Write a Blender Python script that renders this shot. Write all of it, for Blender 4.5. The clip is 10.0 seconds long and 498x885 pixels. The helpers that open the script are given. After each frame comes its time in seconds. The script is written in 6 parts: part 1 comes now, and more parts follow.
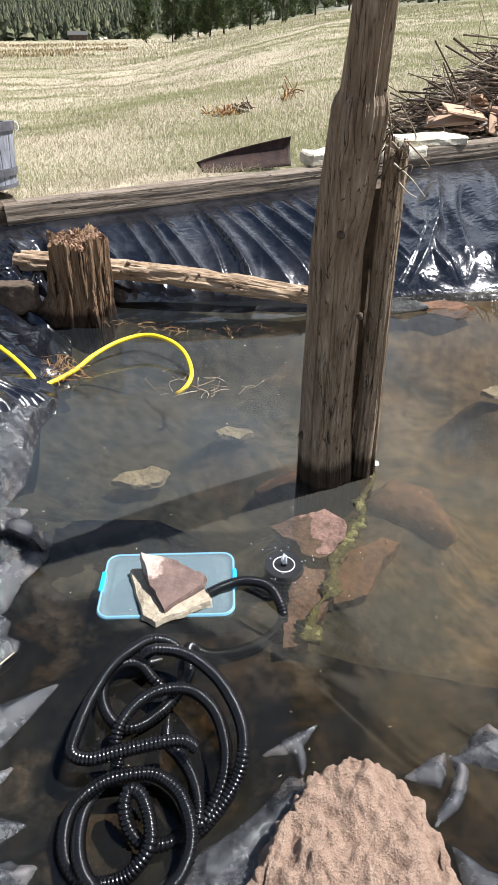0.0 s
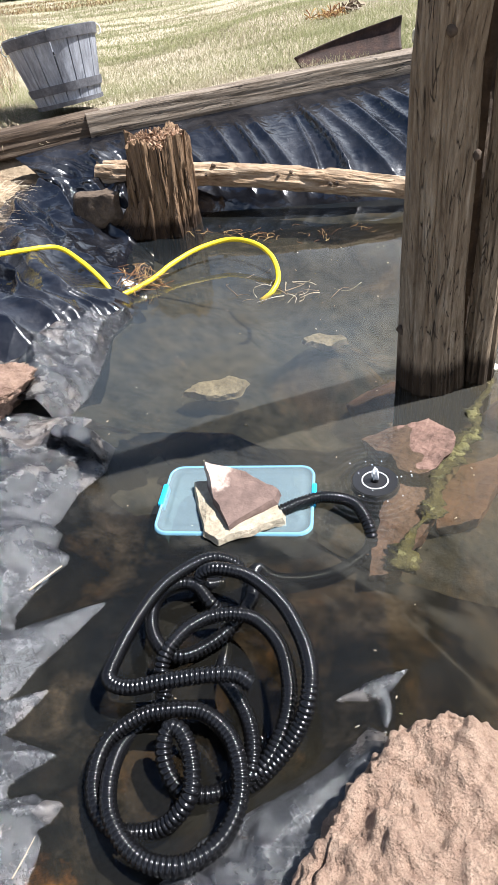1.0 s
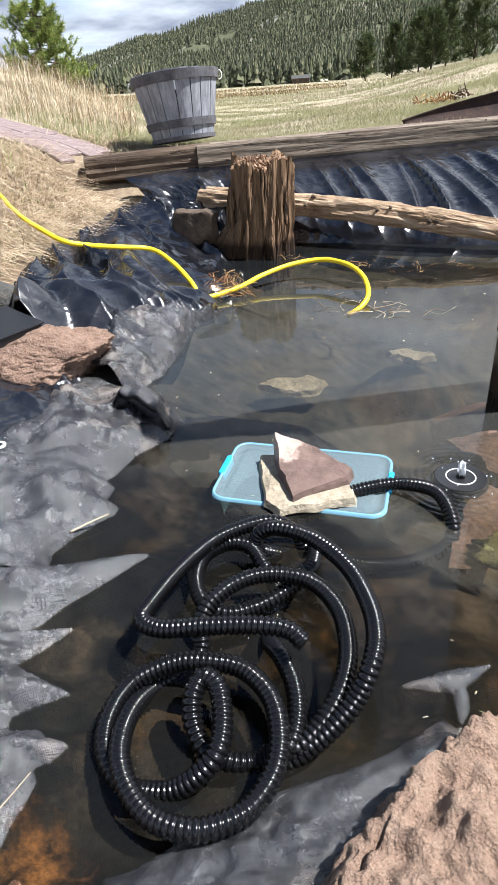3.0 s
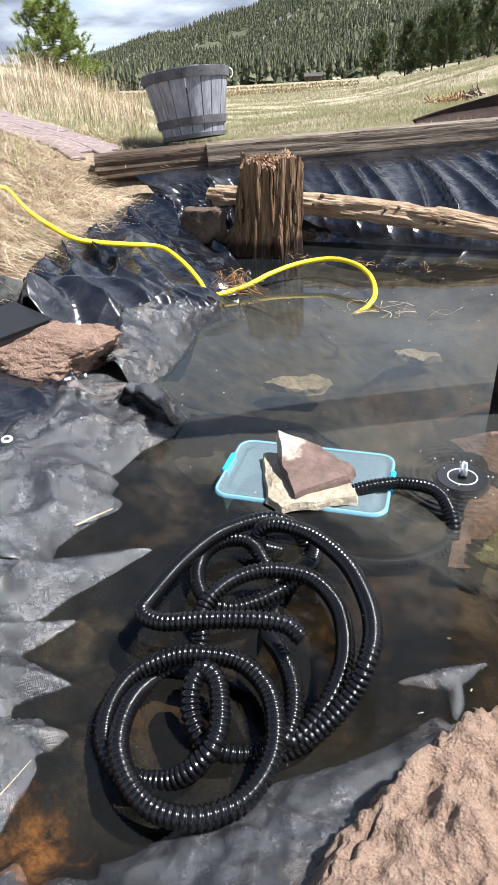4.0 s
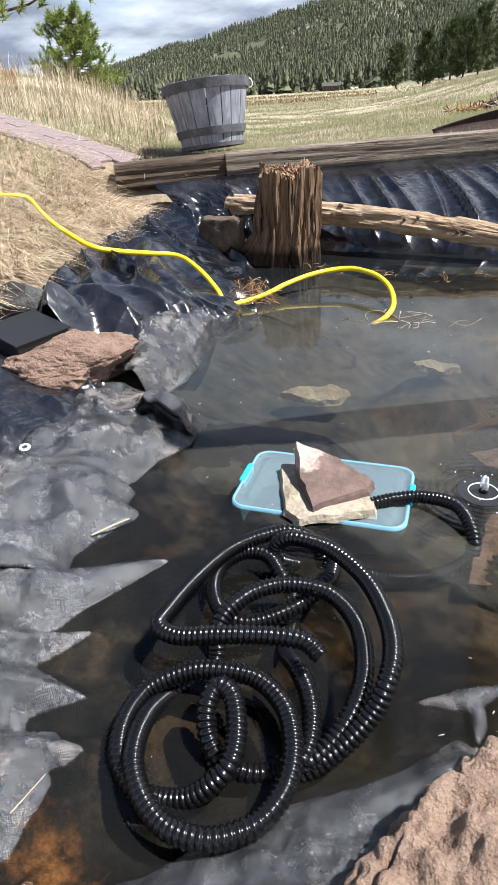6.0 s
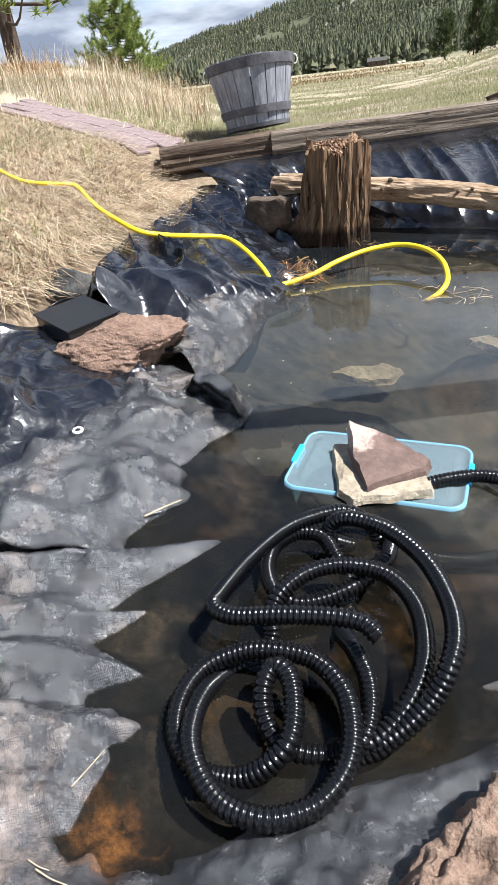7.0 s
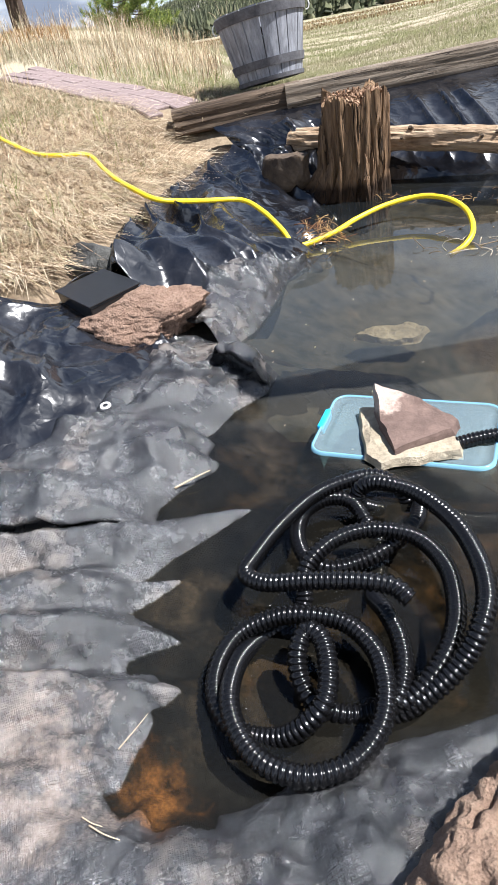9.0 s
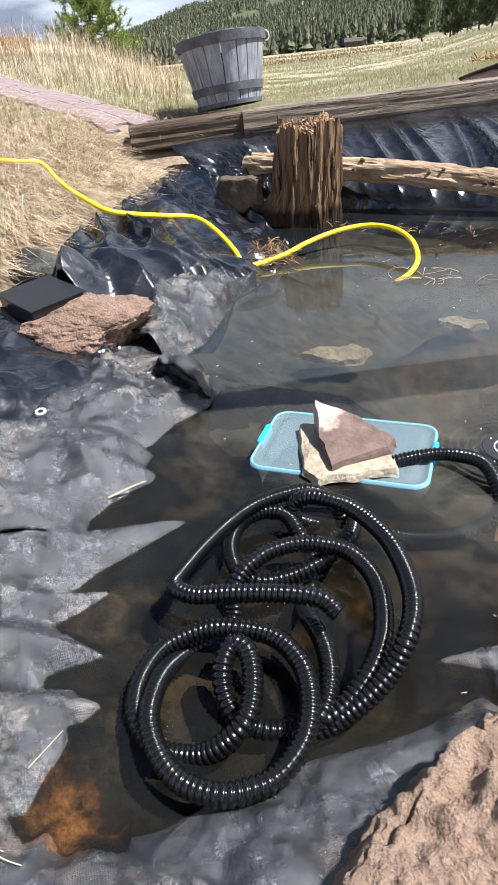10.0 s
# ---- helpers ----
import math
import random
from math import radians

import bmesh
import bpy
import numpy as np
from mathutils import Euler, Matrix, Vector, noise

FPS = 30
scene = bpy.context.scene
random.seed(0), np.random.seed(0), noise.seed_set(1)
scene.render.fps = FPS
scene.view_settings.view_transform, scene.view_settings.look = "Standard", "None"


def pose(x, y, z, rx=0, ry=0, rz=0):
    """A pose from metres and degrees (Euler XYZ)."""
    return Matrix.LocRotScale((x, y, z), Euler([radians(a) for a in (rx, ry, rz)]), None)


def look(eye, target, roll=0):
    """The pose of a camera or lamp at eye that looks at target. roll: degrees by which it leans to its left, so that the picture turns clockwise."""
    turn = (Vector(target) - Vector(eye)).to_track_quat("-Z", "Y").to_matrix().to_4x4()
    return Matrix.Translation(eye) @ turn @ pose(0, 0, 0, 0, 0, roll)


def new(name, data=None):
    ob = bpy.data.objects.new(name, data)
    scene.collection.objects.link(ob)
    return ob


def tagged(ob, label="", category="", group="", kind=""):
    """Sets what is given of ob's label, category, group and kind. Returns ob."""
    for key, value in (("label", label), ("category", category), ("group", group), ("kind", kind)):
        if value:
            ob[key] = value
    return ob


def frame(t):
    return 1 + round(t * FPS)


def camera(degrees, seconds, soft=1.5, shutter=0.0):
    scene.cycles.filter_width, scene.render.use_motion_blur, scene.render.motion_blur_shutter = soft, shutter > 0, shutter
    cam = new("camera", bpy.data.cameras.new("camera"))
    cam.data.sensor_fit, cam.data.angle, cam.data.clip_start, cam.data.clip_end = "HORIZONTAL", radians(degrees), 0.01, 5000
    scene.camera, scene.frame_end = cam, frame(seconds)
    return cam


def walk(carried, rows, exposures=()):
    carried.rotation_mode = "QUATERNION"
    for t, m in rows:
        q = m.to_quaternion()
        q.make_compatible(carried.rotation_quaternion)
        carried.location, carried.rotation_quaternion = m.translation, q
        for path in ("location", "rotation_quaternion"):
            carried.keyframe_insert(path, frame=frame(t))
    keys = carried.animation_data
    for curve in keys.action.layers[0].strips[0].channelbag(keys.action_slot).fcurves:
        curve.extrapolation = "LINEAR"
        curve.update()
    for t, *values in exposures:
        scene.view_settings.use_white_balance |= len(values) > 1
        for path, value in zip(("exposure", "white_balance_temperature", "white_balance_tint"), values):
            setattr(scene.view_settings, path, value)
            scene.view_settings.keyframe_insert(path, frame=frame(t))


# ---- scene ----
cam = camera(44.0, 10.0)
PATH = [
    (0, (0.372, 0.651, 1.309), (0.097, 2.284, 0.188), -0.0),
    (0.5, (0.332, 0.692, 1.287), (-0.121, 2.223, 0.083), -4.0),
    (1, (0.412, 0.821, 1.031), (-0.194, 2.272, -0.204), -7.8),
    (1.5, (0.473, 0.875, 0.764), (-0.175, 2.369, -0.397), -6.4),
    (2, (0.412, 0.791, 0.804), (-0.309, 2.334, -0.243), -4.5),
    (2.5, (0.379, 0.765, 0.775), (-0.412, 2.29, -0.249), -4.0),
    (4, (0.397, 0.756, 0.781), (-0.444, 2.251, -0.247), -3.2),
    (4.5, (0.39, 0.761, 0.783), (-0.461, 2.256, -0.237), -3.0),
    (5, (0.388, 0.759, 0.784), (-0.47, 2.256, -0.228), -2.8),
    (6.5, (0.38, 0.765, 0.782), (-0.548, 2.226, -0.221), -4.2),
    (7, (0.37, 0.767, 0.763), (-0.638, 2.152, -0.27), -6.6),
    (7.5, (0.348, 0.782, 0.739), (-0.774, 2.026, -0.354), -11.3),
    (8, (0.357, 0.782, 0.743), (-0.818, 1.962, -0.364), -14.0),
    (8.5, (0.391, 0.784, 0.774), (-0.736, 2.015, -0.328), -12.9),
    (9, (0.375, 0.772, 0.775), (-0.686, 2.045, -0.346), -11.2),
    (9.5, (0.367, 0.767, 0.773), (-0.586, 2.151, -0.313), -6.3),
    (10, (0.392, 0.783, 0.747), (-0.547, 2.179, -0.333), -5.9),
]
walk(cam, [(t, look(eye, target, roll)) for t, eye, target, roll in PATH], [(0, 1.29, 6250, 10), (0.5, 1.35, 6250, 10), (1, 1.59, 6250, 10), (1.5, 1.72, 6250, 10), (2, 1.25, 6250, 10), (2.5, 1.35, 6250, 10), (4, 1.45, 6250, 10), (4.5, 1.47, 6250, 10), (5, 1.39, 6250, 10), (6.5, 1.32, 6250, 10), (7, 1.37, 6250, 10), (7.5, 1.42, 6250, 10), (8, 1.52, 6250, 10), (8.5, 1.52, 6250, 10), (9, 1.42, 6250, 10), (9.5, 1.35, 6250, 10), (10, 1.42, 6250, 10)])
PITCHES = 0.0088

# ---- light ----
SUN_AZ, SUN_EL = 70.0, 60.0          # degrees, from +y towards +x; above the horizon
world = bpy.data.worlds.new("world")
scene.world = world
world.use_nodes = True
wn, wl = world.node_tree.nodes, world.node_tree.links
wn.clear()
sky = wn.new("ShaderNodeTexSky")
sky.sky_type, sky.sun_disc = "NISHITA", False
sky.sun_elevation, sky.sun_rotation = radians(SUN_EL), radians(SUN_AZ)
sky.altitude, sky.air_density, sky.dust_density = 2500, 1.0, 0.6
tc = wn.new("ShaderNodeTexCoord")
sep = wn.new("ShaderNodeSeparateXYZ")
wl.new(tc.outputs["Generated"], sep.inputs[0])
lift = wn.new("ShaderNodeMath"); lift.operation = "ADD"; lift.inputs[1].default_value = 0.22
wl.new(sep.outputs["Z"], lift.inputs[0])
div = wn.new("ShaderNodeVectorMath"); div.operation = "DIVIDE"
comb = wn.new("ShaderNodeCombineXYZ")
for k in range(3):
    wl.new(lift.outputs[0], comb.inputs[k])
wl.new(tc.outputs["Generated"], div.inputs[0]); wl.new(comb.outputs[0], div.inputs[1])
cn = wn.new("ShaderNodeTexNoise"); cn.inputs["Scale"].default_value = 0.9; cn.inputs["Detail"].default_value = 7; cn.inputs["Roughness"].default_value = 0.55
wl.new(div.outputs[0], cn.inputs["Vector"])
cr = wn.new("ShaderNodeValToRGB")
cr.color_ramp.elements[0].position, cr.color_ramp.elements[1].position = 0.36, 0.58
cv = wn.new("ShaderNodeMath"); cv.operation = "MULTIPLY_ADD"; cv.inputs[1].default_value = -0.32
wl.new(sep.outputs["Z"], cv.inputs[0])
ca = wn.new("ShaderNodeMath"); ca.operation = "ADD"; ca.inputs[1].default_value = 0.12
wl.new(cn.outputs["Fac"], ca.inputs[0]); wl.new(ca.outputs[0], cv.inputs[2]); wl.new(cv.outputs[0], cr.inputs[0])
cn2 = wn.new("ShaderNodeTexNoise"); cn2.inputs["Scale"].default_value = 2.3; cn2.inputs["Detail"].default_value = 6
wl.new(div.outputs[0], cn2.inputs["Vector"])
cr2 = wn.new("ShaderNodeValToRGB")
cr2.color_ramp.elements[0].position, cr2.color_ramp.elements[1].position = 0.38, 0.68
cr2.color_ramp.elements[0].color, cr2.color_ramp.elements[1].color = (3.2, 3.7, 4.8, 1), (10.5, 11.2, 12.2, 1)
wl.new(cn2.outputs["Fac"], cr2.inputs[0])
zk = wn.new("ShaderNodeMath"); zk.operation = "MULTIPLY_ADD"; zk.inputs[1].default_value, zk.inputs[2].default_value = 0.9, 0.72
wl.new(sep.outputs["Z"], zk.inputs[0])
cb = wn.new("ShaderNodeVectorMath"); cb.operation = "SCALE"
wl.new(cr2.outputs[0], cb.inputs[0]); wl.new(zk.outputs[0], cb.inputs["Scale"])
cm = wn.new("ShaderNodeMixRGB")
wl.new(cr.outputs[0], cm.inputs[0]); wl.new(sky.outputs[0], cm.inputs[1]); wl.new(cb.outputs[0], cm.inputs[2])
bg = wn.new("ShaderNodeBackground"); bg.inputs[1].default_value = 0.054
wl.new(cm.outputs[0], bg.inputs[0])
wo = wn.new("ShaderNodeOutputWorld"); wl.new(bg.outputs[0], wo.inputs[0])

sun = new("sun", bpy.data.lights.new("sun", "SUN"))
sun.data.energy, sun.data.angle, sun.data.color = 5.0, radians(0.55), (1.0, 0.968, 0.945)
sd = Vector((math.sin(radians(SUN_AZ)) * math.cos(radians(SUN_EL)), math.cos(radians(SUN_AZ)) * math.cos(radians(SUN_EL)), math.sin(radians(SUN_EL))))
sun.matrix_world = look(sd * 50, (0, 0, 0))

# ---- helpers of this scene ----
def hsh(ix, iy, iz, seed):
    h = (ix * 374761393 + iy * 668265263 + iz * 2147483647 + seed * 974634529) & 0xFFFFFFFF
    h = ((h ^ (h >> 13)) * 1274126177) & 0xFFFFFFFF
    return ((h ^ (h >> 16)) & 0xFFFF) / 32767.5 - 1.0


def vn(x, y, z=0.0, seed=0):
    """Smooth value noise, -1 to 1, on arrays."""
    x, y, z = np.broadcast_arrays(np.asarray(x, float), np.asarray(y, float), np.asarray(z, float))
    ix, iy, iz = np.floor(x).astype(np.int64), np.floor(y).astype(np.int64), np.floor(z).astype(np.int64)
    fx, fy, fz = x - ix, y - iy, z - iz
    fx, fy, fz = fx * fx * (3 - 2 * fx), fy * fy * (3 - 2 * fy), fz * fz * (3 - 2 * fz)
    r = 0
    for a in (0, 1):
        for b in (0, 1):
            for c in (0, 1):
                r = r + hsh(ix + a, iy + b, iz + c, seed) * (fx if a else 1 - fx) * (fy if b else 1 - fy) * (fz if c else 1 - fz)
    return r


def fbm(x, y, z=0.0, seed=0, octaves=4):
    r, a = 0, 1.0
    for k in range(octaves):
        r = r + a * vn(x * 2 ** k, y * 2 ** k, np.asarray(z) * 2 ** k, seed + k)
        a *= 0.5
    return r


def ridge(v):
    return 1 - 2 * np.abs(v)


def mesh_of(name, verts, faces, mat, smooth=True):
    me = bpy.data.meshes.new(name)
    verts = np.asarray(verts, dtype=np.float32)
    if isinstance(faces, np.ndarray):
        n, k = faces.shape
        me.vertices.add(len(verts)); me.loops.add(n * k); me.polygons.add(n)
        me.vertices.foreach_set("co", verts.ravel())
        me.loops.foreach_set("vertex_index", faces.astype(np.int32).ravel())
        me.polygons.foreach_set("loop_start", np.arange(0, n * k, k, dtype=np.int32))
        me.polygons.foreach_set("loop_total", np.full(n, k, dtype=np.int32))
        me.update(calc_edges=True)
    else:
        me.from_pydata([tuple(map(float, v)) for v in verts], [], faces)
    me.polygons.foreach_set("use_smooth", [smooth] * len(me.polygons))
    me.materials.append(mat)
    me.validate()
    return me


def put(name, me, parent=None, label="", m=None):
    ob = new(name, me)
    if parent is not None:
        ob.parent = parent
    if m is not None:
        ob.matrix_basis = m
    if label:
        ob["label"] = label
    return ob


def part(name, bm, mat, parent, label="", smooth=False):
    me = bpy.data.meshes.new(name)
    bm.to_mesh(me); bm.free()
    me.polygons.foreach_set("use_smooth", [smooth] * len(me.polygons))
    me.materials.append(mat)
    return put(name, me, parent, label)


def empty(name, at, label, category, group="", turn=0.0):
    ob = new(name)
    ob.matrix_basis = pose(*at, 0, 0, turn)
    return tagged(ob, label, category, group)


def grid_faces(nu, nv, wrap=False):
    i = np.arange(nu - (0 if wrap else 1))
    j = np.arange(nv - 1)
    I, J = np.meshgrid(i, j, indexing="ij")
    a = I * nv + J
    b = ((I + 1) % nu) * nv + J
    return np.stack([a, b, b + 1, a + 1], -1).reshape(-1, 4)


def spline(pts, step):
    """Evenly spaced points along a Catmull-Rom curve."""
    p = np.array(pts, float)
    p = np.vstack([2 * p[0] - p[1], p, 2 * p[-1] - p[-2]])
    out = []
    for i in range(1, len(p) - 2):
        t = np.linspace(0, 1, 60, endpoint=False)[:, None]
        a, b, c, e = p[i - 1], p[i], p[i + 1], p[i + 2]
        out.append(0.5 * (2 * b + (c - a) * t + (2 * a - 5 * b + 4 * c - e) * t ** 2 + (3 * b - a - 3 * c + e) * t ** 3))
    out.append(p[-2][None])
    q = np.vstack(out)
    s = np.concatenate([[0], np.cumsum(np.linalg.norm(np.diff(q, axis=0), axis=1))])
    k = np.arange(0, s[-1], step)
    return np.stack([np.interp(k, s, q[:, i]) for i in range(3)], 1)


def sweep(path, radii, sides=12, shape=None, caps=True):
    """Rings along a path, as verts and quads; shape(angle, index) scales the radius."""
    n = len(path)
    tan = np.gradient(path, axis=0)
    tan /= np.linalg.norm(tan, axis=1)[:, None] + 1e-12
    up = np.array([0, 0, 1.0]) if abs(tan[0][2]) < 0.9 else np.array([1.0, 0, 0])
    nrm = np.cross(tan[0], up); nrm /= np.linalg.norm(nrm)
    th = np.linspace(0, 2 * np.pi, sides, endpoint=False)
    V = np.zeros((n, sides, 3))
    for i in range(n):
        nrm = nrm - tan[i] * (nrm @ tan[i]); nrm /= np.linalg.norm(nrm)
        bi = np.cross(tan[i], nrm)
        r = radii[i] * (shape(th, i) if shape else 1.0)
        V[i] = path[i] + np.outer(np.cos(th) * r, nrm) + np.outer(np.sin(th) * r, bi)
    i, j = np.meshgrid(np.arange(n - 1), np.arange(sides), indexing="ij")
    a = i * sides + j; b = i * sides + (j + 1) % sides
    F = np.stack([a, b, b + sides, a + sides], -1).reshape(-1, 4)
    V = V.reshape(-1, 3)
    if caps:
        V = np.vstack([V, path[0], path[-1]])
        c0, c1 = n * sides, n * sides + 1
        j = np.arange(sides); k = (j + 1) % sides
        F = np.vstack([F, np.stack([k, j, np.full(sides, c0), np.full(sides, c0)], -1)[:, :4] * 1,
                       np.stack([(n - 1) * sides + j, (n - 1) * sides + k, np.full(sides, c1), np.full(sides, c1)], -1)])
    return V, F


def join(*vf):
    V, F, o = [], [], 0
    for v, f in vf:
        V.append(v); F.append(np.asarray(f) + o); o += len(v)
    return np.vstack(V), np.vstack(F)


def tri_safe(F):
    """Quads with a doubled last corner become lists, the rest stay."""
    return [tuple(dict.fromkeys(int(i) for i in f)) for f in F]


def box_bm(sx, sy, sz, bevel=0.0, at=(0, 0, 0), seg=2):
    bm = bmesh.new()
    bmesh.ops.create_cube(bm, size=1.0)
    bmesh.ops.scale(bm, vec=(sx, sy, sz), verts=bm.verts)
    if bevel:
        bmesh.ops.bevel(bm, geom=bm.edges[:], offset=bevel, segments=seg, affect="EDGES", profile=0.5)
    bmesh.ops.translate(bm, vec=at, verts=bm.verts)
    return bm


def rock_mesh(name, size, seed, mat, cuts=9, rough=0.10, fine=0.03, sub=4, flat=None):
    """A stone: a ball cut by random planes, then roughened."""
    r = np.random.RandomState(seed)
    bm = bmesh.new()
    bmesh.ops.create_icosphere(bm, subdivisions=sub, radius=1.0)
    V = np.array([v.co[:] for v in bm.verts])
    for k in range(cuts):
        n = r.normal(size=3); n /= np.linalg.norm(n)
        d = r.uniform(0.45, 0.8)
        over = np.maximum(0, V @ n - d)
        V = V - np.outer(over, n) * 0.97
    if flat:
        V[:, 2] = np.clip(V[:, 2], -flat, flat)
    q = V * 2.0 + seed * 3.1
    nz = fbm(q[:, 0], q[:, 1], q[:, 2], seed, 4) * rough + sum(np.abs(vn(q[:, 0] * k, q[:, 1] * k, q[:, 2] * k, seed + int(k))) * w for k, w in ((6, 1.3), (13, 0.9), (27, 0.55))) * fine
    V = V * (1 + nz)[:, None] * np.array(size)
    for v, c in zip(bm.verts, V):
        v.co = c
    me = bpy.data.meshes.new(name)
    bm.to_mesh(me); bm.free()
    me.polygons.foreach_set("use_smooth", [True] * len(me.polygons))
    me.materials.append(mat)
    return me


# ---- materials ----
def mat_new(name):
    m = bpy.data.materials.new(name)
    m.use_nodes = True
    nt = m.node_tree
    return m, nt, nt.nodes["Principled BSDF"]


def nd(nt, kind, **kw):
    n = nt.nodes.new(kind)
    for k, v in kw.items():
        n.inputs[k].default_value = v
    return n


def coords(nt, scale=(1, 1, 1), rot=(0, 0, 0), which="Object"):
    t = nt.nodes.new("ShaderNodeTexCoord")
    mp = nt.nodes.new("ShaderNodeMapping")
    mp.inputs["Scale"].default_value = scale
    mp.inputs["Rotation"].default_value = [radians(a) for a in rot]
    nt.links.new(t.outputs[which], mp.inputs[0])
    return mp.outputs[0]


def stretched(nt, angle, scale):
    """Object coordinates turned about z, then stretched."""
    a = nt.nodes.new("ShaderNodeMapping")
    a.inputs["Rotation"].default_value = (0, 0, radians(angle))
    nt.links.new(nt.nodes.new("ShaderNodeTexCoord").outputs["Object"], a.inputs[0])
    b = nt.nodes.new("ShaderNodeMapping")
    b.inputs["Scale"].default_value = scale
    nt.links.new(a.outputs[0], b.inputs[0])
    return b.outputs[0]


def noise_n(nt, vec, scale, detail=5, rough=0.6, dist=0.0):
    n = nd(nt, "ShaderNodeTexNoise", Scale=scale, Detail=detail, Roughness=rough, Distortion=dist)
    nt.links.new(vec, n.inputs["Vector"])
    return n.outputs["Fac"]


def ramp(nt, fac, stops):
    r = nt.nodes.new("ShaderNodeValToRGB")
    e = r.color_ramp.elements
    while len(e) < len(stops):
        e.new(0.5)
    for i, (p, c) in enumerate(stops):
        e[i].position, e[i].color = p, (*c, 1)
    nt.links.new(fac, r.inputs[0])
    return r.outputs[0]


def mixc(nt, fac, a, b, mode="MIX"):
    m = nt.nodes.new("ShaderNodeMixRGB"); m.blend_type = mode
    for i, v in ((0, fac), (1, a), (2, b)):
        if isinstance(v, (int, float)):
            m.inputs[i].default_value = v
        elif isinstance(v, tuple):
            m.inputs[i].default_value = (*v, 1)
        else:
            nt.links.new(v, m.inputs[i])
    return m.outputs[0]


def mathn(nt, op, a, b=0.5, clamp=False):
    m = nt.nodes.new("ShaderNodeMath"); m.operation = op; m.use_clamp = clamp
    for i, v in ((0, a), (1, b)):
        if isinstance(v, (int, float)):
            m.inputs[i].default_value = v
        else:
            nt.links.new(v, m.inputs[i])
    return m.outputs[0]


def bump(nt, height, strength=0.4, dist=0.01, normal=None):
    b = nd(nt, "ShaderNodeBump", Strength=strength, Distance=dist)
    nt.links.new(height, b.inputs["Height"])
    if normal is not None:
        nt.links.new(normal, b.inputs["Normal"])
    return b.outputs[0]


def finish(nt, p, color=None, rough=None, normal=None, spec=None, metal=None):
    for key, v in (("Base Color", color), ("Roughness", rough), ("Normal", normal), ("Specular IOR Level", spec), ("Metallic", metal)):
        if v is None:
            continue
        if isinstance(v, (int, float)):
            p.inputs[key].default_value = v
        elif isinstance(v, tuple):
            p.inputs[key].default_value = (*v, 1)
        else:
            nt.links.new(v, p.inputs[key])


def crumple(nt, k, seed=0.0):
    """Flat facets with sharp creases between them."""
    c = coords(nt)
    w = nd(nt, "ShaderNodeTexNoise", Scale=k * 0.6, Detail=3.0)
    nt.links.new(c, w.inputs["Vector"])
    mv = nt.nodes.new("ShaderNodeVectorMath"); mv.operation = "MULTIPLY_ADD"
    mv.inputs[1].default_value = (1.6 / k,) * 3
    nt.links.new(w.outputs["Color"], mv.inputs[0]); nt.links.new(c, mv.inputs[2])
    v = nd(nt, "ShaderNodeTexVoronoi", Scale=k); v.feature = "F2"
    nt.links.new(mv.outputs[0], v.inputs["Vector"])
    return v.outputs["Distance"]


def m_plastic_liner():
    m, nt, p = mat_new("black_plastic_sheet")
    c = coords(nt)
    big, fine = noise_n(nt, c, 3.0, 4), noise_n(nt, c, 40.0, 5, 0.7)
    dust = ramp(nt, big, [(0.45, (0, 0, 0)), (0.75, (1, 1, 1))])
    dust = mathn(nt, "MULTIPLY", dust, fine)
    col = mixc(nt, dust, (0.0045, 0.005, 0.007), (0.045, 0.045, 0.05))
    wr = noise_n(nt, c, 11.0, 5, 0.6, 1.2)
    n1 = bump(nt, crumple(nt, 14.0), 0.20, 0.03, bump(nt, wr, 0.06, 0.02))
    n2 = bump(nt, fine, 0.06, 0.002, n1)
    r = mathn(nt, "MULTIPLY_ADD", dust, 0.35); r.node.inputs[2].default_value = 0.16
    finish(nt, p, col, r, n2, 0.8)
    return m


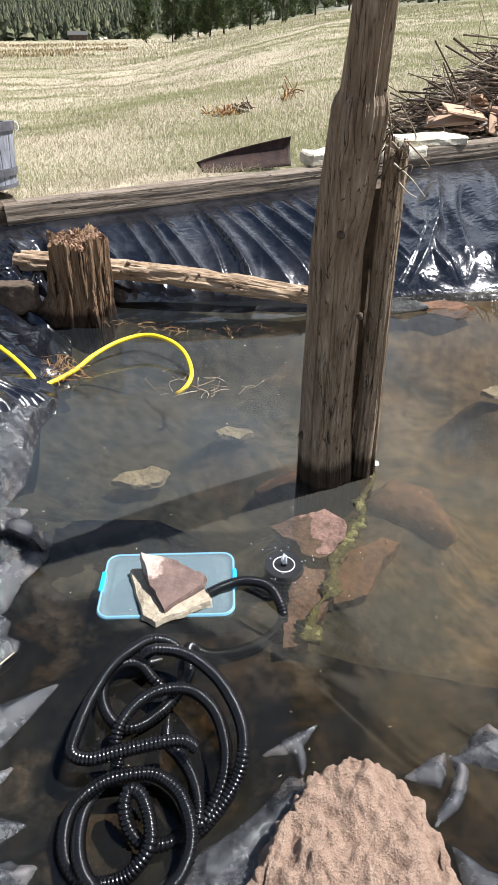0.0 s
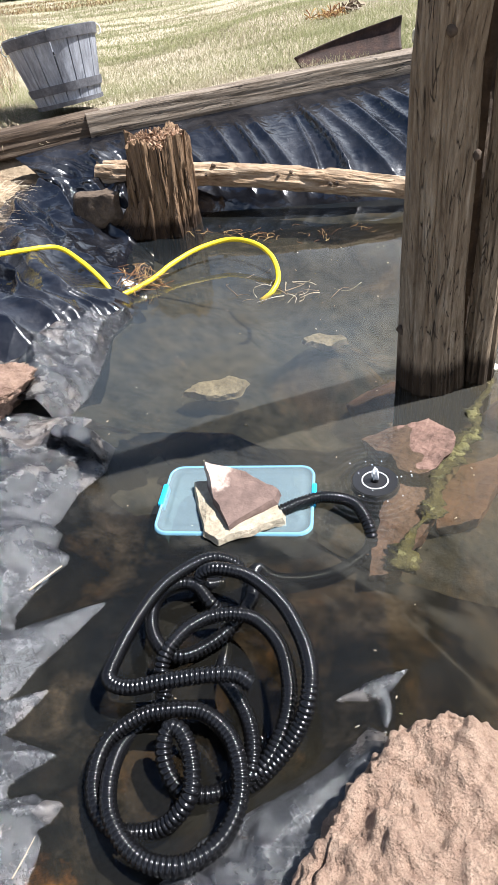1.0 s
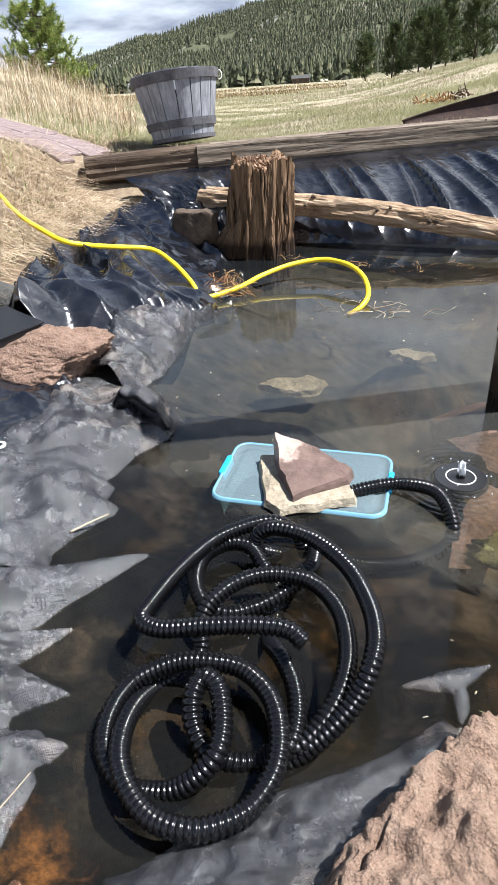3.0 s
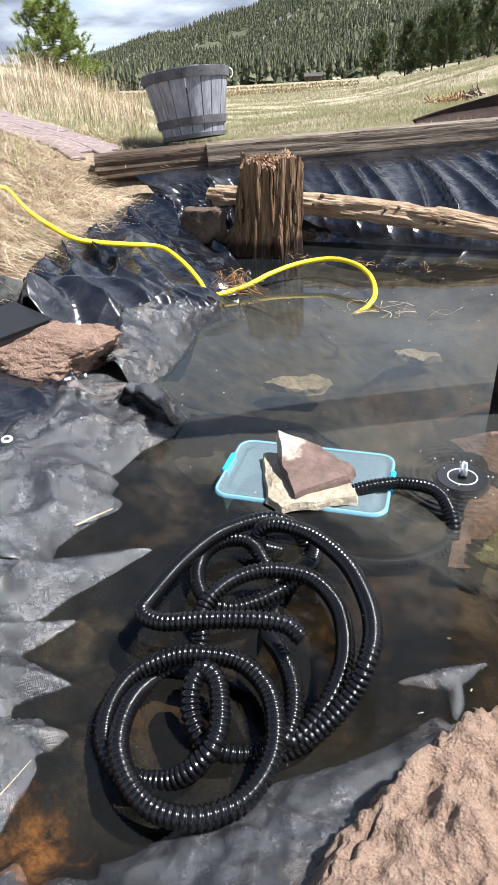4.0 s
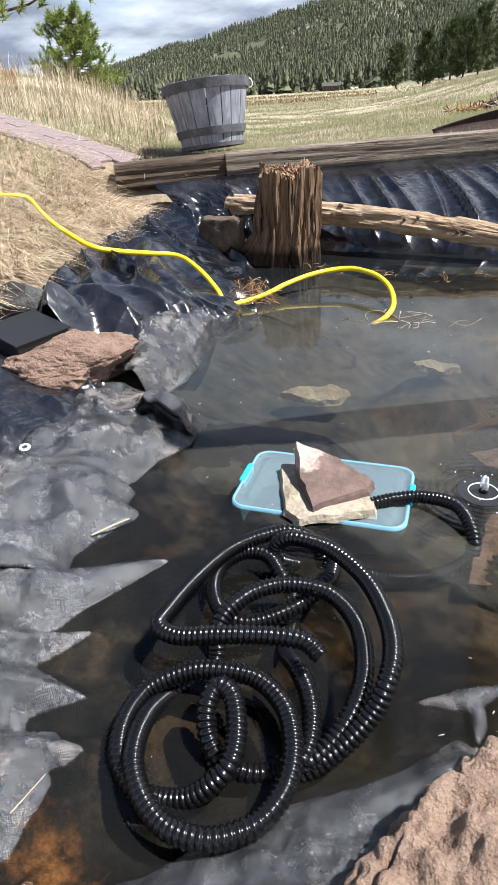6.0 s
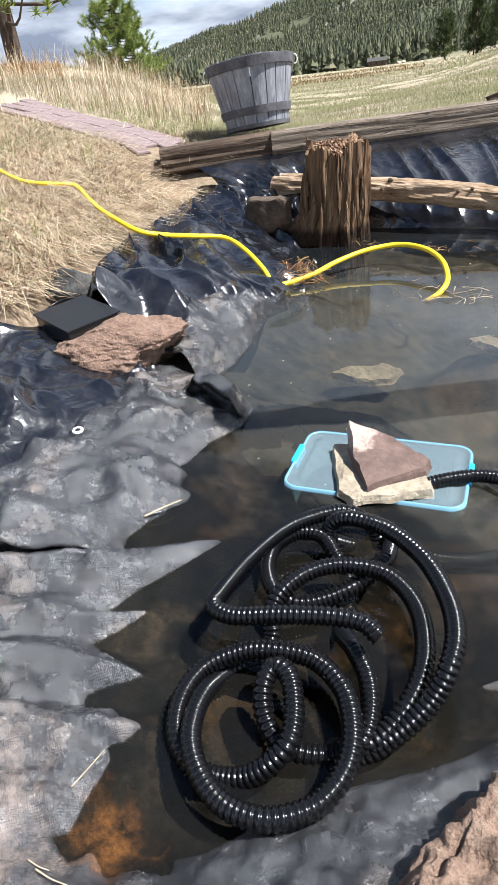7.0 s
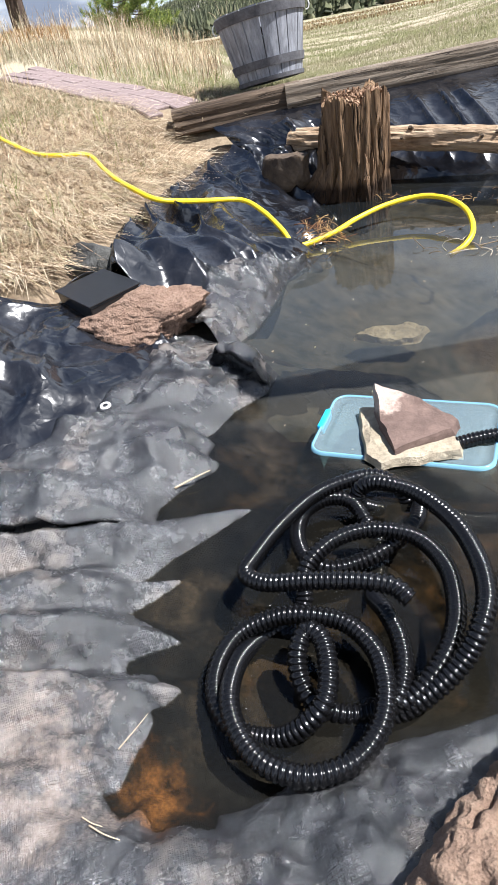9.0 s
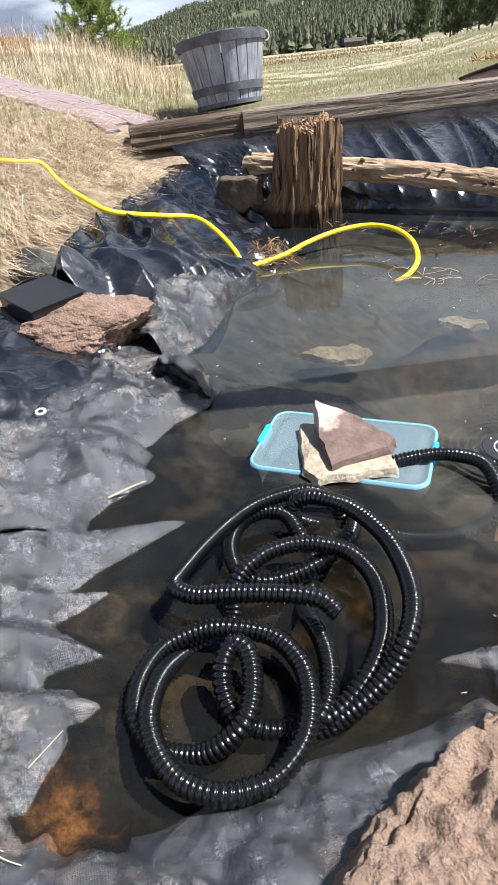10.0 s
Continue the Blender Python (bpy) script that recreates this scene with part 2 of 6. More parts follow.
def m_woven_tarp():
    m, nt, p = mat_new("woven_tarp")
    c = coords(nt)
    big = noise_n(nt, c, 3.2, 7, 0.66)
    mid = noise_n(nt, c, 18.0, 7, 0.72)
    tiny = noise_n(nt, c, 230.0, 4, 0.75)

    def threads(angle, k, dist):
        w = nd(nt, "ShaderNodeTexWave", Scale=k, Distortion=dist, Detail=3.0); w.bands_direction = "X"
        nt.links.new(coords(nt, rot=(0, 0, angle)), w.inputs["Vector"])
        return w.outputs["Fac"]
    weave = mathn(nt, "MULTIPLY", threads(38, 120.0, 1.2), threads(128, 120.0, 1.2))
    # fine straight creases in two directions, broken up
    cr1 = ramp(nt, noise_n(nt, stretched(nt, 40, (420, 42, 42)), 1.0, 3, 0.6), [(0.55, (1, 1, 1)), (0.62, (0, 0, 0))])
    cr2 = ramp(nt, noise_n(nt, stretched(nt, -46, (380, 42, 42)), 1.0, 3, 0.6), [(0.55, (1, 1, 1)), (0.63, (0, 0, 0))])
    crease = mathn(nt, "MULTIPLY", cr1, cr2)
    mud = ramp(nt, big, [(0.53, (0, 0, 0)), (0.67, (1, 1, 1))])
    mudf = mathn(nt, "MULTIPLY", mud, ramp(nt, mid, [(0.30, (0.1, 0.1, 0.1)), (0.62, (1, 1, 1))]))
    # lighter grey patches whose colour stands in for the cloth's sheen
    pale_sheen = ramp(nt, noise_n(nt, c, 4.5, 5, 0.6), [(0.42, (0, 0, 0)), (0.58, (1, 1, 1))])
    base = mixc(nt, mid, (0.005, 0.0054, 0.0062), (0.026, 0.0272, 0.030))
    base = mixc(nt, mathn(nt, "MULTIPLY", pale_sheen, 0.8), base, mixc(nt, mid, (0.013, 0.0138, 0.015), (0.080, 0.082, 0.088)))
    base = mixc(nt, 0.5, base, mixc(nt, crease, (0.45, 0.45, 0.45), (1, 1, 1)), "MULTIPLY")
    up = nt.nodes.new("ShaderNodeSeparateXYZ"); nt.links.new(c, up.inputs[0])
    soaked = ramp(nt, mathn(nt, "ADD", mathn(nt, "MULTIPLY", up.outputs["Y"], 0.5), mathn(nt, "MULTIPLY", big, 0.35)), [(0.80, (0, 0, 0)), (0.93, (1, 1, 1))])
    base = mixc(nt, soaked, base, mixc(nt, 1.0, base, (0.5, 0.5, 0.52), "MULTIPLY"))
    col = mixc(nt, mathn(nt, "MULTIPLY", mudf, 0.62), base, (0.33, 0.27, 0.22))
    # silt that has settled on the drowned part, and one rusty patch of mud
    pos = nt.nodes.new("ShaderNodeNewGeometry")
    sp = nt.nodes.new("ShaderNodeSeparateXYZ"); nt.links.new(pos.outputs["Position"], sp.inputs[0])
    wet = ramp(nt, mathn(nt, "MULTIPLY", sp.outputs["Z"], -30.0), [(0.0, (0, 0, 0)), (0.5, (1, 1, 1))])
    siltn = mathn(nt, "ADD", noise_n(nt, c, 5.5, 8, 0.70, 0.3), mathn(nt, "MULTIPLY", mathn(nt, "SUBTRACT", sp.outputs["X"], 0.25), 0.10))
    silt = ramp(nt, siltn, [(0.48, (0, 0, 0)), (0.66, (1, 1, 1))])
    rust = ramp(nt, noise_n(nt, c, 14.0, 6, 0.7), [(0.32, (0.045, 0.036, 0.028)), (0.58, (0.12, 0.085, 0.055)), (0.78, (0.33, 0.17, 0.075))])
    col = mixc(nt, mathn(nt, "MULTIPLY", mathn(nt, "MULTIPLY", silt, wet), 0.9), col, rust)
    col = mixc(nt, mathn(nt, "MULTIPLY", ramp(nt, mathn(nt, "MULTIPLY", sp.outputs["Z"], -200.0), [(0.0, (0, 0, 0)), (0.6, (1, 1, 1))]), 0.9), col, mixc(nt, 1.0, col, (0.40, 0.37, 0.33), "MULTIPLY"))
    off = nt.nodes.new("ShaderNodeVectorMath"); off.operation = "DISTANCE"; off.inputs[1].default_value = (-0.046, 0.972, -0.01)
    nt.links.new(pos.outputs["Position"], off.inputs[0])
    spot = mathn(nt, "ADD", off.outputs["Value"], mathn(nt, "MULTIPLY", mid, 0.17))
    spot = ramp(nt, spot, [(0.100, (1, 1, 1)), (0.150, (0, 0, 0))])
    col = mixc(nt, mathn(nt, "MULTIPLY", spot, 0.9), col, ramp(nt, noise_n(nt, c, 40.0, 5, 0.7), [(0.36, (0.030, 0.018, 0.012)), (0.52, (0.16, 0.075, 0.03)), (0.72, (0.40, 0.175, 0.055))]))
    # dried beige mud
    dry = nt.nodes.new("ShaderNodeVectorMath"); dry.operation = "DISTANCE"; dry.inputs[1].default_value = (-0.205, 0.865, 0.02)
    nt.links.new(pos.outputs["Position"], dry.inputs[0])
    dryf = mathn(nt, "ADD", dry.outputs["Value"], mathn(nt, "MULTIPLY", noise_n(nt, c, 13.0, 8, 0.75, 0.4), 0.50))
    dryf = ramp(nt, dryf, [(0.33, (1, 1, 1)), (0.42, (0, 0, 0))])
    dryf = mathn(nt, "MULTIPLY", dryf, ramp(nt, mathn(nt, "MULTIPLY", sp.outputs["Z"], 60.0), [(0.0, (0, 0, 0)), (0.4, (1, 1, 1))]))
    col = mixc(nt, mathn(nt, "MULTIPLY", mathn(nt, "MULTIPLY", dryf, ramp(nt, noise_n(nt, c, 22.0, 6, 0.7), [(0.42, (0.15, 0.15, 0.15)), (0.60, (1, 1, 1))])), 0.55), col, ramp(nt, noise_n(nt, c, 60.0, 5, 0.7), [(0.3, (0.17, 0.13, 0.105)), (0.7, (0.37, 0.30, 0.25))]))
    n1 = bump(nt, crumple(nt, 15.0), 0.34, 0.028, bump(nt, mid, 0.60, 0.014))
    nt.links.new(mathn(nt, "MULTIPLY_ADD", mathn(nt, "SUBTRACT", 1.0, wet), 0.30), n1.node.inputs["Strength"])
    n1.node.inputs["Strength"].links[0].from_node.inputs[2].default_value = 0.04
    n2 = bump(nt, weave, 0.80, 0.0006, n1)
    n3 = bump(nt, tiny, 0.80, 0.0018, n2)
    n4 = bump(nt, crease, 0.70, 0.0008, n3)
    r = mixc(nt, mudf, ramp(nt, mid, [(0.3, (0.17, 0.17, 0.17)), (0.7, (0.33, 0.33, 0.33))]), (0.55, 0.55, 0.55))
    # no gloss where the sheet lies under water
    gloss = mathn(nt, "MULTIPLY", ramp(nt, mathn(nt, "MULTIPLY", sp.outputs["Z"], -250.0), [(0.0, (1, 1, 1)), (0.5, (0, 0, 0))]), 1.0)
    finish(nt, p, col, r, n4, gloss)
    p.inputs["IOR"].default_value = 1.5
    return m


def m_wood(name, stops, scale=(1, 1, 0.05), k=22.0, depth=0.012, rough=0.85, fine=3.0, wet=0.0, checks=0.0):
    m, nt, p = mat_new(name)
    c = coords(nt, scale)
    g = noise_n(nt, c, k, 7, 0.7, 0.4)
    g2 = noise_n(nt, c, k * fine, 5, 0.7)
    big = noise_n(nt, coords(nt), 5.0, 5)
    col = ramp(nt, g, stops)
    col = mixc(nt, 0.55, col, ramp(nt, g2, [(0.3, (0.35, 0.33, 0.3)), (0.75, (1, 1, 1))]), "MULTIPLY")
    col = mixc(nt, mathn(nt, "MULTIPLY", big, 0.6), col, ramp(nt, big, [(0.35, (0.5, 0.46, 0.42)), (0.7, (1, 1, 1))]), "MULTIPLY")
    if checks:
        # thin dark drying cracks along the grain
        thin = noise_n(nt, coords(nt, tuple(a * (0.45 if a < 1 else 1) for a in scale)), k * 1.25, 1, 0.5, 0.15)
        crk = ramp(nt, thin, [(0.482, (0, 0, 0)), (0.496, (1, 1, 1)), (0.504, (1, 1, 1)), (0.518, (0, 0, 0))])
        crk = mathn(nt, "MULTIPLY", crk, ramp(nt, noise_n(nt, coords(nt, tuple(a * (1.6 if a < 1 else 1) for a in scale)), k * 0.5, 3), [(0.40, (0, 0, 0)), (0.52, (1, 1, 1))]))
        col = mixc(nt, mathn(nt, "MULTIPLY", crk, checks), col, (0.018, 0.013, 0.010))
    if wet:
        # dark soaked foot above the waterline
        sp = nt.nodes.new("ShaderNodeSeparateXYZ"); nt.links.new(coords(nt), sp.inputs[0])
        h = mathn(nt, "SUBTRACT", sp.outputs["Z"], mathn(nt, "MULTIPLY", g, wet * 1.2))
        col = mixc(nt, ramp(nt, h, [(wet * 0.2, (1, 1, 1)), (wet * 0.7, (0, 0, 0))]), col, mixc(nt, 1.0, col, (0.16, 0.14, 0.12), "MULTIPLY"))
    n1 = bump(nt, g, 0.7, depth)
    n2 = bump(nt, g2, 0.4, depth * 0.4, n1)
    if checks:
        n2 = bump(nt, mathn(nt, "SUBTRACT", 1.0, crk), 0.9, depth * 0.5, n2)
    finish(nt, p, col, rough, n2, 0.25)
    return m


def m_stone(name, stops, k=9.0, depth=0.012, rough=0.9, speck=None, island=False):
    m, nt, p = mat_new(name)
    c = coords(nt)
    a = noise_n(nt, c, k, 8, 0.68, 0.2)
    b = noise_n(nt, c, k * 6, 6, 0.7)
    v = nd(nt, "ShaderNodeTexVoronoi", Scale=k * 5)
    nt.links.new(c, v.inputs["Vector"])
    col = ramp(nt, a, stops)
    col = mixc(nt, 0.6, col, ramp(nt, b, [(0.25, (0.5, 0.47, 0.45)), (0.7, (1.1, 1.1, 1.1))]), "MULTIPLY")
    if speck:
        s = ramp(nt, v.outputs["Distance"], [(0.10, (1, 1, 1)), (0.22, (0, 0, 0))])
        col = mixc(nt, mathn(nt, "MULTIPLY", s, 0.7), col, speck)
    n1 = bump(nt, a, 0.6, depth * 2)
    n2 = bump(nt, b, 0.7, depth, n1)
    n3 = bump(nt, v.outputs["Distance"], 0.35, depth, n2)
    finish(nt, p, col, rough, n3, 0.3)
    return m


def m_plain(name, color, rough=0.5, spec=0.5, grain=0.0, k=60.0, metal=0.0, vary=0.25):
    m, nt, p = mat_new(name)
    c = coords(nt)
    a, b = noise_n(nt, c, k * 0.2, 4), noise_n(nt, c, k, 5, 0.7)
    lo = tuple(x * (1 - vary) for x in color); hi = tuple(min(1, x * (1 + vary)) for x in color)
    col = mixc(nt, mathn(nt, "MULTIPLY", mathn(nt, "ADD", a, b), 0.5), lo, hi)
    finish(nt, p, col, rough, bump(nt, b, grain, 0.004) if grain else None, spec, metal)
    return m


def m_island(name, stops, rough=0.8, translucent=0.0, patches=None):
    """Blades, needles and sticks: each one takes its own tone."""
    m, nt, p = mat_new(name)
    g = nt.nodes.new("ShaderNodeNewGeometry")
    col = ramp(nt, g.outputs["Random Per Island"], stops)
    big = noise_n(nt, coords(nt), 1.2, 4)
    col = mixc(nt, 0.6, col, ramp(nt, big, [(0.3, (0.72, 0.72, 0.66)), (0.7, (1.1, 1.1, 1.1))]), "MULTIPLY")
    if patches:
        wide = ramp(nt, noise_n(nt, coords(nt), 0.22, 6, 0.65), [(0.42, (0, 0, 0)), (0.56, (1, 1, 1))])
        col = mixc(nt, mathn(nt, "MULTIPLY", wide, 0.8), col, patches)
    finish(nt, p, col, rough, None, 0.2)
    if translucent:
        out = nt.nodes["Material Output"]
        tr = nt.nodes.new("ShaderNodeBsdfTranslucent"); nt.links.new(col, tr.inputs[0])
        mx = nt.nodes.new("ShaderNodeMixShader"); mx.inputs[0].default_value = translucent
        nt.links.new(p.outputs[0], mx.inputs[1]); nt.links.new(tr.outputs[0], mx.inputs[2])
        nt.links.new(mx.outputs[0], out.inputs[0])
    return m


def m_ground():
    m, nt, p = mat_new("meadow_ground")
    c = coords(nt)
    wide = noise_n(nt, c, 0.035, 5, 0.6)
    mid = noise_n(nt, c, 0.6, 6, 0.65)
    fine = noise_n(nt, c, 30.0, 6, 0.75)
    straw = ramp(nt, fine, [(0.25, (0.22, 0.182, 0.125)), (0.5, (0.35, 0.302, 0.215)), (0.8, (0.45, 0.395, 0.29))])
    green = ramp(nt, fine, [(0.3, (0.07, 0.09, 0.025)), (0.75, (0.22, 0.24, 0.08))])
    gf = mathn(nt, "MULTIPLY", ramp(nt, wide, [(0.46, (0, 0, 0)), (0.62, (1, 1, 1))]), ramp(nt, mid, [(0.4, (0, 0, 0)), (0.62, (1, 1, 1))]))
    col = mixc(nt, gf, straw, green)
    soil = ramp(nt, noise_n(nt, c, 2.2, 6, 0.6), [(0.60, (0, 0, 0)), (0.70, (1, 1, 1))])
    col = mixc(nt, mathn(nt, "MULTIPLY", soil, 0.6), col, (0.14, 0.085, 0.05))
    # bare brown soil showing through the near bank's thatch, darkened for its shaded gaps
    gp = nt.nodes.new("ShaderNodeSeparateXYZ"); nt.links.new(c, gp.inputs[0])
    nearb = ramp(nt, mathn(nt, "SUBTRACT", 4.8, gp.outputs["Y"]), [(0.0, (0, 0, 0)), (1.0, (1, 1, 1))])
    col = mixc(nt, mathn(nt, "MULTIPLY", nearb, 0.75), col, ramp(nt, fine, [(0.3, (0.07, 0.045, 0.028)), (0.7, (0.22, 0.155, 0.10))]))
    # forest floor far up the valley side
    pos = nt.nodes.new("ShaderNodeNewGeometry")
    ln = nt.nodes.new("ShaderNodeVectorMath"); ln.operation = "LENGTH"
    nt.links.new(pos.outputs["Position"], ln.inputs[0])
    far = ramp(nt, mathn(nt, "MULTIPLY", ln.outputs["Value"], 0.001), [(0.275, (0, 0, 0)), (0.31, (1, 1, 1))])
    rock = ramp(nt, noise_n(nt, c, 0.02, 6, 0.65), [(0.52, (0.075, 0.08, 0.048)), (0.64, (0.24, 0.23, 0.195))])
    col = mixc(nt, far, col, rock)
    finish(nt, p, col, 0.95, bump(nt, fine, 0.6, 0.02), 0.1)
    return m


def m_water():
    m, nt, p = mat_new("pond_water")
    nt.nodes.remove(p)
    out = nt.nodes["Material Output"]
    c = coords(nt)
    sp = nt.nodes.new("ShaderNodeSeparateXYZ"); nt.links.new(c, sp.inputs[0])
    # suspended silt, thicker over deep middle and far side, plus painted sky reflection
    yv = mathn(nt, "MULTIPLY_ADD", sp.outputs["Y"], 0.62); yv.node.inputs[2].default_value = -1.00
    xv = mathn(nt, "MULTIPLY", sp.outputs["X"], 0.10)
    cloud = noise_n(nt, c, 2.2, 6, 0.6, 0.6)
    wisp = noise_n(nt, stretched(nt, 35, (1.0, 3.0, 1.0)), 2.6, 6, 0.65, 1.2)
    silt = mathn(nt, "ADD", mathn(nt, "ADD", yv, xv), mathn(nt, "MULTIPLY", mathn(nt, "SUBTRACT", cloud, 0.5), 0.9))
    silt = mathn(nt, "ADD", silt, mathn(nt, "MULTIPLY", mathn(nt, "SUBTRACT", wisp, 0.5), 0.7))
    silt = ramp(nt, silt, [(0.0, (0.03, 0.03, 0.03)), (0.10, (0.125, 0.125, 0.125)), (0.30, (0.16, 0.16, 0.16)), (0.62, (0.17, 0.17, 0.17)), (0.86, (0.08, 0.08, 0.08)), (1.0, (0.05, 0.05, 0.05))])
    tint = nt.nodes.new("ShaderNodeBsdfTransparent"); tint.inputs[0].default_value = (0.70, 0.68, 0.60, 1)
    mud = nt.nodes.new("ShaderNodeBsdfDiffuse")
    hue = mathn(nt, "ADD", cloud, mathn(nt, "MULTIPLY", sp.outputs["X"], 0.22))
    # blue-grey tone imitates reflected sky to the west; brown is silt
    nt.links.new(ramp(nt, hue, [(0.36, (0.105, 0.125, 0.138)), (0.55, (0.160, 0.150, 0.122)), (0.80, (0.175, 0.142, 0.086))]), mud.inputs[0])
    body = nt.nodes.new("ShaderNodeMixShader")
    nt.links.new(silt, body.inputs[0]); nt.links.new(tint.outputs[0], body.inputs[1]); nt.links.new(mud.outputs[0], body.inputs[2])
    # rings round the fountain and a light breeze
    off = nt.nodes.new("ShaderNodeVectorMath"); off.operation = "SUBTRACT"; off.inputs[1].default_value = (FOUNTAIN[0], FOUNTAIN[1], 0)
    nt.links.new(c, off.inputs[0])
    ln = nt.nodes.new("ShaderNodeVectorMath"); ln.operation = "LENGTH"; nt.links.new(off.outputs[0], ln.inputs[0])
    warp = mathn(nt, "ADD", ln.outputs["Value"], mathn(nt, "MULTIPLY", noise_n(nt, c, 9.0, 3, 0.5), 0.016))
    ring = mathn(nt, "SINE", mathn(nt, "MULTIPLY", warp, 400.0), 0)
    fade = ramp(nt, ln.outputs["Value"], [(0.05, (1, 1, 1)), (0.12, (0.30, 0.30, 0.30)), (0.26, (0, 0, 0))])
    ring = mathn(nt, "MULTIPLY", ring, fade)
    n1 = bump(nt, noise_n(nt, c, 5.0, 2, 0.5), 0.025, 0.01)
    n2 = bump(nt, ring, 0.42, 0.003, n1)
    gl = nd(nt, "ShaderNodeBsdfGlossy", Roughness=0.0); nt.links.new(n2, gl.inputs["Normal"])
    fr = nd(nt, "ShaderNodeFresnel", IOR=1.333); nt.links.new(n2, fr.inputs["Normal"])
    mx = nt.nodes.new("ShaderNodeMixShader")
    nt.links.new(fr.outputs[0], mx.inputs[0]); nt.links.new(body.outputs[0], mx.inputs[1]); nt.links.new(gl.outputs[0], mx.inputs[2])
    nt.links.new(mx.outputs[0], out.inputs[0])
    return m


def m_bin(name="clear_blue_plastic", col=(0.55, 0.74, 0.82), solid=0.16):
    m, nt, p = mat_new(name)
    out = nt.nodes["Material Output"]
    finish(nt, p, col, 0.22, None, 0.5)
    tr = nt.nodes.new("ShaderNodeBsdfTransparent"); tr.inputs[0].default_value = (0.82, 0.93, 0.97, 1)
    mx = nt.nodes.new("ShaderNodeMixShader"); mx.inputs[0].default_value = solid
    nt.links.new(tr.outputs[0], mx.inputs[1]); nt.links.new(p.outputs[0], mx.inputs[2])
    nt.links.new(mx.outputs[0], out.inputs[0])
    return m


def m_two_tone():
    """Brown stone with a pale pink fresh break on one corner."""
    m, nt, p = mat_new("pink_brown_stone")
    c = coords(nt)
    a, b = noise_n(nt, c, 26.0, 7, 0.7), noise_n(nt, c, 120.0, 5, 0.7)
    dark = ramp(nt, a, [(0.3, (0.075, 0.05, 0.042)), (0.75, (0.165, 0.112, 0.092))])
    pale = ramp(nt, b, [(0.25, (0.27, 0.195, 0.16)), (0.7, (0.42, 0.33, 0.28))])
    off = nt.nodes.new("ShaderNodeVectorMath"); off.operation = "DISTANCE"; off.inputs[1].default_value = (-0.062, 0.062, 0.055)
    nt.links.new(c, off.inputs[0])
    f = ramp(nt, mathn(nt, "ADD", off.outputs["Value"], mathn(nt, "MULTIPLY", a, 0.11)), [(0.092, (1, 1, 1)), (0.112, (0, 0, 0))])
    n1 = bump(nt, a, 0.5, 0.006)
    finish(nt, p, mixc(nt, f, dark, pale), 0.85, bump(nt, b, 0.6, 0.004, n1), 0.3)
    return m


def m_floor():
    m, nt, p = mat_new("silted_pond_floor")
    c = coords(nt)
    sp = nt.nodes.new("ShaderNodeSeparateXYZ"); nt.links.new(c, sp.inputs[0])
    a, b = noise_n(nt, c, 2.6, 8, 0.66, 0.5), noise_n(nt, c, 16.0, 7, 0.7)
    base = ramp(nt, b, [(0.3, (0.014, 0.015, 0.014)), (0.7, (0.075, 0.068, 0.054))])
    rust = ramp(nt, b, [(0.3, (0.055, 0.040, 0.024)), (0.7, (0.21, 0.140, 0.075))])
    # more rusty silt has settled towards the east side
    east = mathn(nt, "ADD", a, mathn(nt, "MULTIPLY", mathn(nt, "SUBTRACT", sp.outputs["X"], 0.15), 0.16))
    f = ramp(nt, east, [(0.50, (0, 0, 0)), (0.66, (1, 1, 1))])
    finish(nt, p, mixc(nt, mathn(nt, "MULTIPLY", f, 0.7), base, rust), 0.8, bump(nt, b, 0.5, 0.02), 0.0)
    return m


FOUNTAIN = (0.258, 1.945)
LINER, TARP, FLOOR = m_plastic_liner(), m_woven_tarp(), m_floor()
GROUND, WATER, BIN = m_ground(), m_water(), m_bin()
POST = m_wood("weathered_post_wood", [(0.28, (0.12, 0.085, 0.055)), (0.42, (0.26, 0.195, 0.130)), (0.56, (0.35, 0.275, 0.190)), (0.74, (0.52, 0.44, 0.335))], (1, 1, 0.045), 46, 0.010, wet=0.09, fine=4.0, checks=0.75)
STUMP = m_wood("rotten_stump_wood", [(0.30, (0.05, 0.028, 0.016)), (0.45, (0.22, 0.135, 0.075)), (0.62, (0.38, 0.25, 0.15)), (0.80, (0.58, 0.43, 0.29))], (1, 1, 0.07), 34, 0.03, wet=0.07, checks=0.9)
LOG = m_wood("peeled_log_wood", [(0.32, (0.09, 0.05, 0.027)), (0.43, (0.32, 0.22, 0.135)), (0.58, (0.48, 0.36, 0.245)), (0.78, (0.68, 0.56, 0.42))], (0.22, 1, 1), 26, 0.02)
TIMBER = m_wood("grey_timber", [(0.30, (0.05, 0.037, 0.028)), (0.44, (0.18, 0.143, 0.107)), (0.75, (0.38, 0.322, 0.258))], (0.09, 1, 1), 42, 0.010, fine=4.0, checks=0.9)
STAVE = m_wood("grey_stave_wood", [(0.30, (0.15, 0.158, 0.18)), (0.52, (0.33, 0.348, 0.39)), (0.78, (0.52, 0.545, 0.60))], (1, 1, 0.08), 24, 0.004)
BAND = m_wood("dark_band", [(0.30, (0.08, 0.08, 0.09)), (0.6, (0.16, 0.162, 0.178)), (0.85, (0.27, 0.27, 0.285))], (1, 1, 1), 14, 0.003)
HOSE = m_plain("black_corrugated_plastic", (0.0035, 0.0035, 0.004), 0.20, 0.38, 0.05, 90)
YELLOW = m_plain("yellow_rubber", (0.78, 0.56, 0.015), 0.42, 0.4, 0.04, 50, vary=0.12)
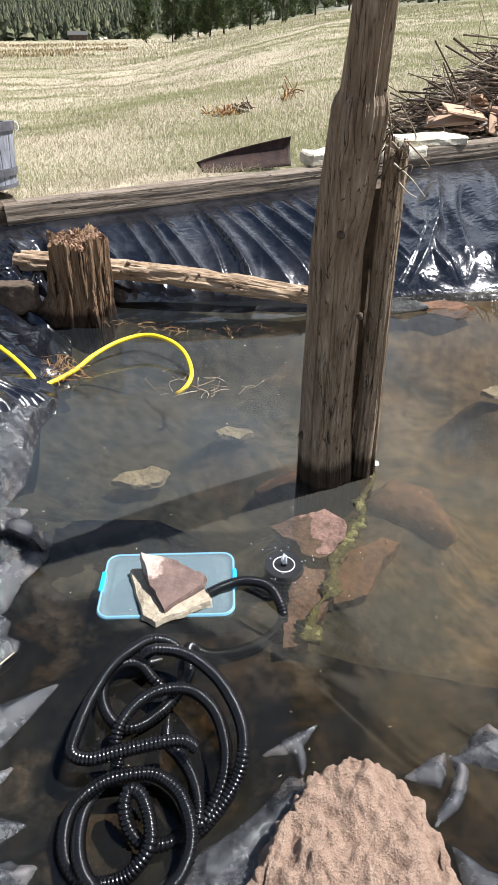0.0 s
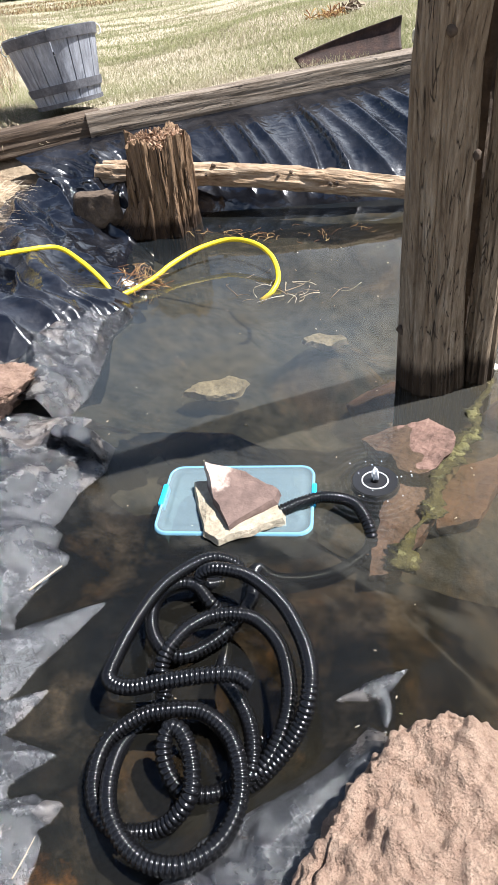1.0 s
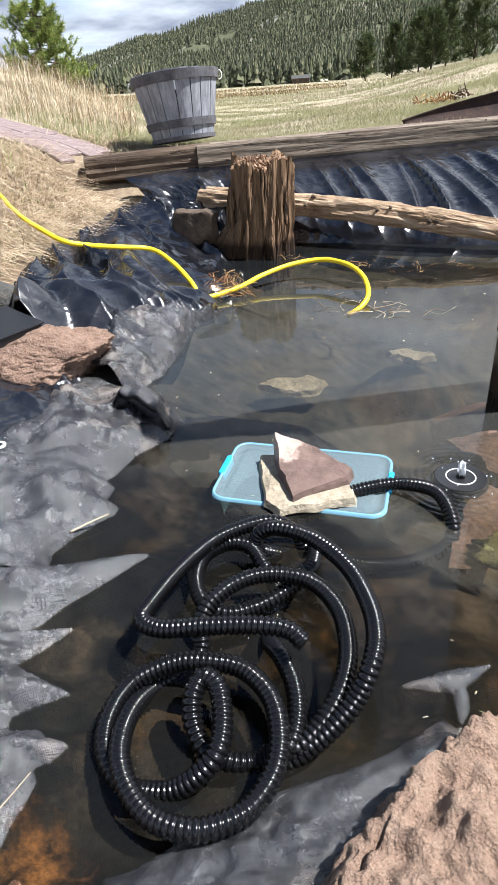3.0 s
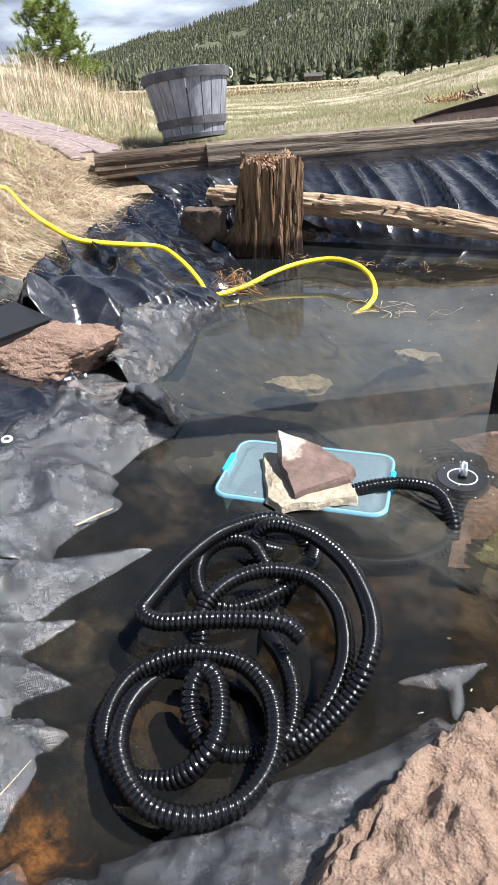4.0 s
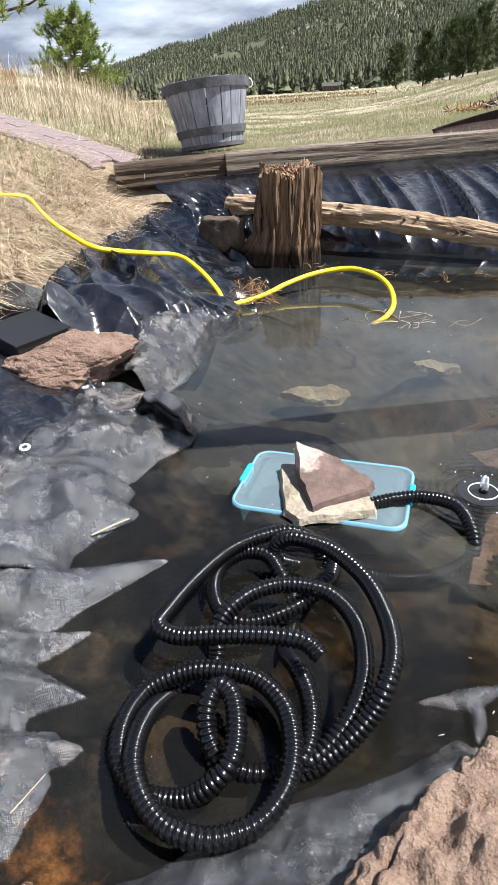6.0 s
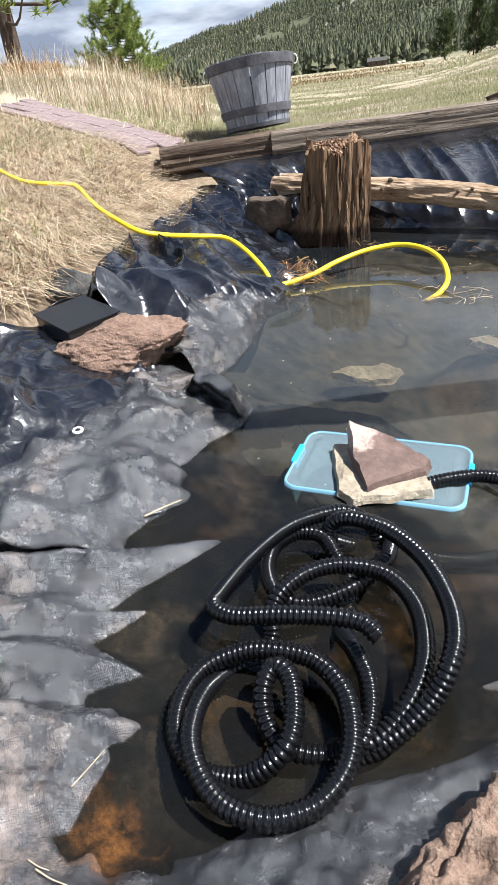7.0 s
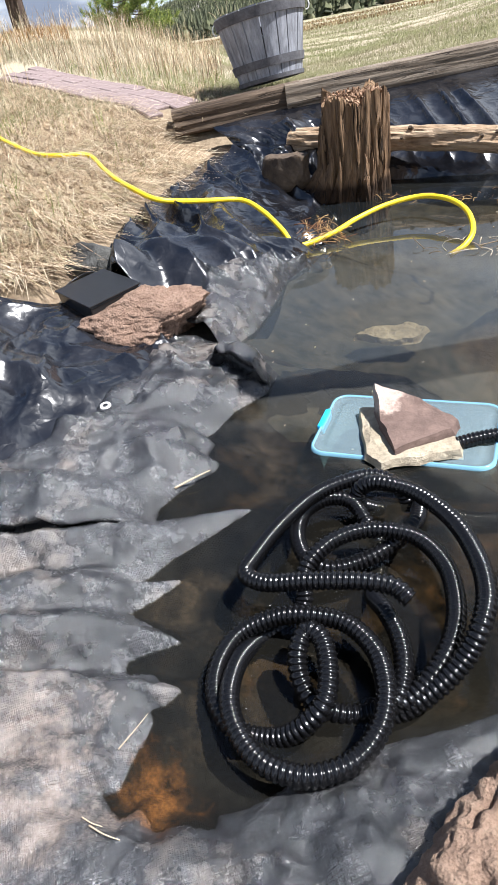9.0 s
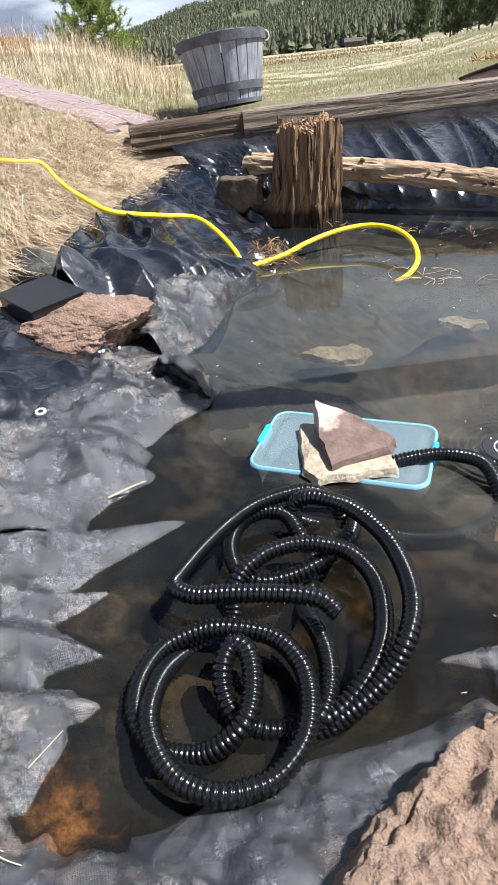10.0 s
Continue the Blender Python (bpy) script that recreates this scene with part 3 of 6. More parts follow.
LATCH = m_plain("cyan_plastic", (0.02, 0.42, 0.72), 0.35, 0.5, 0.0)
TANROCK = m_stone("tan_conglomerate", [(0.30, (0.25, 0.160, 0.115)), (0.52, (0.37, 0.255, 0.185)), (0.78, (0.44, 0.325, 0.24))], 46, 0.016)
BROWNROCK = m_stone("brown_conglomerate", [(0.30, (0.17, 0.105, 0.075)), (0.52, (0.27, 0.178, 0.13)), (0.78, (0.38, 0.27, 0.205))], 30, 0.014)
REDROCK = m_stone("red_brown_stone", [(0.30, (0.08, 0.048, 0.036)), (0.55, (0.19, 0.115, 0.088)), (0.8, (0.30, 0.20, 0.155))], 14, 0.008, 0.8)
PINKROCK = m_two_tone()
SLAB = m_stone("tan_sandstone", [(0.30, (0.21, 0.175, 0.125)), (0.55, (0.35, 0.30, 0.22)), (0.8, (0.47, 0.42, 0.33))], 11, 0.008)
PALE = m_stone("pale_limestone", [(0.30, (0.40, 0.36, 0.27)), (0.55, (0.60, 0.55, 0.43)), (0.8, (0.74, 0.70, 0.58))], 8, 0.01)
ORANGE = m_stone("rust_stained_stone", [(0.30, (0.06, 0.04, 0.028)), (0.52, (0.16, 0.085, 0.05)), (0.78, (0.24, 0.14, 0.085))], 7, 0.01)
DARKROCK = m_stone("dark_brown_stone", [(0.30, (0.035, 0.026, 0.02)), (0.55, (0.10, 0.072, 0.05)), (0.8, (0.19, 0.145, 0.10))], 9, 0.01)
GREYROCK = m_stone("dark_grey_stone", [(0.30, (0.03, 0.03, 0.028)), (0.55, (0.075, 0.075, 0.07)), (0.8, (0.15, 0.15, 0.14))], 9, 0.008)
RUST = m_stone("rusty_steel", [(0.30, (0.014, 0.008, 0.006)), (0.52, (0.035, 0.018, 0.013)), (0.8, (0.10, 0.052, 0.03))], 12, 0.003, 0.75)
BLACKBOX = m_plain("black_plastic", (0.010, 0.010, 0.011), 0.35, 0.5, 0.1, 200)
SILVER = m_plain("bright_metal", (0.75, 0.75, 0.72), 0.3, 0.5, 0.0, metal=1.0)
WHITE = m_plain("white_plastic", (0.75, 0.75, 0.73), 0.4)
BRICK = m_stone("grey_pink_brick", [(0.30, (0.15, 0.11, 0.105)), (0.55, (0.25, 0.195, 0.185)), (0.8, (0.34, 0.28, 0.265))], 9, 0.006)
STRAW = m_island("dry_grass", [(0.0, (0.11, 0.07, 0.045)), (0.30, (0.34, 0.24, 0.15)), (0.6, (0.54, 0.425, 0.29)), (0.90, (0.73, 0.63, 0.48)), (1.0, (0.28, 0.28, 0.13))], 0.7, 0.2)
MEADOW = m_island("meadow_grass", [(0.0, (0.20, 0.17, 0.105)), (0.4, (0.265, 0.23, 0.152)), (0.8, (0.315, 0.278, 0.195)), (1.0, (0.39, 0.345, 0.25))], 0.7, 0.5, (0.185, 0.200, 0.090))
GREEN = m_island("green_grass", [(0.0, (0.07, 0.12, 0.02)), (0.6, (0.17, 0.24, 0.05)), (1.0, (0.38, 0.36, 0.13))], 0.7, 0.3)
REED = m_island("red_brown_brush", [(0.0, (0.14, 0.06, 0.03)), (0.5, (0.30, 0.16, 0.07)), (1.0, (0.45, 0.30, 0.13))], 0.8, 0.1)
TWIG = m_island("bleached_sticks", [(0.0, (0.05, 0.035, 0.026)), (0.45, (0.16, 0.115, 0.08)), (0.8, (0.34, 0.27, 0.20)), (1.0, (0.52, 0.46, 0.38))])
BARKBIT = m_island("red_bark", [(0.0, (0.09, 0.05, 0.03)), (0.5, (0.24, 0.14, 0.085)), (1.0, (0.42, 0.28, 0.19))])
CONIFER = m_island("conifer_needles", [(0.0, (0.06, 0.068, 0.045)), (0.5, (0.10, 0.112, 0.066)), (0.85, (0.15, 0.16, 0.09)), (1.0, (0.23, 0.215, 0.14))], 0.8, 0.25)
PINE = m_island("pine_needles", [(0.0, (0.07, 0.11, 0.03)), (0.5, (0.17, 0.23, 0.06)), (1.0, (0.34, 0.37, 0.11))], 0.7, 0.3)
DARKPINE = m_island("dark_pine_needles", [(0.0, (0.03, 0.045, 0.02)), (0.5, (0.06, 0.085, 0.035)), (1.0, (0.13, 0.155, 0.06))], 0.8, 0.15)
BARK = m_wood("pine_bark", [(0.30, (0.03, 0.022, 0.018)), (0.55, (0.10, 0.07, 0.055)), (0.8, (0.20, 0.14, 0.11))], (1, 1, 0.3), 20, 0.02)
ALGAE = m_stone("green_algae", [(0.30, (0.035, 0.035, 0.012)), (0.55, (0.11, 0.10, 0.035)), (0.8, (0.24, 0.21, 0.09))], 30, 0.006, 0.6)
MEADOWGREEN = m_island("greening_grass", [(0.0, (0.17, 0.185, 0.078)), (0.6, (0.225, 0.235, 0.11)), (1.0, (0.31, 0.295, 0.165))], 0.7, 0.5)
DARKTIMBER = m_wood("dark_brown_timber", [(0.30, (0.03, 0.02, 0.014)), (0.50, (0.11, 0.078, 0.054)), (0.78, (0.24, 0.185, 0.135))], (0.08, 1, 1), 36, 0.010, checks=0.8)
BRUSH = m_island("brown_brush", [(0.0, (0.13, 0.08, 0.045)), (0.5, (0.23, 0.155, 0.085)), (1.0, (0.38, 0.30, 0.17))], 0.8, 0.1)

# ---- the lie of the land ----
POND = [(-0.108, 0.915), (-0.045, 0.900), (0.0, 0.91), (0.08, 1.00), (0.17, 1.12), (0.27, 1.20), (0.50, 1.15), (0.75, 1.10), (1.3, 1.1), (2.2, 1.3), (3.2, 2.2), (3.4, 3.6),
        (3.0, 4.75), (2.2, 4.68), (1.26, 4.45), (0.60, 4.20), (0.18, 4.09), (-0.31, 4.02), (-0.85, 3.91), (-1.30, 3.65), (-1.25, 3.30), (-1.0, 2.95),
        (-0.80, 2.75), (-0.75, 2.45), (-0.71, 2.20), (-0.62, 2.04), (-0.47, 1.92), (-0.44, 1.62), (-0.38, 1.45), (-0.30, 1.34), (-0.24, 1.20), (-0.17, 1.10), (-0.118, 1.03)]


def ring_distance(x, y, ring):
    """Distance from a closed outline, positive outside."""
    P = np.array(ring); Q = np.roll(P, -1, 0)
    best = np.full(np.shape(x), 1e9); inside = np.zeros(np.shape(x), bool)
    for (ax, ay), (bx, by) in zip(P, Q):
        ex, ey = bx - ax, by - ay
        t = np.clip(((x - ax) * ex + (y - ay) * ey) / (ex * ex + ey * ey), 0, 1)
        best = np.minimum(best, np.hypot(x - ax - t * ex, y - ay - t * ey))
        cross = ((ay > y) != (by > y)) & (x < (bx - ax) * (y - ay) / (by - ay + 1e-12) + ax)
        inside ^= cross
    return np.where(inside, -best, best)


def pond_distance(x, y):
    """Distance from the waterline, positive on land."""
    return ring_distance(x, y, POND)


AZ = [-180, -110, -80, -62, -50, -43, -38, -33, -26, -20, -16, -9, -4, 1, 8, 25, 60, 110, 180]
RR = [3.2, 4.6, 7.0, 14.0, 60.0, 150.0, 290.0]
LAND = {3.2: [.2, .25, .30, .36, .38, .38, .36, .34, .33, .33, .33, .33, .33, .33, .33, .3, .25, .2, .2],
        4.6: [.2, .3, .42, .48, .50, .47, .42, .39, .37, .37, .38, .38, .38, .38, .38, .35, .3, .2, .2],
        7.0: [.2, .4, .58, .68, .70, .62, .45, .31, .28, .30, .34, .38, .40, .41, .42, .5, .4, .2, .2],
        14.: [.2, .6, 1.0, 1.18, 1.15, .98, .48, .02, -.03, .03, .18, .42, .55, .64, .72, .8, .6, .3, .2],
        60.: [.2, 1.2, 2., 1.9, 1.2, .3, -.6, -.95, -1.0, -.85, -.5, .75, 1.8, 2.2, 2.6, 3., 2., .6, .2],
        150.: [.2, 2., 3., 1.5, .0, -1.5, -2.1, -2.3, -2.3, -2.1, -1.5, .8, 3.0, 3.8, 4.8, 6., 4., 1., .2],
        290.: [.2, 3., 4., 1.0, -1.5, -2.6, -3.2, -3.5, -3.5, -3.3, -2.6, 1.0, 5.0, 7., 9., 12., 8., 2., .2]}
CREST = [1.5, 1.0, 0.6, 0.4, 0.5, 0.7, 1.7, 3.1, 4.7, 5.8, 5.8, 6.6, 7.0, 7.4, 7.6, 7.0, 4., 2., 1.5]
LANDTAB = np.array([LAND[r] for r in RR])


def far_z(x, y):
    dx, dy = x - 0.37, y - 0.75
    r = np.hypot(dx, dy)
    az = np.degrees(np.arctan2(dx, dy))
    lr = np.log(np.clip(r, RR[0], RR[-1]))
    cols = np.stack([np.interp(az, AZ, row) for row in LANDTAB], 0)
    z = np.zeros(np.shape(x))
    L = np.log(RR)
    for i in range(len(RR) - 1):
        t = np.clip((lr - L[i]) / (L[i + 1] - L[i]), 0, 1)
        z = np.where((lr >= L[i]), cols[i] * (1 - t) + cols[i + 1] * t, z)
    crest = np.interp(az, AZ, CREST)
    base = np.degrees(np.arctan((cols[-1] - 0.8) / 290.0))
    k = np.clip((r - 290) / 520.0, 0, 1)
    up = 0.8 + r * np.tan(np.radians(base + (crest - base) * k ** 0.9))
    z = np.where(r > 290, np.where(r > 810, 0.8 + 810 * np.tan(np.radians(crest)) - (r - 810) * 0.02, up), z)
    z = z + np.where(r > 300, fbm(x * 0.012, y * 0.012, 0, 31, 4) * np.clip((r - 300) * 0.02, 0, 7), 0)
    z = z + fbm(x * 0.35, y * 0.35, 0, 5, 4) * np.clip((r - 3.5) * 0.012, 0, 0.10)
    return z


def near_z(x, y):
    """Banks and basin of the pond, as the sheets lie on them."""
    d = pond_distance(x, y)
    deep = np.clip((y - 1.3) * 0.8, 0, 1)
    slope_in = 0.22 + 0.25 * deep
    inside = -np.minimum(np.abs(d) * slope_in, 0.07 + 0.27 * deep)
    left = np.clip((y - 2.0) / 0.8, 0, 1)
    s = 0.17 + 0.17 * left
    s = np.where((y > 3.4) & (x > -1.3), 0.14, s)
    s = np.where((y < 1.2) | (x > 2.5), 0.14, s)
    outside = s * d + 0.020 * np.clip(d / 0.10, 0, 1) * (y < 2.3)
    cap = 0.25 + 0.13 * np.clip(d - 0.3, 0, 3)
    outside = np.where(outside > cap, cap + (outside - cap) * 0.08, outside)
    return np.where(d < 0, inside, outside), d


def land_z(x, y):
    n, d = near_z(x, y)
    r = np.hypot(x - 0.37, y - 0.75)
    k = np.clip((d - 0.55) / 1.0, 0, 1)
    k = k * k * (3 - 2 * k)
    s = (x + 1.066) * 0.8313 + (y - 4.50) * 0.5558
    o = -(x + 1.066) * 0.5558 + (y - 4.50) * 0.8313
    front = np.clip((s + 1.1) / 0.3, 0, 1) * np.clip((0.06 - o) / 0.12, 0, 1) * (y > 3.0)
    k = k * (1 - front)
    z = n * (1 - k) + far_z(x, y) * k - 0.05 * front * np.clip(d * 3, 0, 1)
    z = z - 0.11 * np.exp(-((x + 2.13) ** 2 + (y - 3.64) ** 2) / 0.04)
    return z - (0.035 + 0.06 * (y < 2.15)) * np.clip(1 - (d - 0.35) / 0.35, 0, 1) - 0.16 * np.clip(-d * 6, 0, 1)


def lz(x, y):
    return float(land_z(np.array([float(x)]), np.array([float(y)]))[0])


# ground: one sheet out to the horizon
rad = np.concatenate([np.linspace(0, 6, 130), 6 * (3200 / 6) ** (np.linspace(0, 1, 150)[1:] ** 0.9)])
ang = np.linspace(0, 2 * np.pi, 361)[:-1]
RA, AN = np.meshgrid(rad, ang, indexing="ij")
gx, gy = 0.3 + RA * np.sin(AN), 2.4 + RA * np.cos(AN)
gz = land_z(gx.ravel(), gy.ravel())
gv = np.stack([gx.ravel(), gy.ravel(), gz], 1)
n1, n2 = len(rad), len(ang)
i, j = np.meshgrid(np.arange(n1 - 1), np.arange(n2), indexing="ij")
gf = np.stack([i * n2 + j, i * n2 + (j + 1) % n2, (i + 1) * n2 + (j + 1) % n2, (i + 1) * n2 + j], -1).reshape(-1, 4)[:, ::-1]
gf = gf[n2:]
tagged(put("ground", mesh_of("ground", gv, gf.copy(), GROUND)), "dry straw-coloured meadow rising to wooded slopes", "ground", kind="structure")

# water: one flat sheet inside the banks
wx, wy = np.meshgrid(np.linspace(-1.75, 3.6, 60), np.linspace(0.55, 5.0, 60), indexing="ij")
wv = np.stack([wx.ravel(), wy.ravel(), np.zeros(wx.size)], 1)
tagged(put("water", mesh_of("water", wv, grid_faces(60, 60), WATER)), "murky brown pond water with sky reflections", "water", kind="structure")


# ---- sheets ----
def lerp_line(P, u):
    P = np.array(P, float)
    s = np.concatenate([[0], np.cumsum(np.linalg.norm(np.diff(P, axis=0), axis=1))])
    return np.stack([np.interp(u * s[-1], s, P[:, k]) for k in range(P.shape[1])], -1)


def sheet(name, A, B, nu, nv, zf, mat, label, thick=0.002):
    """A draped sheet between two edge lines; zf gives its height."""
    u = np.linspace(0, 1, nu); v = np.linspace(0, 1, nv)
    a, b = lerp_line(A, u), lerp_line(B, u)
    X = a[:, None, 0] * (1 - v) + b[:, None, 0] * v
    Y = a[:, None, 1] * (1 - v) + b[:, None, 1] * v
    U, W = np.meshgrid(u, v, indexing="ij")
    P = zf(X, Y, U, W)
    if isinstance(P, tuple):
        X, Y, Z = P
    else:
        Z = P
    V = np.stack([X.ravel(), Y.ravel(), Z.ravel()], 1)
    ob = put(name, mesh_of(name, V, grid_faces(nu, nv), mat))
    if thick:
        s = ob.modifiers.new("thickness", "SOLIDIFY"); s.thickness = thick; s.offset = 0
    return tagged(ob, label, "tarp")


LEDGES = [(-0.32, 2.35, .20, -.115), (-0.03, 2.70, .20, -.115), (1.07, 3.22, .18, -.115), (0.34, 2.09, .24, -.065), (0.34, 1.83, .22, -.075), (0.52, 2.03, .26, -.10), (0.62, 2.42, .26, -.12)]


def floor_z(X, Y, U, W):
    z, d = near_z(X, Y)
    f = ridge(fbm(X * 2.2 + Y * 1.2, Y * 2.0 - X * 1.5, 0, 41, 3)) * 0.035
    for cx, cy, rr_, top in LEDGES:
        k = np.exp(-(((X - cx) ** 2 + (Y - cy) ** 2) / rr_ ** 2) ** 1.5)
        z = z + np.maximum(0, top - z) * k
    return z - 0.012 + f * np.clip(-d * 3, 0, 1) * 0.6 - 0.09 * np.clip((1.80 - Y) / 0.12, 0, 1) - 0.05 * np.clip(1 - (Y - 1.2) / 0.7, 0, 1) * np.clip(1.9 - Y, 0, 1)


tagged(sheet("pond_liner", [(-1.5, 0.9), (-1.5, 5.0)], [(3.7, 0.9), (3.7, 5.2)], 150, 170, floor_z, FLOOR, "black plastic pond liner silted under murky water", 0), kind="structure")

# the back liner hangs from the timber down to the water
pr_ = np.random.RandomState(17)
PLEATS = [(0.38, -.12, .04, .05), (0.56, -.08, .03, .04), (0.83, .10, .03, .03), (1.06, .04, .028, .035), (1.17, .12, .03, .06), (1.25, .22, .03, .035), (1.50, .02, .02, .03), (1.54, .24, .035, .09),
          (1.64, .46, .04, .04), (1.78, .5, .05, .05), (1.90, .62, .04, .07), (2.03, .70, .05, .07), (2.16, .70, .04, .06), (2.34, .75, .05, .07), (2.48, .6, .04, .06), (2.66, .6, .05, .07), (2.85, .4, .05, .07)]
PLEATS += [(s0, pr_.uniform(-.9, -.3), pr_.uniform(.04, .10), pr_.uniform(.05, .12)) for s0 in np.sort(pr_.uniform(3.2, 6.4, 24))]


def back_z(X, Y, U, W):
    s = U * 6.0
    # the sheet leans out first, then drops steeply to the water
    h = 1 - (1 - W) ** 1.7
    X = X[:, :1] + (X[:, -1:] - X[:, :1]) * h
    Y = Y[:, :1] + (Y[:, -1:] - Y[:, :1]) * h
    wob = fbm(s * 1.2, W * 1.2, 0, 3, 3)
    right = np.clip((s - 2.8) / 0.4, 0, 1)
    # sharp pleats hang from nails along the timber
    fold = np.zeros(np.shape(s))
    for s0, ln_, w_, a_ in PLEATS:
        c_ = s - s0 - ln_ * W + 0.03 * wob
        wd = w_ * (0.45 + 0.9 * W)
        fold = np.maximum(fold, a_ * np.exp(-np.abs(c_) / wd) * (0.35 + 0.65 * np.sin(np.pi * np.clip(W * 0.9 + 0.12, 0, 1)))) 
    fold = fold + right * (ridge(vn(s * 5 + W * 5 + wob, W * 4 - s, 0, 12)) * 0.050 + ridge(vn(s * 9 + W * 8 + wob * 2, W * 6, 0, 14)) * 0.016)
    fold = fold + ridge(vn(s * 9 - W * 1.5 + wob * 1.5, W * 1.2, 0, 15)) * 0.004 + fbm(s * 5, W * 3, 0, 13, 3) * 0.010
    corner = np.clip((0.85 - s) / 0.3, 0, 1)
    fold = fold + corner * (ridge(vn(s * 9 + W * 3, W * 5 - s * 3, 0, 16)) * 0.045 + ridge(vn(s * 17 - W * 6, W * 9, 0, 18)) * 0.018)
    fold = fold * np.clip(W * 6, 0.08, 1) * np.clip((0.82 - W) * 4, 0.03, 1)
    top = np.interp(U, [0, 0.44, 0.50, 0.6, 0.8], [0.315, 0.375, 0.415, 0.435, 0.455])
    sag = W - 0.10 * np.sin(np.pi * W)
    z = top * (1 - sag) - 0.10 * sag - 0.02 * np.sin(np.pi * np.clip(W * 1.4, 0, 1))
    nx, ny = 0.35, -0.75
    return X + nx * fold, Y + ny * fold, z + fold * 0.55


sheet("back_liner", [(-1.95, 3.78), (-1.66, 4.13), (3.2, 7.36)], [(-1.42, 3.55), (-1.1, 3.78), (0.2, 4.00), (1.3, 4.36), (2.6, 4.55), (3.3, 4.7)], 560, 110, back_z, LINER,
      "glossy black plastic liner hanging in folds from timber")


def left_z(X, Y, U, W):
    z, d = near_z(X, Y)
    q = (X * 0.55 + Y * 0.83)
    p = (-X * 0.83 + Y * 0.55)
    w = fbm(X * 2.5, Y * 2.5, 0, 17, 3) * 0.35
    f = ridge(vn(q * 7 + w * 2.2, p * 1.5, 0, 21)) * 0.046 + ridge(vn(q * 13 + w * 3, p * 2.0, 0, 22)) * 0.020 + ridge(vn(p * 8 + q * 4 + w * 2, q * 3, 0, 24)) * 0.010
    f = f + 0.02
    lump = 0.10 * np.exp(-((X + 1.10) ** 2 + (Y - 2.17) ** 2) / 0.010)
    return z + 0.018 + f * np.clip(W * 8, 0.2, 1) + lump - 0.05 * np.clip((W - 0.85) * 6, 0, 1)


sheet("bank_liner", [(-1.78, 3.98), (-1.82, 3.55), (-1.72, 3.15), (-1.55, 2.75), (-1.42, 2.40), (-1.28, 2.20), (-1.15, 2.08)],
      [(-1.20, 3.95), (-1.05, 3.45), (-0.86, 3.0), (-0.74, 2.72), (-0.82, 2.50), (-0.88, 2.25), (-0.92, 2.05)], 300, 190, left_z, LINER,
      "crumpled black plastic liner covering the grassy bank")


def flap_z(X, Y, U, W):
    z, d = near_z(X, Y)
    f = ridge(vn(X * 6 + Y * 3, Y * 9 - X * 3, 0, 51)) * 0.016 + ridge(vn(X * 13 - Y * 5, Y * 17 + X * 4, 0, 53)) * 0.006 + fbm(X * 22, Y * 22, 0, 52, 3) * 0.003
    z = np.maximum(z, 0.0)
    return z + (0.036 + 1.5 * f + 0.030 * np.sin(np.pi * U) * np.sin(np.pi * np.clip(W * 1.1, 0, 1))) * np.clip((0.95 - W) * 7, 0, 1) - 0.02 * np.clip((W - 0.86) * 8, 0, 1) - 0.012 * np.clip((W - 0.93) * 15, 0, 1)


sheet("tarp_flap", [(-1.02, 2.02), (-0.98, 2.25), (-0.93, 2.47), (-0.86, 2.60)], [(-0.66, 2.00), (-0.640, 2.17), (-0.68, 2.31), (-0.725, 2.43), (-0.77, 2.54), (-0.77, 2.70)], 160, 130, flap_z, TARP,
      "scrap of grey woven tarp lying at the waterline")


def fold_z(X, Y, U, W):
    z, d = near_z(X, Y)
    q = X * -0.30 + Y * 0.95
    p = X * 0.95 + Y * 0.30
    w = fbm(X * 4, Y * 4, 0, 61, 2)
    f = ridge(vn(p * 7.5 + w * 1.1, q * 2.6, 0, 62)) * 0.036 + ridge(vn(p * 17 + q * 5 + w * 1.6, q * 5, 0, 63)) * 0.020 + ridge(vn(q * 13 + w * 1.5, p * 7, 0, 65)) * 0.012 + ridge(vn(p * 34 + w * 2, q * 11, 0, 66)) * 0.003
    f = f * np.clip((np.hypot(X + 1.10, Y - 1.96) - 0.10) / 0.22, 0, 1)
    return z + 0.030 + (f + 0.01) * np.clip((0.96 - W) * 5, 0, 1) - 0.03 * np.clip((W - 0.85) * 7, 0, 1)


sheet("loose_liner", [(-1.10, 1.96), (-1.38, 1.75), (-1.55, 1.5), (-1.60, 1.0), (-1.60, 0.45)], [(-0.74, 1.93), (-0.69, 1.60), (-0.66, 1.3), (-0.70, 0.9), (-0.72, 0.4)], 300, 230, fold_z, LINER,
      "heavy folds of wet black plastic beside the tarp")

# where the water meets the tarp: tongues of cloth, then the puddle's rim, then the near edge
SHORE_WEST = [(-0.80, 2.02), (-0.594, 2.053), (-0.605, 2.01), (-0.559, 1.971), (-0.458, 1.941), (-0.435, 1.845), (-0.466, 1.754), (-0.461, 1.654), (-0.468, 1.635), (-0.431, 1.617),
              (-0.419, 1.576), (-0.377, 1.56), (-0.371, 1.537), (-0.38, 1.513), (-0.398, 1.45), (-0.406, 1.391), (-0.385, 1.352), (-0.327, 1.397), (-0.228, 1.464), (-0.252, 1.387),
              (-0.274, 1.329), (-0.289, 1.29), (-0.295, 1.245), (-0.311, 1.216), (-0.238, 1.259), (-0.257, 1.198), (-0.275, 1.160), (-0.242, 1.158), (-0.160, 1.155), (-0.19, 1.121)]
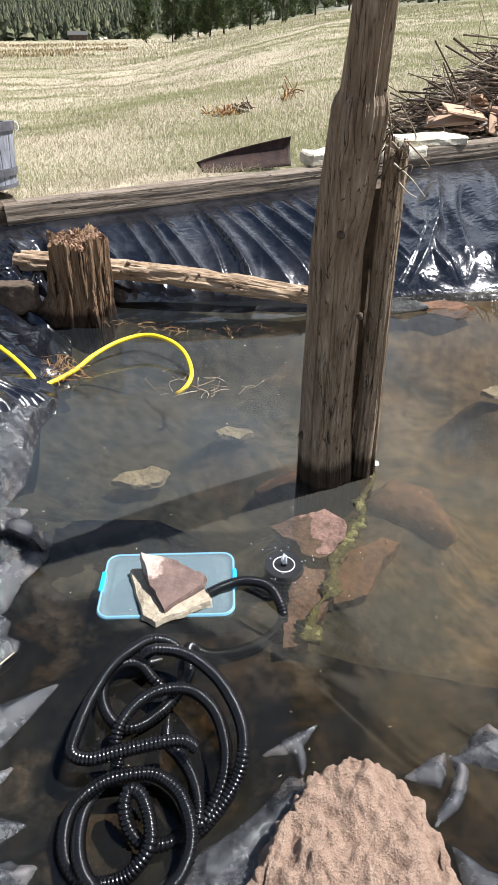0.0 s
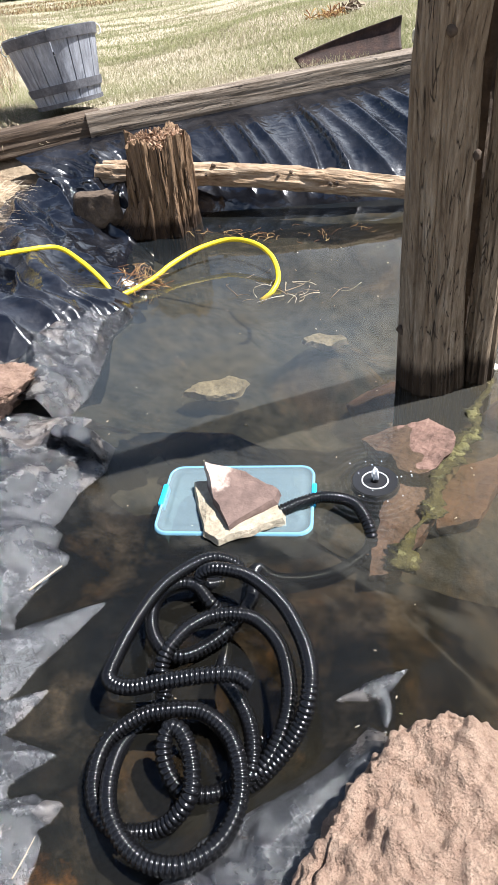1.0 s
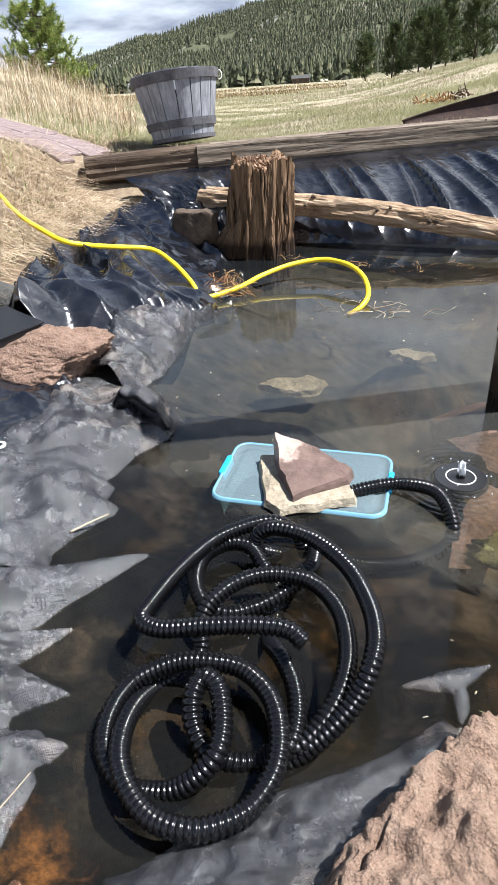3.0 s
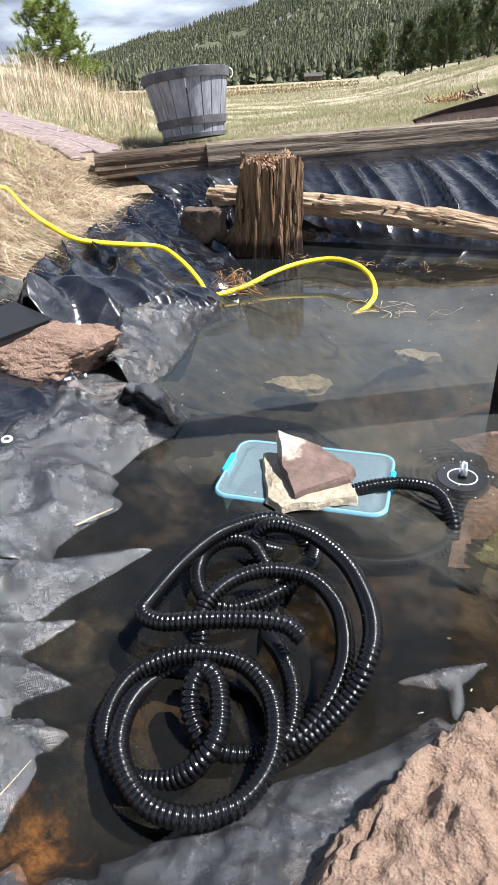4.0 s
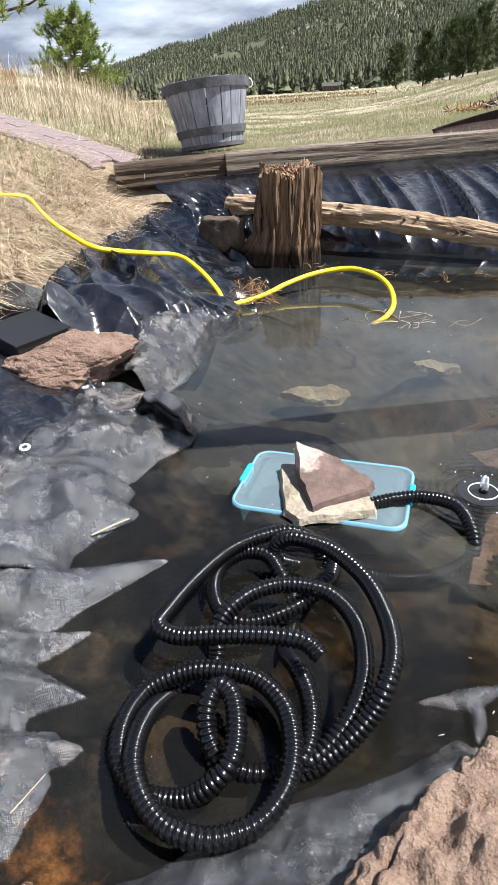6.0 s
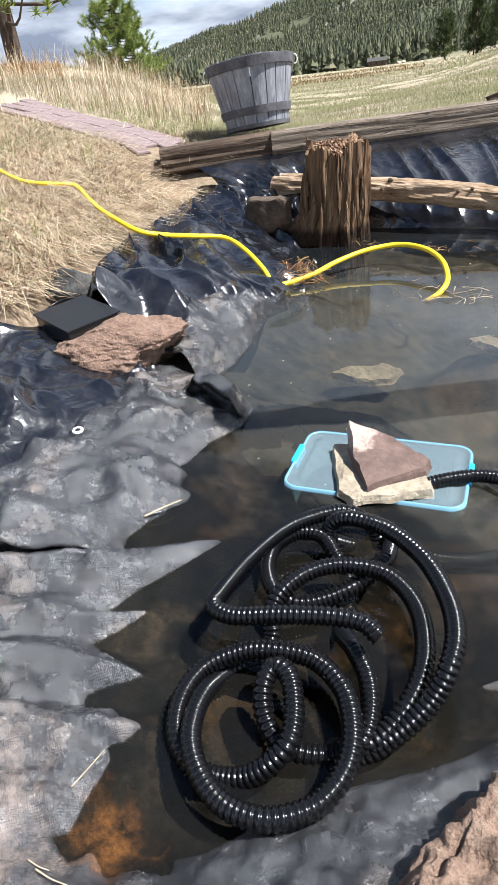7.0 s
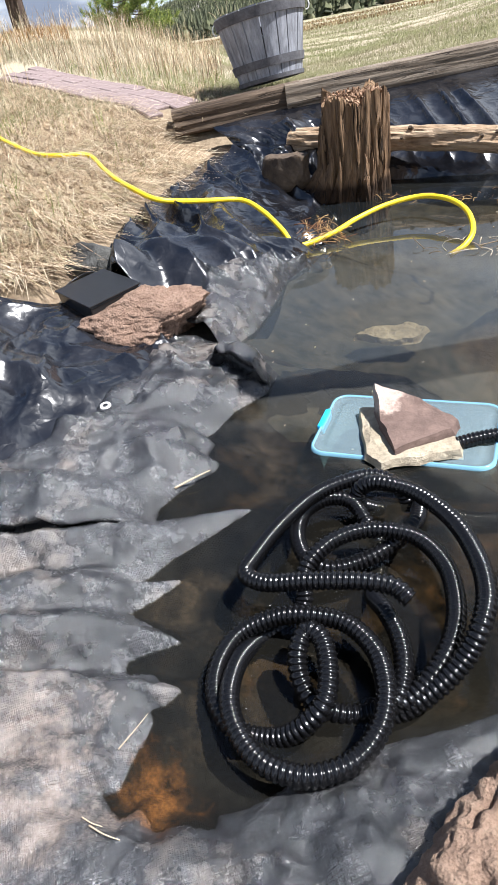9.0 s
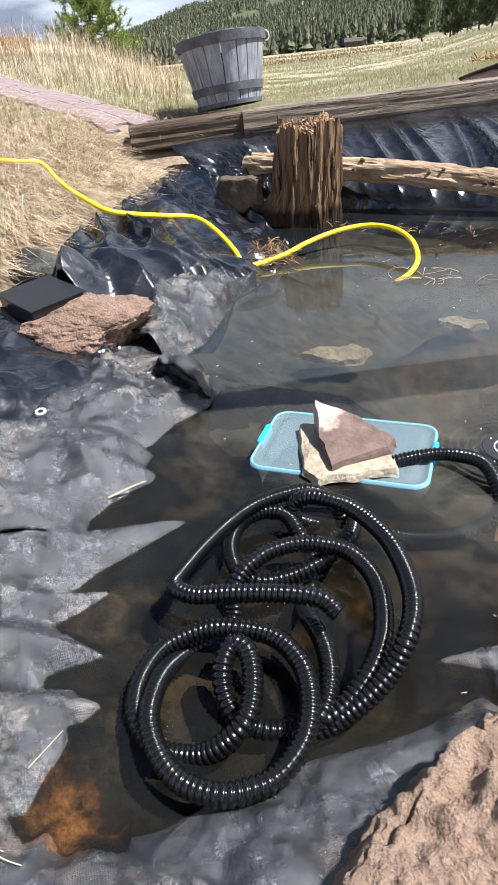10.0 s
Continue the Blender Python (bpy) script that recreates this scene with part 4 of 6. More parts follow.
SHORE_SOUTH = [(-0.212, 1.089), (-0.203, 1.069), (-0.161, 1.089), (-0.141, 1.087), (-0.104, 1.091), (-0.112, 1.063), (-0.128, 1.044), (-0.113, 1.033), (-0.102, 1.003), (-0.098, 0.97),
               (-0.088, 0.939), (-0.105, 0.923), (-0.08, 0.915), (-0.061, 0.915), (-0.047, 0.937), (-0.018, 0.924), (-0.007, 0.927), (0.0, 0.94), (0.02, 0.952), (0.041, 0.957),
               (0.05, 0.966), (0.045, 0.979), (0.067, 1.0), (0.092, 1.035), (0.13, 1.10), (0.175, 1.147), (0.243, 1.206), (0.294, 1.261), (0.345, 1.339), (0.44, 1.30), (0.58, 1.16), (0.72, 1.03), (1.3, 1.05), (2.2, 1.3)]
SHORE = SHORE_WEST + SHORE_SOUTH + [(2.4, 3.0), (0.0, 3.0), (-0.70, 2.4)]
# corners of the sheet that stand clear of the shallows
TONGUES = [[(0.278, 1.368), (0.335, 1.424), (0.395, 1.463), (0.377, 1.43), (0.364, 1.405), (0.376, 1.37), (0.370, 1.335), (0.36, 1.365), (0.350, 1.390)],
           [(0.582, 1.373), (0.64, 1.425), (0.673, 1.445), (0.668, 1.40), (0.655, 1.365)],
           [(0.69, 1.43), (0.74, 1.50), (0.773, 1.528), (0.80, 1.51), (0.95, 1.56), (1.05, 1.47), (0.87, 1.395), (0.787, 1.42)],
           [(0.675, 1.445), (0.717, 1.417), (0.707, 1.37), (0.692, 1.336), (0.637, 1.282), (0.648, 1.318), (0.672, 1.352), (0.69, 1.40)],
           [(0.668, 1.257), (0.70, 1.24), (0.725, 1.225), (0.80, 1.2), (0.90, 1.05), (0.72, 1.02), (0.69, 1.15)]]
RIDGE_Q = [0.55, 0.66, 0.74, 0.82, 0.90, 0.955, 0.987, 1.05, 1.095, 1.13, 1.18, 1.235, 1.275, 1.34, 1.42, 1.50, 1.60, 1.70, 1.80]
RIDGE_A = [0.3, -0.4, 0.5, -0.3, -0.7, 0.8, -0.8, 0.9, -0.7, 0.8, -0.8, 1.0, -0.9, 0.7, -0.4, 0.5, -0.5, 0.6, 0.0]


def lip_at(X, Y):
    """Distance across the curled lip, and how far it runs."""
    v = -0.40 * (X + 0.52) + 0.916 * (Y - 1.868)
    u = 0.916 * (X + 0.52) + 0.40 * (Y - 1.868)
    return v + 0.02 * np.sin(u * 22), np.clip((0.105 - np.abs(u)) / 0.05, 0, 1)


def tarp_z(X, Y, U, W):
    d = ring_distance(X, Y, SHORE)
    for ring in TONGUES:
        d = np.maximum(d, -ring_distance(X, Y, ring))
    d = d + 0.0035 * fbm(X * 34, Y * 34, 0, 70, 3) * np.clip(np.abs(d) * 60, 0.25, 1)
    q = -0.586 * X + 0.81 * Y + 0.010 * fbm(X * 5, Y * 5, 0, 71, 3)
    s = 0.81 * X + 0.586 * Y
    wob = fbm(X * 4, Y * 4, 0, 74, 3)
    z = np.interp(d, [-0.5, -0.12, -0.03, -0.006, 0, 0.006, 0.03, 0.08, 0.2, 0.5, 1.0], [-0.10, -0.066, -0.030, -0.010, 0, 0.006, 0.020, 0.036, 0.062, 0.115, 0.20])
    land = np.clip(d * 16, 0, 1)
    west = np.clip((0.15 - X) / 0.25, 0, 1)
    f = np.interp(q, RIDGE_Q, RIDGE_A) * 0.017 * west
    f = f + ridge(vn(q * 9, s * 1.5, 0, 72)) * 0.010 + fbm(X * 14, Y * 14, 0, 73, 4) * 0.006
    up = 1 + 1.0 * np.clip((q - 1.26) * 6, 0, 1)
    f = f + ridge(vn(q * 14 + wob, s * 3, 0, 76)) * 0.009 * up + ridge(vn(s * 11 + wob, q * 5, 0, 77)) * 0.007 * up + ridge(vn(q * 34 + wob * 2, s * 12, 0, 78)) * 0.0035 + ridge(vn(X * 30 + wob, Y * 26, 0, 79)) * 0.003
    z = z + np.where(d > 0, f * land, f * 0.3 * np.clip(-d * 14, 0, 1))
    z = np.where(d > 0, np.maximum(z, 0.002 + 0.12 * np.minimum(d, 0.03)), np.minimum(z, -0.003 - 0.2 * np.minimum(-d, 0.03)))
    # a raised lip of cloth curls over the widest tongue
    v_, run2 = lip_at(X, Y)
    z = z + run2 * np.clip(d * 30, 0, 1) * 0.060 * (0.5 + 0.5 * np.sin(np.clip(v_ / 0.018, -1, 1) * np.pi / 2)) * np.exp(-np.clip(v_ - 0.02, 0, 9) / 0.07)
    # one deep fold: the upper cloth laps over the lower
    run = np.clip((-0.36 - X) / 0.10, 0, 1) * np.clip(d * 20, 0, 1)
    t = np.clip((q - 1.278) / 0.016, -1, 1)
    z = z + run * 0.042 * (0.5 + 0.5 * np.sin(t * np.pi / 2)) * np.exp(-np.clip(q - 1.294, 0, 9) / 0.16)
    return z - 0.10 * np.clip((W - 0.80) * 5, 0, 1)


def tarp_fold(X, Y, U, W):
    """The tarp's surface, with its deep fold curled over."""
    z = tarp_z(X, Y, U, W)
    q = -0.586 * X + 0.81 * Y + 0.010 * fbm(X * 5, Y * 5, 0, 71, 3)
    t = np.clip((q - 1.278) / 0.016, -1, 1)
    k = -0.024 * np.sin(t * np.pi) * np.clip((-0.36 - X) / 0.10, 0, 1) * np.clip(z * 40, 0, 1)
    v_, run2 = lip_at(X, Y)
    k2 = -0.030 * np.sin(np.clip(v_ / 0.018, -1, 1) * np.pi) * run2 * np.clip(z * 40, 0, 1)
    return X - 0.586 * k - 0.40 * k2, Y + 0.81 * k + 0.916 * k2, z


tarp = sheet("woven_tarp", [(-0.80, 2.00), (-0.775, 1.85), (-0.710, 1.55), (-0.705, 1.38), (-0.72, 1.20), (-0.76, 0.95), (-0.8, 0.30)],
             [(-0.05, 2.20), (0.25, 1.85), (0.5, 1.75), (0.9, 1.75), (1.5, 1.6), (1.9, 1.2), (1.9, 0.20)], 540, 400, tarp_fold, TARP,
             "grey-black woven poly tarp, muddy, wrinkled into the shallows")
# folded hem along the sheet's edge
hu = np.linspace(0, 0.93, 160)
ha = lerp_line([(-0.80, 2.00), (-0.775, 1.85), (-0.710, 1.55), (-0.705, 1.38), (-0.72, 1.20), (-0.76, 0.95), (-0.8, 0.30)], hu)
hb = lerp_line([(-0.05, 2.20), (0.25, 1.85), (0.5, 1.75), (0.9, 1.75), (1.5, 1.6), (1.9, 1.2), (1.9, 0.20)], hu)
dirn = (hb - ha) / np.linalg.norm(hb - ha, axis=1)[:, None]
HV = []
for w_, dz_ in ((-0.006, -0.006), (-0.005, 0.004), (0.01, 0.007), (0.05, 0.007), (0.058, 0.001)):
    P2 = ha + dirn * w_
    HV.append(np.stack([P2[:, 0], P2[:, 1], tarp_z(P2[:, 0], P2[:, 1], hu, np.zeros(len(hu))) + dz_], 1))
HV = np.stack(HV, 1)
put("hem", mesh_of("hem", HV.reshape(-1, 3), grid_faces(160, 5), TARP), tarp, "folded stitched hem")
bm = bmesh.new()
bmesh.ops.create_cone(bm, cap_ends=False, segments=24, radius1=0.0125, radius2=0.0125, depth=0.002)
r = bmesh.ops.extrude_edge_only(bm, edges=[e for e in bm.edges if all(v.co.z > 0 for v in e.verts)])
for v in [g for g in r["geom"] if isinstance(g, bmesh.types.BMVert)]:
    v.co.x *= 0.55; v.co.y *= 0.55
# plain white colour stands in for the bright reflection of the metal
g = part("grommet", bm, WHITE, tarp, "metal eyelet in white for its glint", True)
gz_ = float(tarp_z(np.array([-0.672]), np.array([1.545]), 0, np.array([0.0]))[0])
g.matrix_basis = pose(-0.672, 1.545, gz_ + 0.018, 6, 8, 0)


# ---- timber wall ----
def timber(name, a, b, w, h, top_a, top_b, seed, label, mat=None):
    a, b = np.array(a), np.array(b)
    L = np.linalg.norm(b - a)
    n = 90
    u = np.linspace(-L / 2, L / 2, n)
    prof = []
    k = 10
    for (x0, y0), (x1, y1) in zip([(-1, -1), (1, -1), (1, 1), (-1, 1)], [(1, -1), (1, 1), (-1, 1), (-1, -1)]):
        for i in range(k):
            t = i / k
            prof.append((x0 + (x1 - x0) * t, y0 + (y1 - y0) * t))
    prof = np.array(prof)
    rr = np.linalg.norm(prof, axis=1)
    prof = prof * np.where(rr > 1.25, 1.25 / rr * 0.6 + 0.4, 1)[:, None]
    V = np.zeros((n, len(prof), 3))
    for i, x in enumerate(u):
        g = fbm(np.full(len(prof), x * 1.2), prof[:, 0] * 9, prof[:, 1] * 9 + seed, seed, 3) * 0.045
        V[i, :, 0] = x
        V[i, :, 1] = prof[:, 0] * w / 2 * (1 + g)
        V[i, :, 2] = prof[:, 1] * h / 2 * (1 + g)
    m_ = len(prof)
    i, j = np.meshgrid(np.arange(n - 1), np.arange(m_), indexing="ij")
    F = np.stack([i * m_ + j, i * m_ + (j + 1) % m_, (i + 1) * m_ + (j + 1) % m_, (i + 1) * m_ + j], -1).reshape(-1, 4)
    faces = [tuple(map(int, f)) for f in F] + [tuple(range(m_))[::-1], tuple((n - 1) * m_ + q for q in range(m_))]
    ob = put(name, mesh_of(name, V.reshape(-1, 3), faces, mat or TIMBER, False))
    mid = (a + b) / 2
    yaw = math.degrees(math.atan2(b[1] - a[1], b[0] - a[0]))
    tilt = math.degrees(math.atan2(top_b - top_a, L))
    ob.matrix_basis = pose(mid[0], mid[1], (top_a + top_b) / 2 - h / 2, 0, -tilt, yaw)
    return tagged(ob, label, "timber", "timbers round the pond")


TD = np.array([0.83, 0.555]); TD = TD / np.linalg.norm(TD)
TN = np.array([-TD[1], TD[0]])
F0 = np.array([-1.066, 4.50])


def along(s, off=0.0):
    return F0 + TD * s + TN * off


timber("timber_beam", along(-0.71, 0.07), along(1.42, 0.07), 0.14, 0.125, 0.440, 0.485, 1, "weathered grey squared timber edging the pond liner")
timber("timber_beam", along(1.30, 0.08), along(2.05, 0.08), 0.14, 0.12, 0.470, 0.475, 2, "short dark timber under pale stone slabs")
timber("timber_beam", along(1.98, 0.12), along(5.2, 0.2), 0.15, 0.14, 0.545, 0.60, 3, "weathered grey squared timber edging the pond liner")
timber("timber_beam", (-2.225, 3.785), (-1.65, 4.245), 0.15, 0.135, 0.418, 0.442, 4, "dark weathered timber with a knot under the barrel", DARKTIMBER)


# ---- post in the water ----
def trunk(path, radii, sides, fz, seed, top_rag=0.03):
    def shape(th, i):
        z = path[i][2]
        g = ridge(vn(np.cos(th) * 5.5 + 9, np.sin(th) * 5.5, z * 0.9 + seed, seed)) * 0.10 + ridge(vn(np.cos(th) * 13, np.sin(th) * 13, z * 1.6 + seed, seed + 1)) * 0.085 + ridge(vn(np.cos(th) * 30, np.sin(th) * 30, z * 2.5 + seed, seed + 4)) * 0.03
        return 1 + g * fz + 0.05 * vn(np.cos(th) * 1.5, np.sin(th) * 1.5, z * 3, seed + 2)
    return sweep(path, radii, sides, shape)


def rag_top(V, n_rings, sides, amount, seed):
    r = np.random.RandomState(seed)
    th = np.linspace(0, 2 * np.pi, sides, endpoint=False)
    j = vn(np.cos(th) * 4, np.sin(th) * 4, 0, seed) * amount + r.uniform(-1, 1, sides) * amount * 0.35
    for k in range(1, 5):
        V[(n_rings - k) * sides:(n_rings - k + 1) * sides, 2] += j * (1 - (k - 1) / 4)
    return V


post = empty("post", (0.35, 2.44, 0), "weathered grey wooden post standing in the water", "post")
zz = np.linspace(-0.32, 1.62, 110)
px = np.interp(zz, [-0.3, 0, 0.2, 0.83, 1.2, 1.62], [0.345, 0.343, 0.336, 0.331, 0.362, 0.385]) - 0.35
py = np.interp(zz, [-0.3, 0, 0.83, 1.3, 1.62], [2.46, 2.415, 2.275, 2.20, 2.15]) - 2.44
pr = np.interp(zz, [-0.3, 0, 0.2, 0.83, 1.17, 1.185, 1.3, 1.62], [0.094, 0.090, 0.079, 0.063, 0.060, 0.048, 0.043, 0.036])
V, F = trunk(np.stack([px, py, zz], 1), pr, 200, 0.55, 3)
put("main_trunk", mesh_of("main_trunk", V, tri_safe(F), POST, False), post)
zz = np.linspace(-0.30, 1.07, 80)
px = np.interp(zz, [-0.3, 0, 0.4, 0.83, 1.07], [0.478, 0.474, 0.465, 0.456, 0.450]) - 0.35
py = np.interp(zz, [-0.3, 0, 0.83, 1.07], [2.50, 2.45, 2.29, 2.23]) - 2.44
pr = np.interp(zz, [-0.3, 0, 0.4, 0.9, 1.07], [0.042, 0.038, 0.030, 0.026, 0.024])
V, F = trunk(np.stack([px, py, zz], 1), pr, 56, 1.3, 8)
V = rag_top(V, 80, 56, 0.03, 5)
put("split_slab", mesh_of("split_slab", V, tri_safe(F), POST, False), post, "split-off strip of bleached wood")
for k, (x, y, z, rx, s) in enumerate([(0.338, 2.205, 0.885, 0, 0.013), (0.405, 2.245, 0.66, 0, 0.010), (0.262, 2.345, 0.195, 0, 0.012), (0.352, 2.18, 1.20, 0, 0.014)]):
    put("knot", rock_mesh("knot", (s, s * 0.8, s * 1.3), 40 + k, DARKROCK, 5, 0.2, 0.05, 2), post, "dark knot", pose(x - 0.35, y - 2.44, z))
# added dark core blocks the view through the split and stands for its shade
zz = np.linspace(-0.28, 0.98, 40)
V, F = sweep(np.stack([np.interp(zz, [-0.3, 0.98], [0.07, 0.055]), np.interp(zz, [-0.3, 0, 0.98], [0.115, 0.075, -0.115]), zz], 1), np.full(40, 0.034), 20, lambda th, i: 1 + 0.15 * vn(np.cos(th) * 4, np.sin(th) * 4, i * 0.2, 5))
put("split_core", mesh_of("split_core", V, tri_safe(F), DARKROCK, False), post, "dark core added to shade the split")
# roots and dry stems caught on top of the split strip
r = np.random.RandomState(4)
parts_ = []
for k in range(16):
    a = np.array([0.435 - 0.35 + r.uniform(-.03, .03), 2.22 - 2.44 + r.uniform(-.03, .03), 1.05 + r.uniform(-.03, .05)])
    e = a + np.array([r.uniform(-.14, .12), r.uniform(-.08, .05), r.uniform(-.12, .14)])
    m_ = (a + e) / 2 + r.uniform(-.04, .04, 3)
    q = spline([a, m_, e], 0.012)
    parts_.append(sweep(q, np.linspace(0.0025, 0.001, len(q)), 4, caps=False))
V, F = join(*parts_)
tagged(put("root_tangle", mesh_of("root_tangle", V, F, TWIG), post, "dry roots caught in the split"), kind="stuff")

# ---- stump ----
stump = empty("stump", (-1.02, 3.62, 0), "rotten brown tree stump with a ragged crumbling top", "stump")
zz = np.linspace(-0.15, 0.42, 90)
sx = np.interp(zz, [-0.15, 0, 0.15, 0.42], [-0.05, -0.03, 0.0, 0.015])
sy = np.interp(zz, [-0.15, 0.42], [0.01, 0.0])
sr = np.interp(zz, [-0.15, 0.0, 0.12, 0.42], [0.20, 0.175, 0.150, 0.142])


def stump_shape(th, i):
    z = zz[i]
    t = th + 0.025 * vn(th * 2, z * 6, 0, 70)
    c, s = np.cos(t), np.sin(t)
    g = fbm(c * 1.8 + 3, s * 1.8, z * 2.2, 77, 3) * 0.10
    g = g - 0.13 * np.clip(1 - np.abs(vn(c * 3.2 + z, s * 3.2, z * 1.6, 78)) / 0.10, 0, 1) - 0.04 * np.clip(1 - np.abs(vn(c * 8, s * 8, z * 3, 79)) / 0.16, 0, 1)
    g = g + 0.07 * np.clip(vn(c * 5, s * 5, z * 5, 80) * 6, -1, 1) * 0.6 + ridge(vn(c * 24, s * 24, z * 4, 82)) * 0.020 + fbm(c * 20, s * 20, z * 12, 81, 2) * 0.022
    root = 0.7 * np.clip(1 - (z + 0.10) / 0.30, 0, 1) ** 1.5 * np.clip(np.cos(th - 2.0), 0, 1) ** 3
    return 1 + g + root


V, F = sweep(np.stack([sx, sy, zz], 1), sr, 200, stump_shape)
V = rag_top(V, 90, 200, 0.040, 9)
V[-1, 2] -= 0.05
put("trunk", mesh_of("trunk", V, tri_safe(F), STUMP, False), stump)
r = np.random.RandomState(12)
rub = []
for k in range(420):
    a = r.uniform(0, 2 * np.pi); q = 0.135 * math.sqrt(r.uniform(0, 1))
    c = np.array([0.015 + q * math.cos(a), q * math.sin(a), 0.40 + r.uniform(-.015, .035)])
    t = np.array([r.normal(0, .6), r.normal(0, .6), r.uniform(.2, 1)]); t /= np.linalg.norm(t)
    l = r.uniform(.004, .014)
    rub.append(sweep(np.array([c - t * l, c + t * l * 0.2, c + t * l]), np.array([.004, .005, .003]) * r.uniform(.4, 1.3), 5))
V, F = join(*rub)
tagged(put("rot_litter", mesh_of("rot_litter", V, tri_safe(F), BARKBIT, False), stump, "red-brown rotten wood crumbs"), kind="stuff")
for k in range(10):
    a = -2.9 + k * 0.31 + r.uniform(-.14, .14)
    hgt = r.uniform(0.08, 0.36)
    z0 = r.uniform(-0.02, 0.36 - hgt * .8)
    q = np.array([[0.152 * math.cos(a + .015 * math.sin(9 * t + k)) * (1 + .16 * (1 - t) * (z0 < .1)), 0.152 * math.sin(a + .015 * math.sin(9 * t + k)) * (1 + .16 * (1 - t) * (z0 < .1)), z0 + hgt * t] for t in np.linspace(0, 1, 9)])
    V, F = sweep(q, np.array([.004, .010, .013, .012, .013, .010, .011, .007, .002]) * r.uniform(.5, 1.2), 7, lambda th, i: 1 + .4 * vn(np.cos(th) * 2, np.sin(th) * 2, i * .8, k))
    put("splinter", mesh_of("splinter", V, tri_safe(F), STUMP, False), stump)

# ---- log ----
log = empty("log", (0, 0, 0), "peeled weathered log sloping into the pond", "log")
q = spline([(-1.50, 3.86, 0.195), (-1.05, 3.86, 0.192), (-0.63, 3.86, 0.172), (-0.1, 3.88, 0.118), (0.1, 3.90, 0.092), (0.36, 3.95, 0.05)], 0.015)


def log_shape(th, i):
    s = q[i][0]
    return 1 + 0.17 * fbm(np.cos(th) * 1.6, np.sin(th) * 1.6, s * 6, 91, 4) + 0.06 * np.clip(vn(np.cos(th) * 3, np.sin(th) * 3, s * 9, 93) * 6, -1, 1) + 0.05 * ridge(vn(np.cos(th) * 9, np.sin(th) * 9, s * 3, 92))


V, F = sweep(q, np.linspace(0.066, 0.040, len(q)), 48, log_shape)
put("trunk", mesh_of("trunk", V, tri_safe(F), LOG, False), log)
r = np.random.RandomState(31)
for k in range(11):
    i = int(r.uniform(.12, .95) * len(q)); a = r.uniform(-2.6, -0.3)
    c = q[i] + np.array([0, math.sin(a) * 0.046 - .0, 0.046 * abs(math.cos(a))])
    t = np.array([r.uniform(-.4, .4), -0.75, 0.6])
    V, F = sweep(np.array([c - t * .012, c + t * .008, c + t * .02]), np.array([.009, .008, .006]), 8)
    put("branch_stub", mesh_of("branch_stub", V, tri_safe(F), DARKROCK, False), log)


def stone(name, at, size, seed, mat, label, turn=0.0, tilt=(0, 0), group="", **kw):
    ob = put(name, rock_mesh(name, size, seed, mat, **kw))
    ob.matrix_basis = pose(*at, tilt[0], tilt[1], turn)
    return tagged(ob, label, "stone", group)


stone("stone", (-1.300, 3.50, 0.120), (0.150, 0.11, 0.150), 5, DARKROCK, "dark brown block of stone beside the stump", 15, cuts=16, flat=.62)


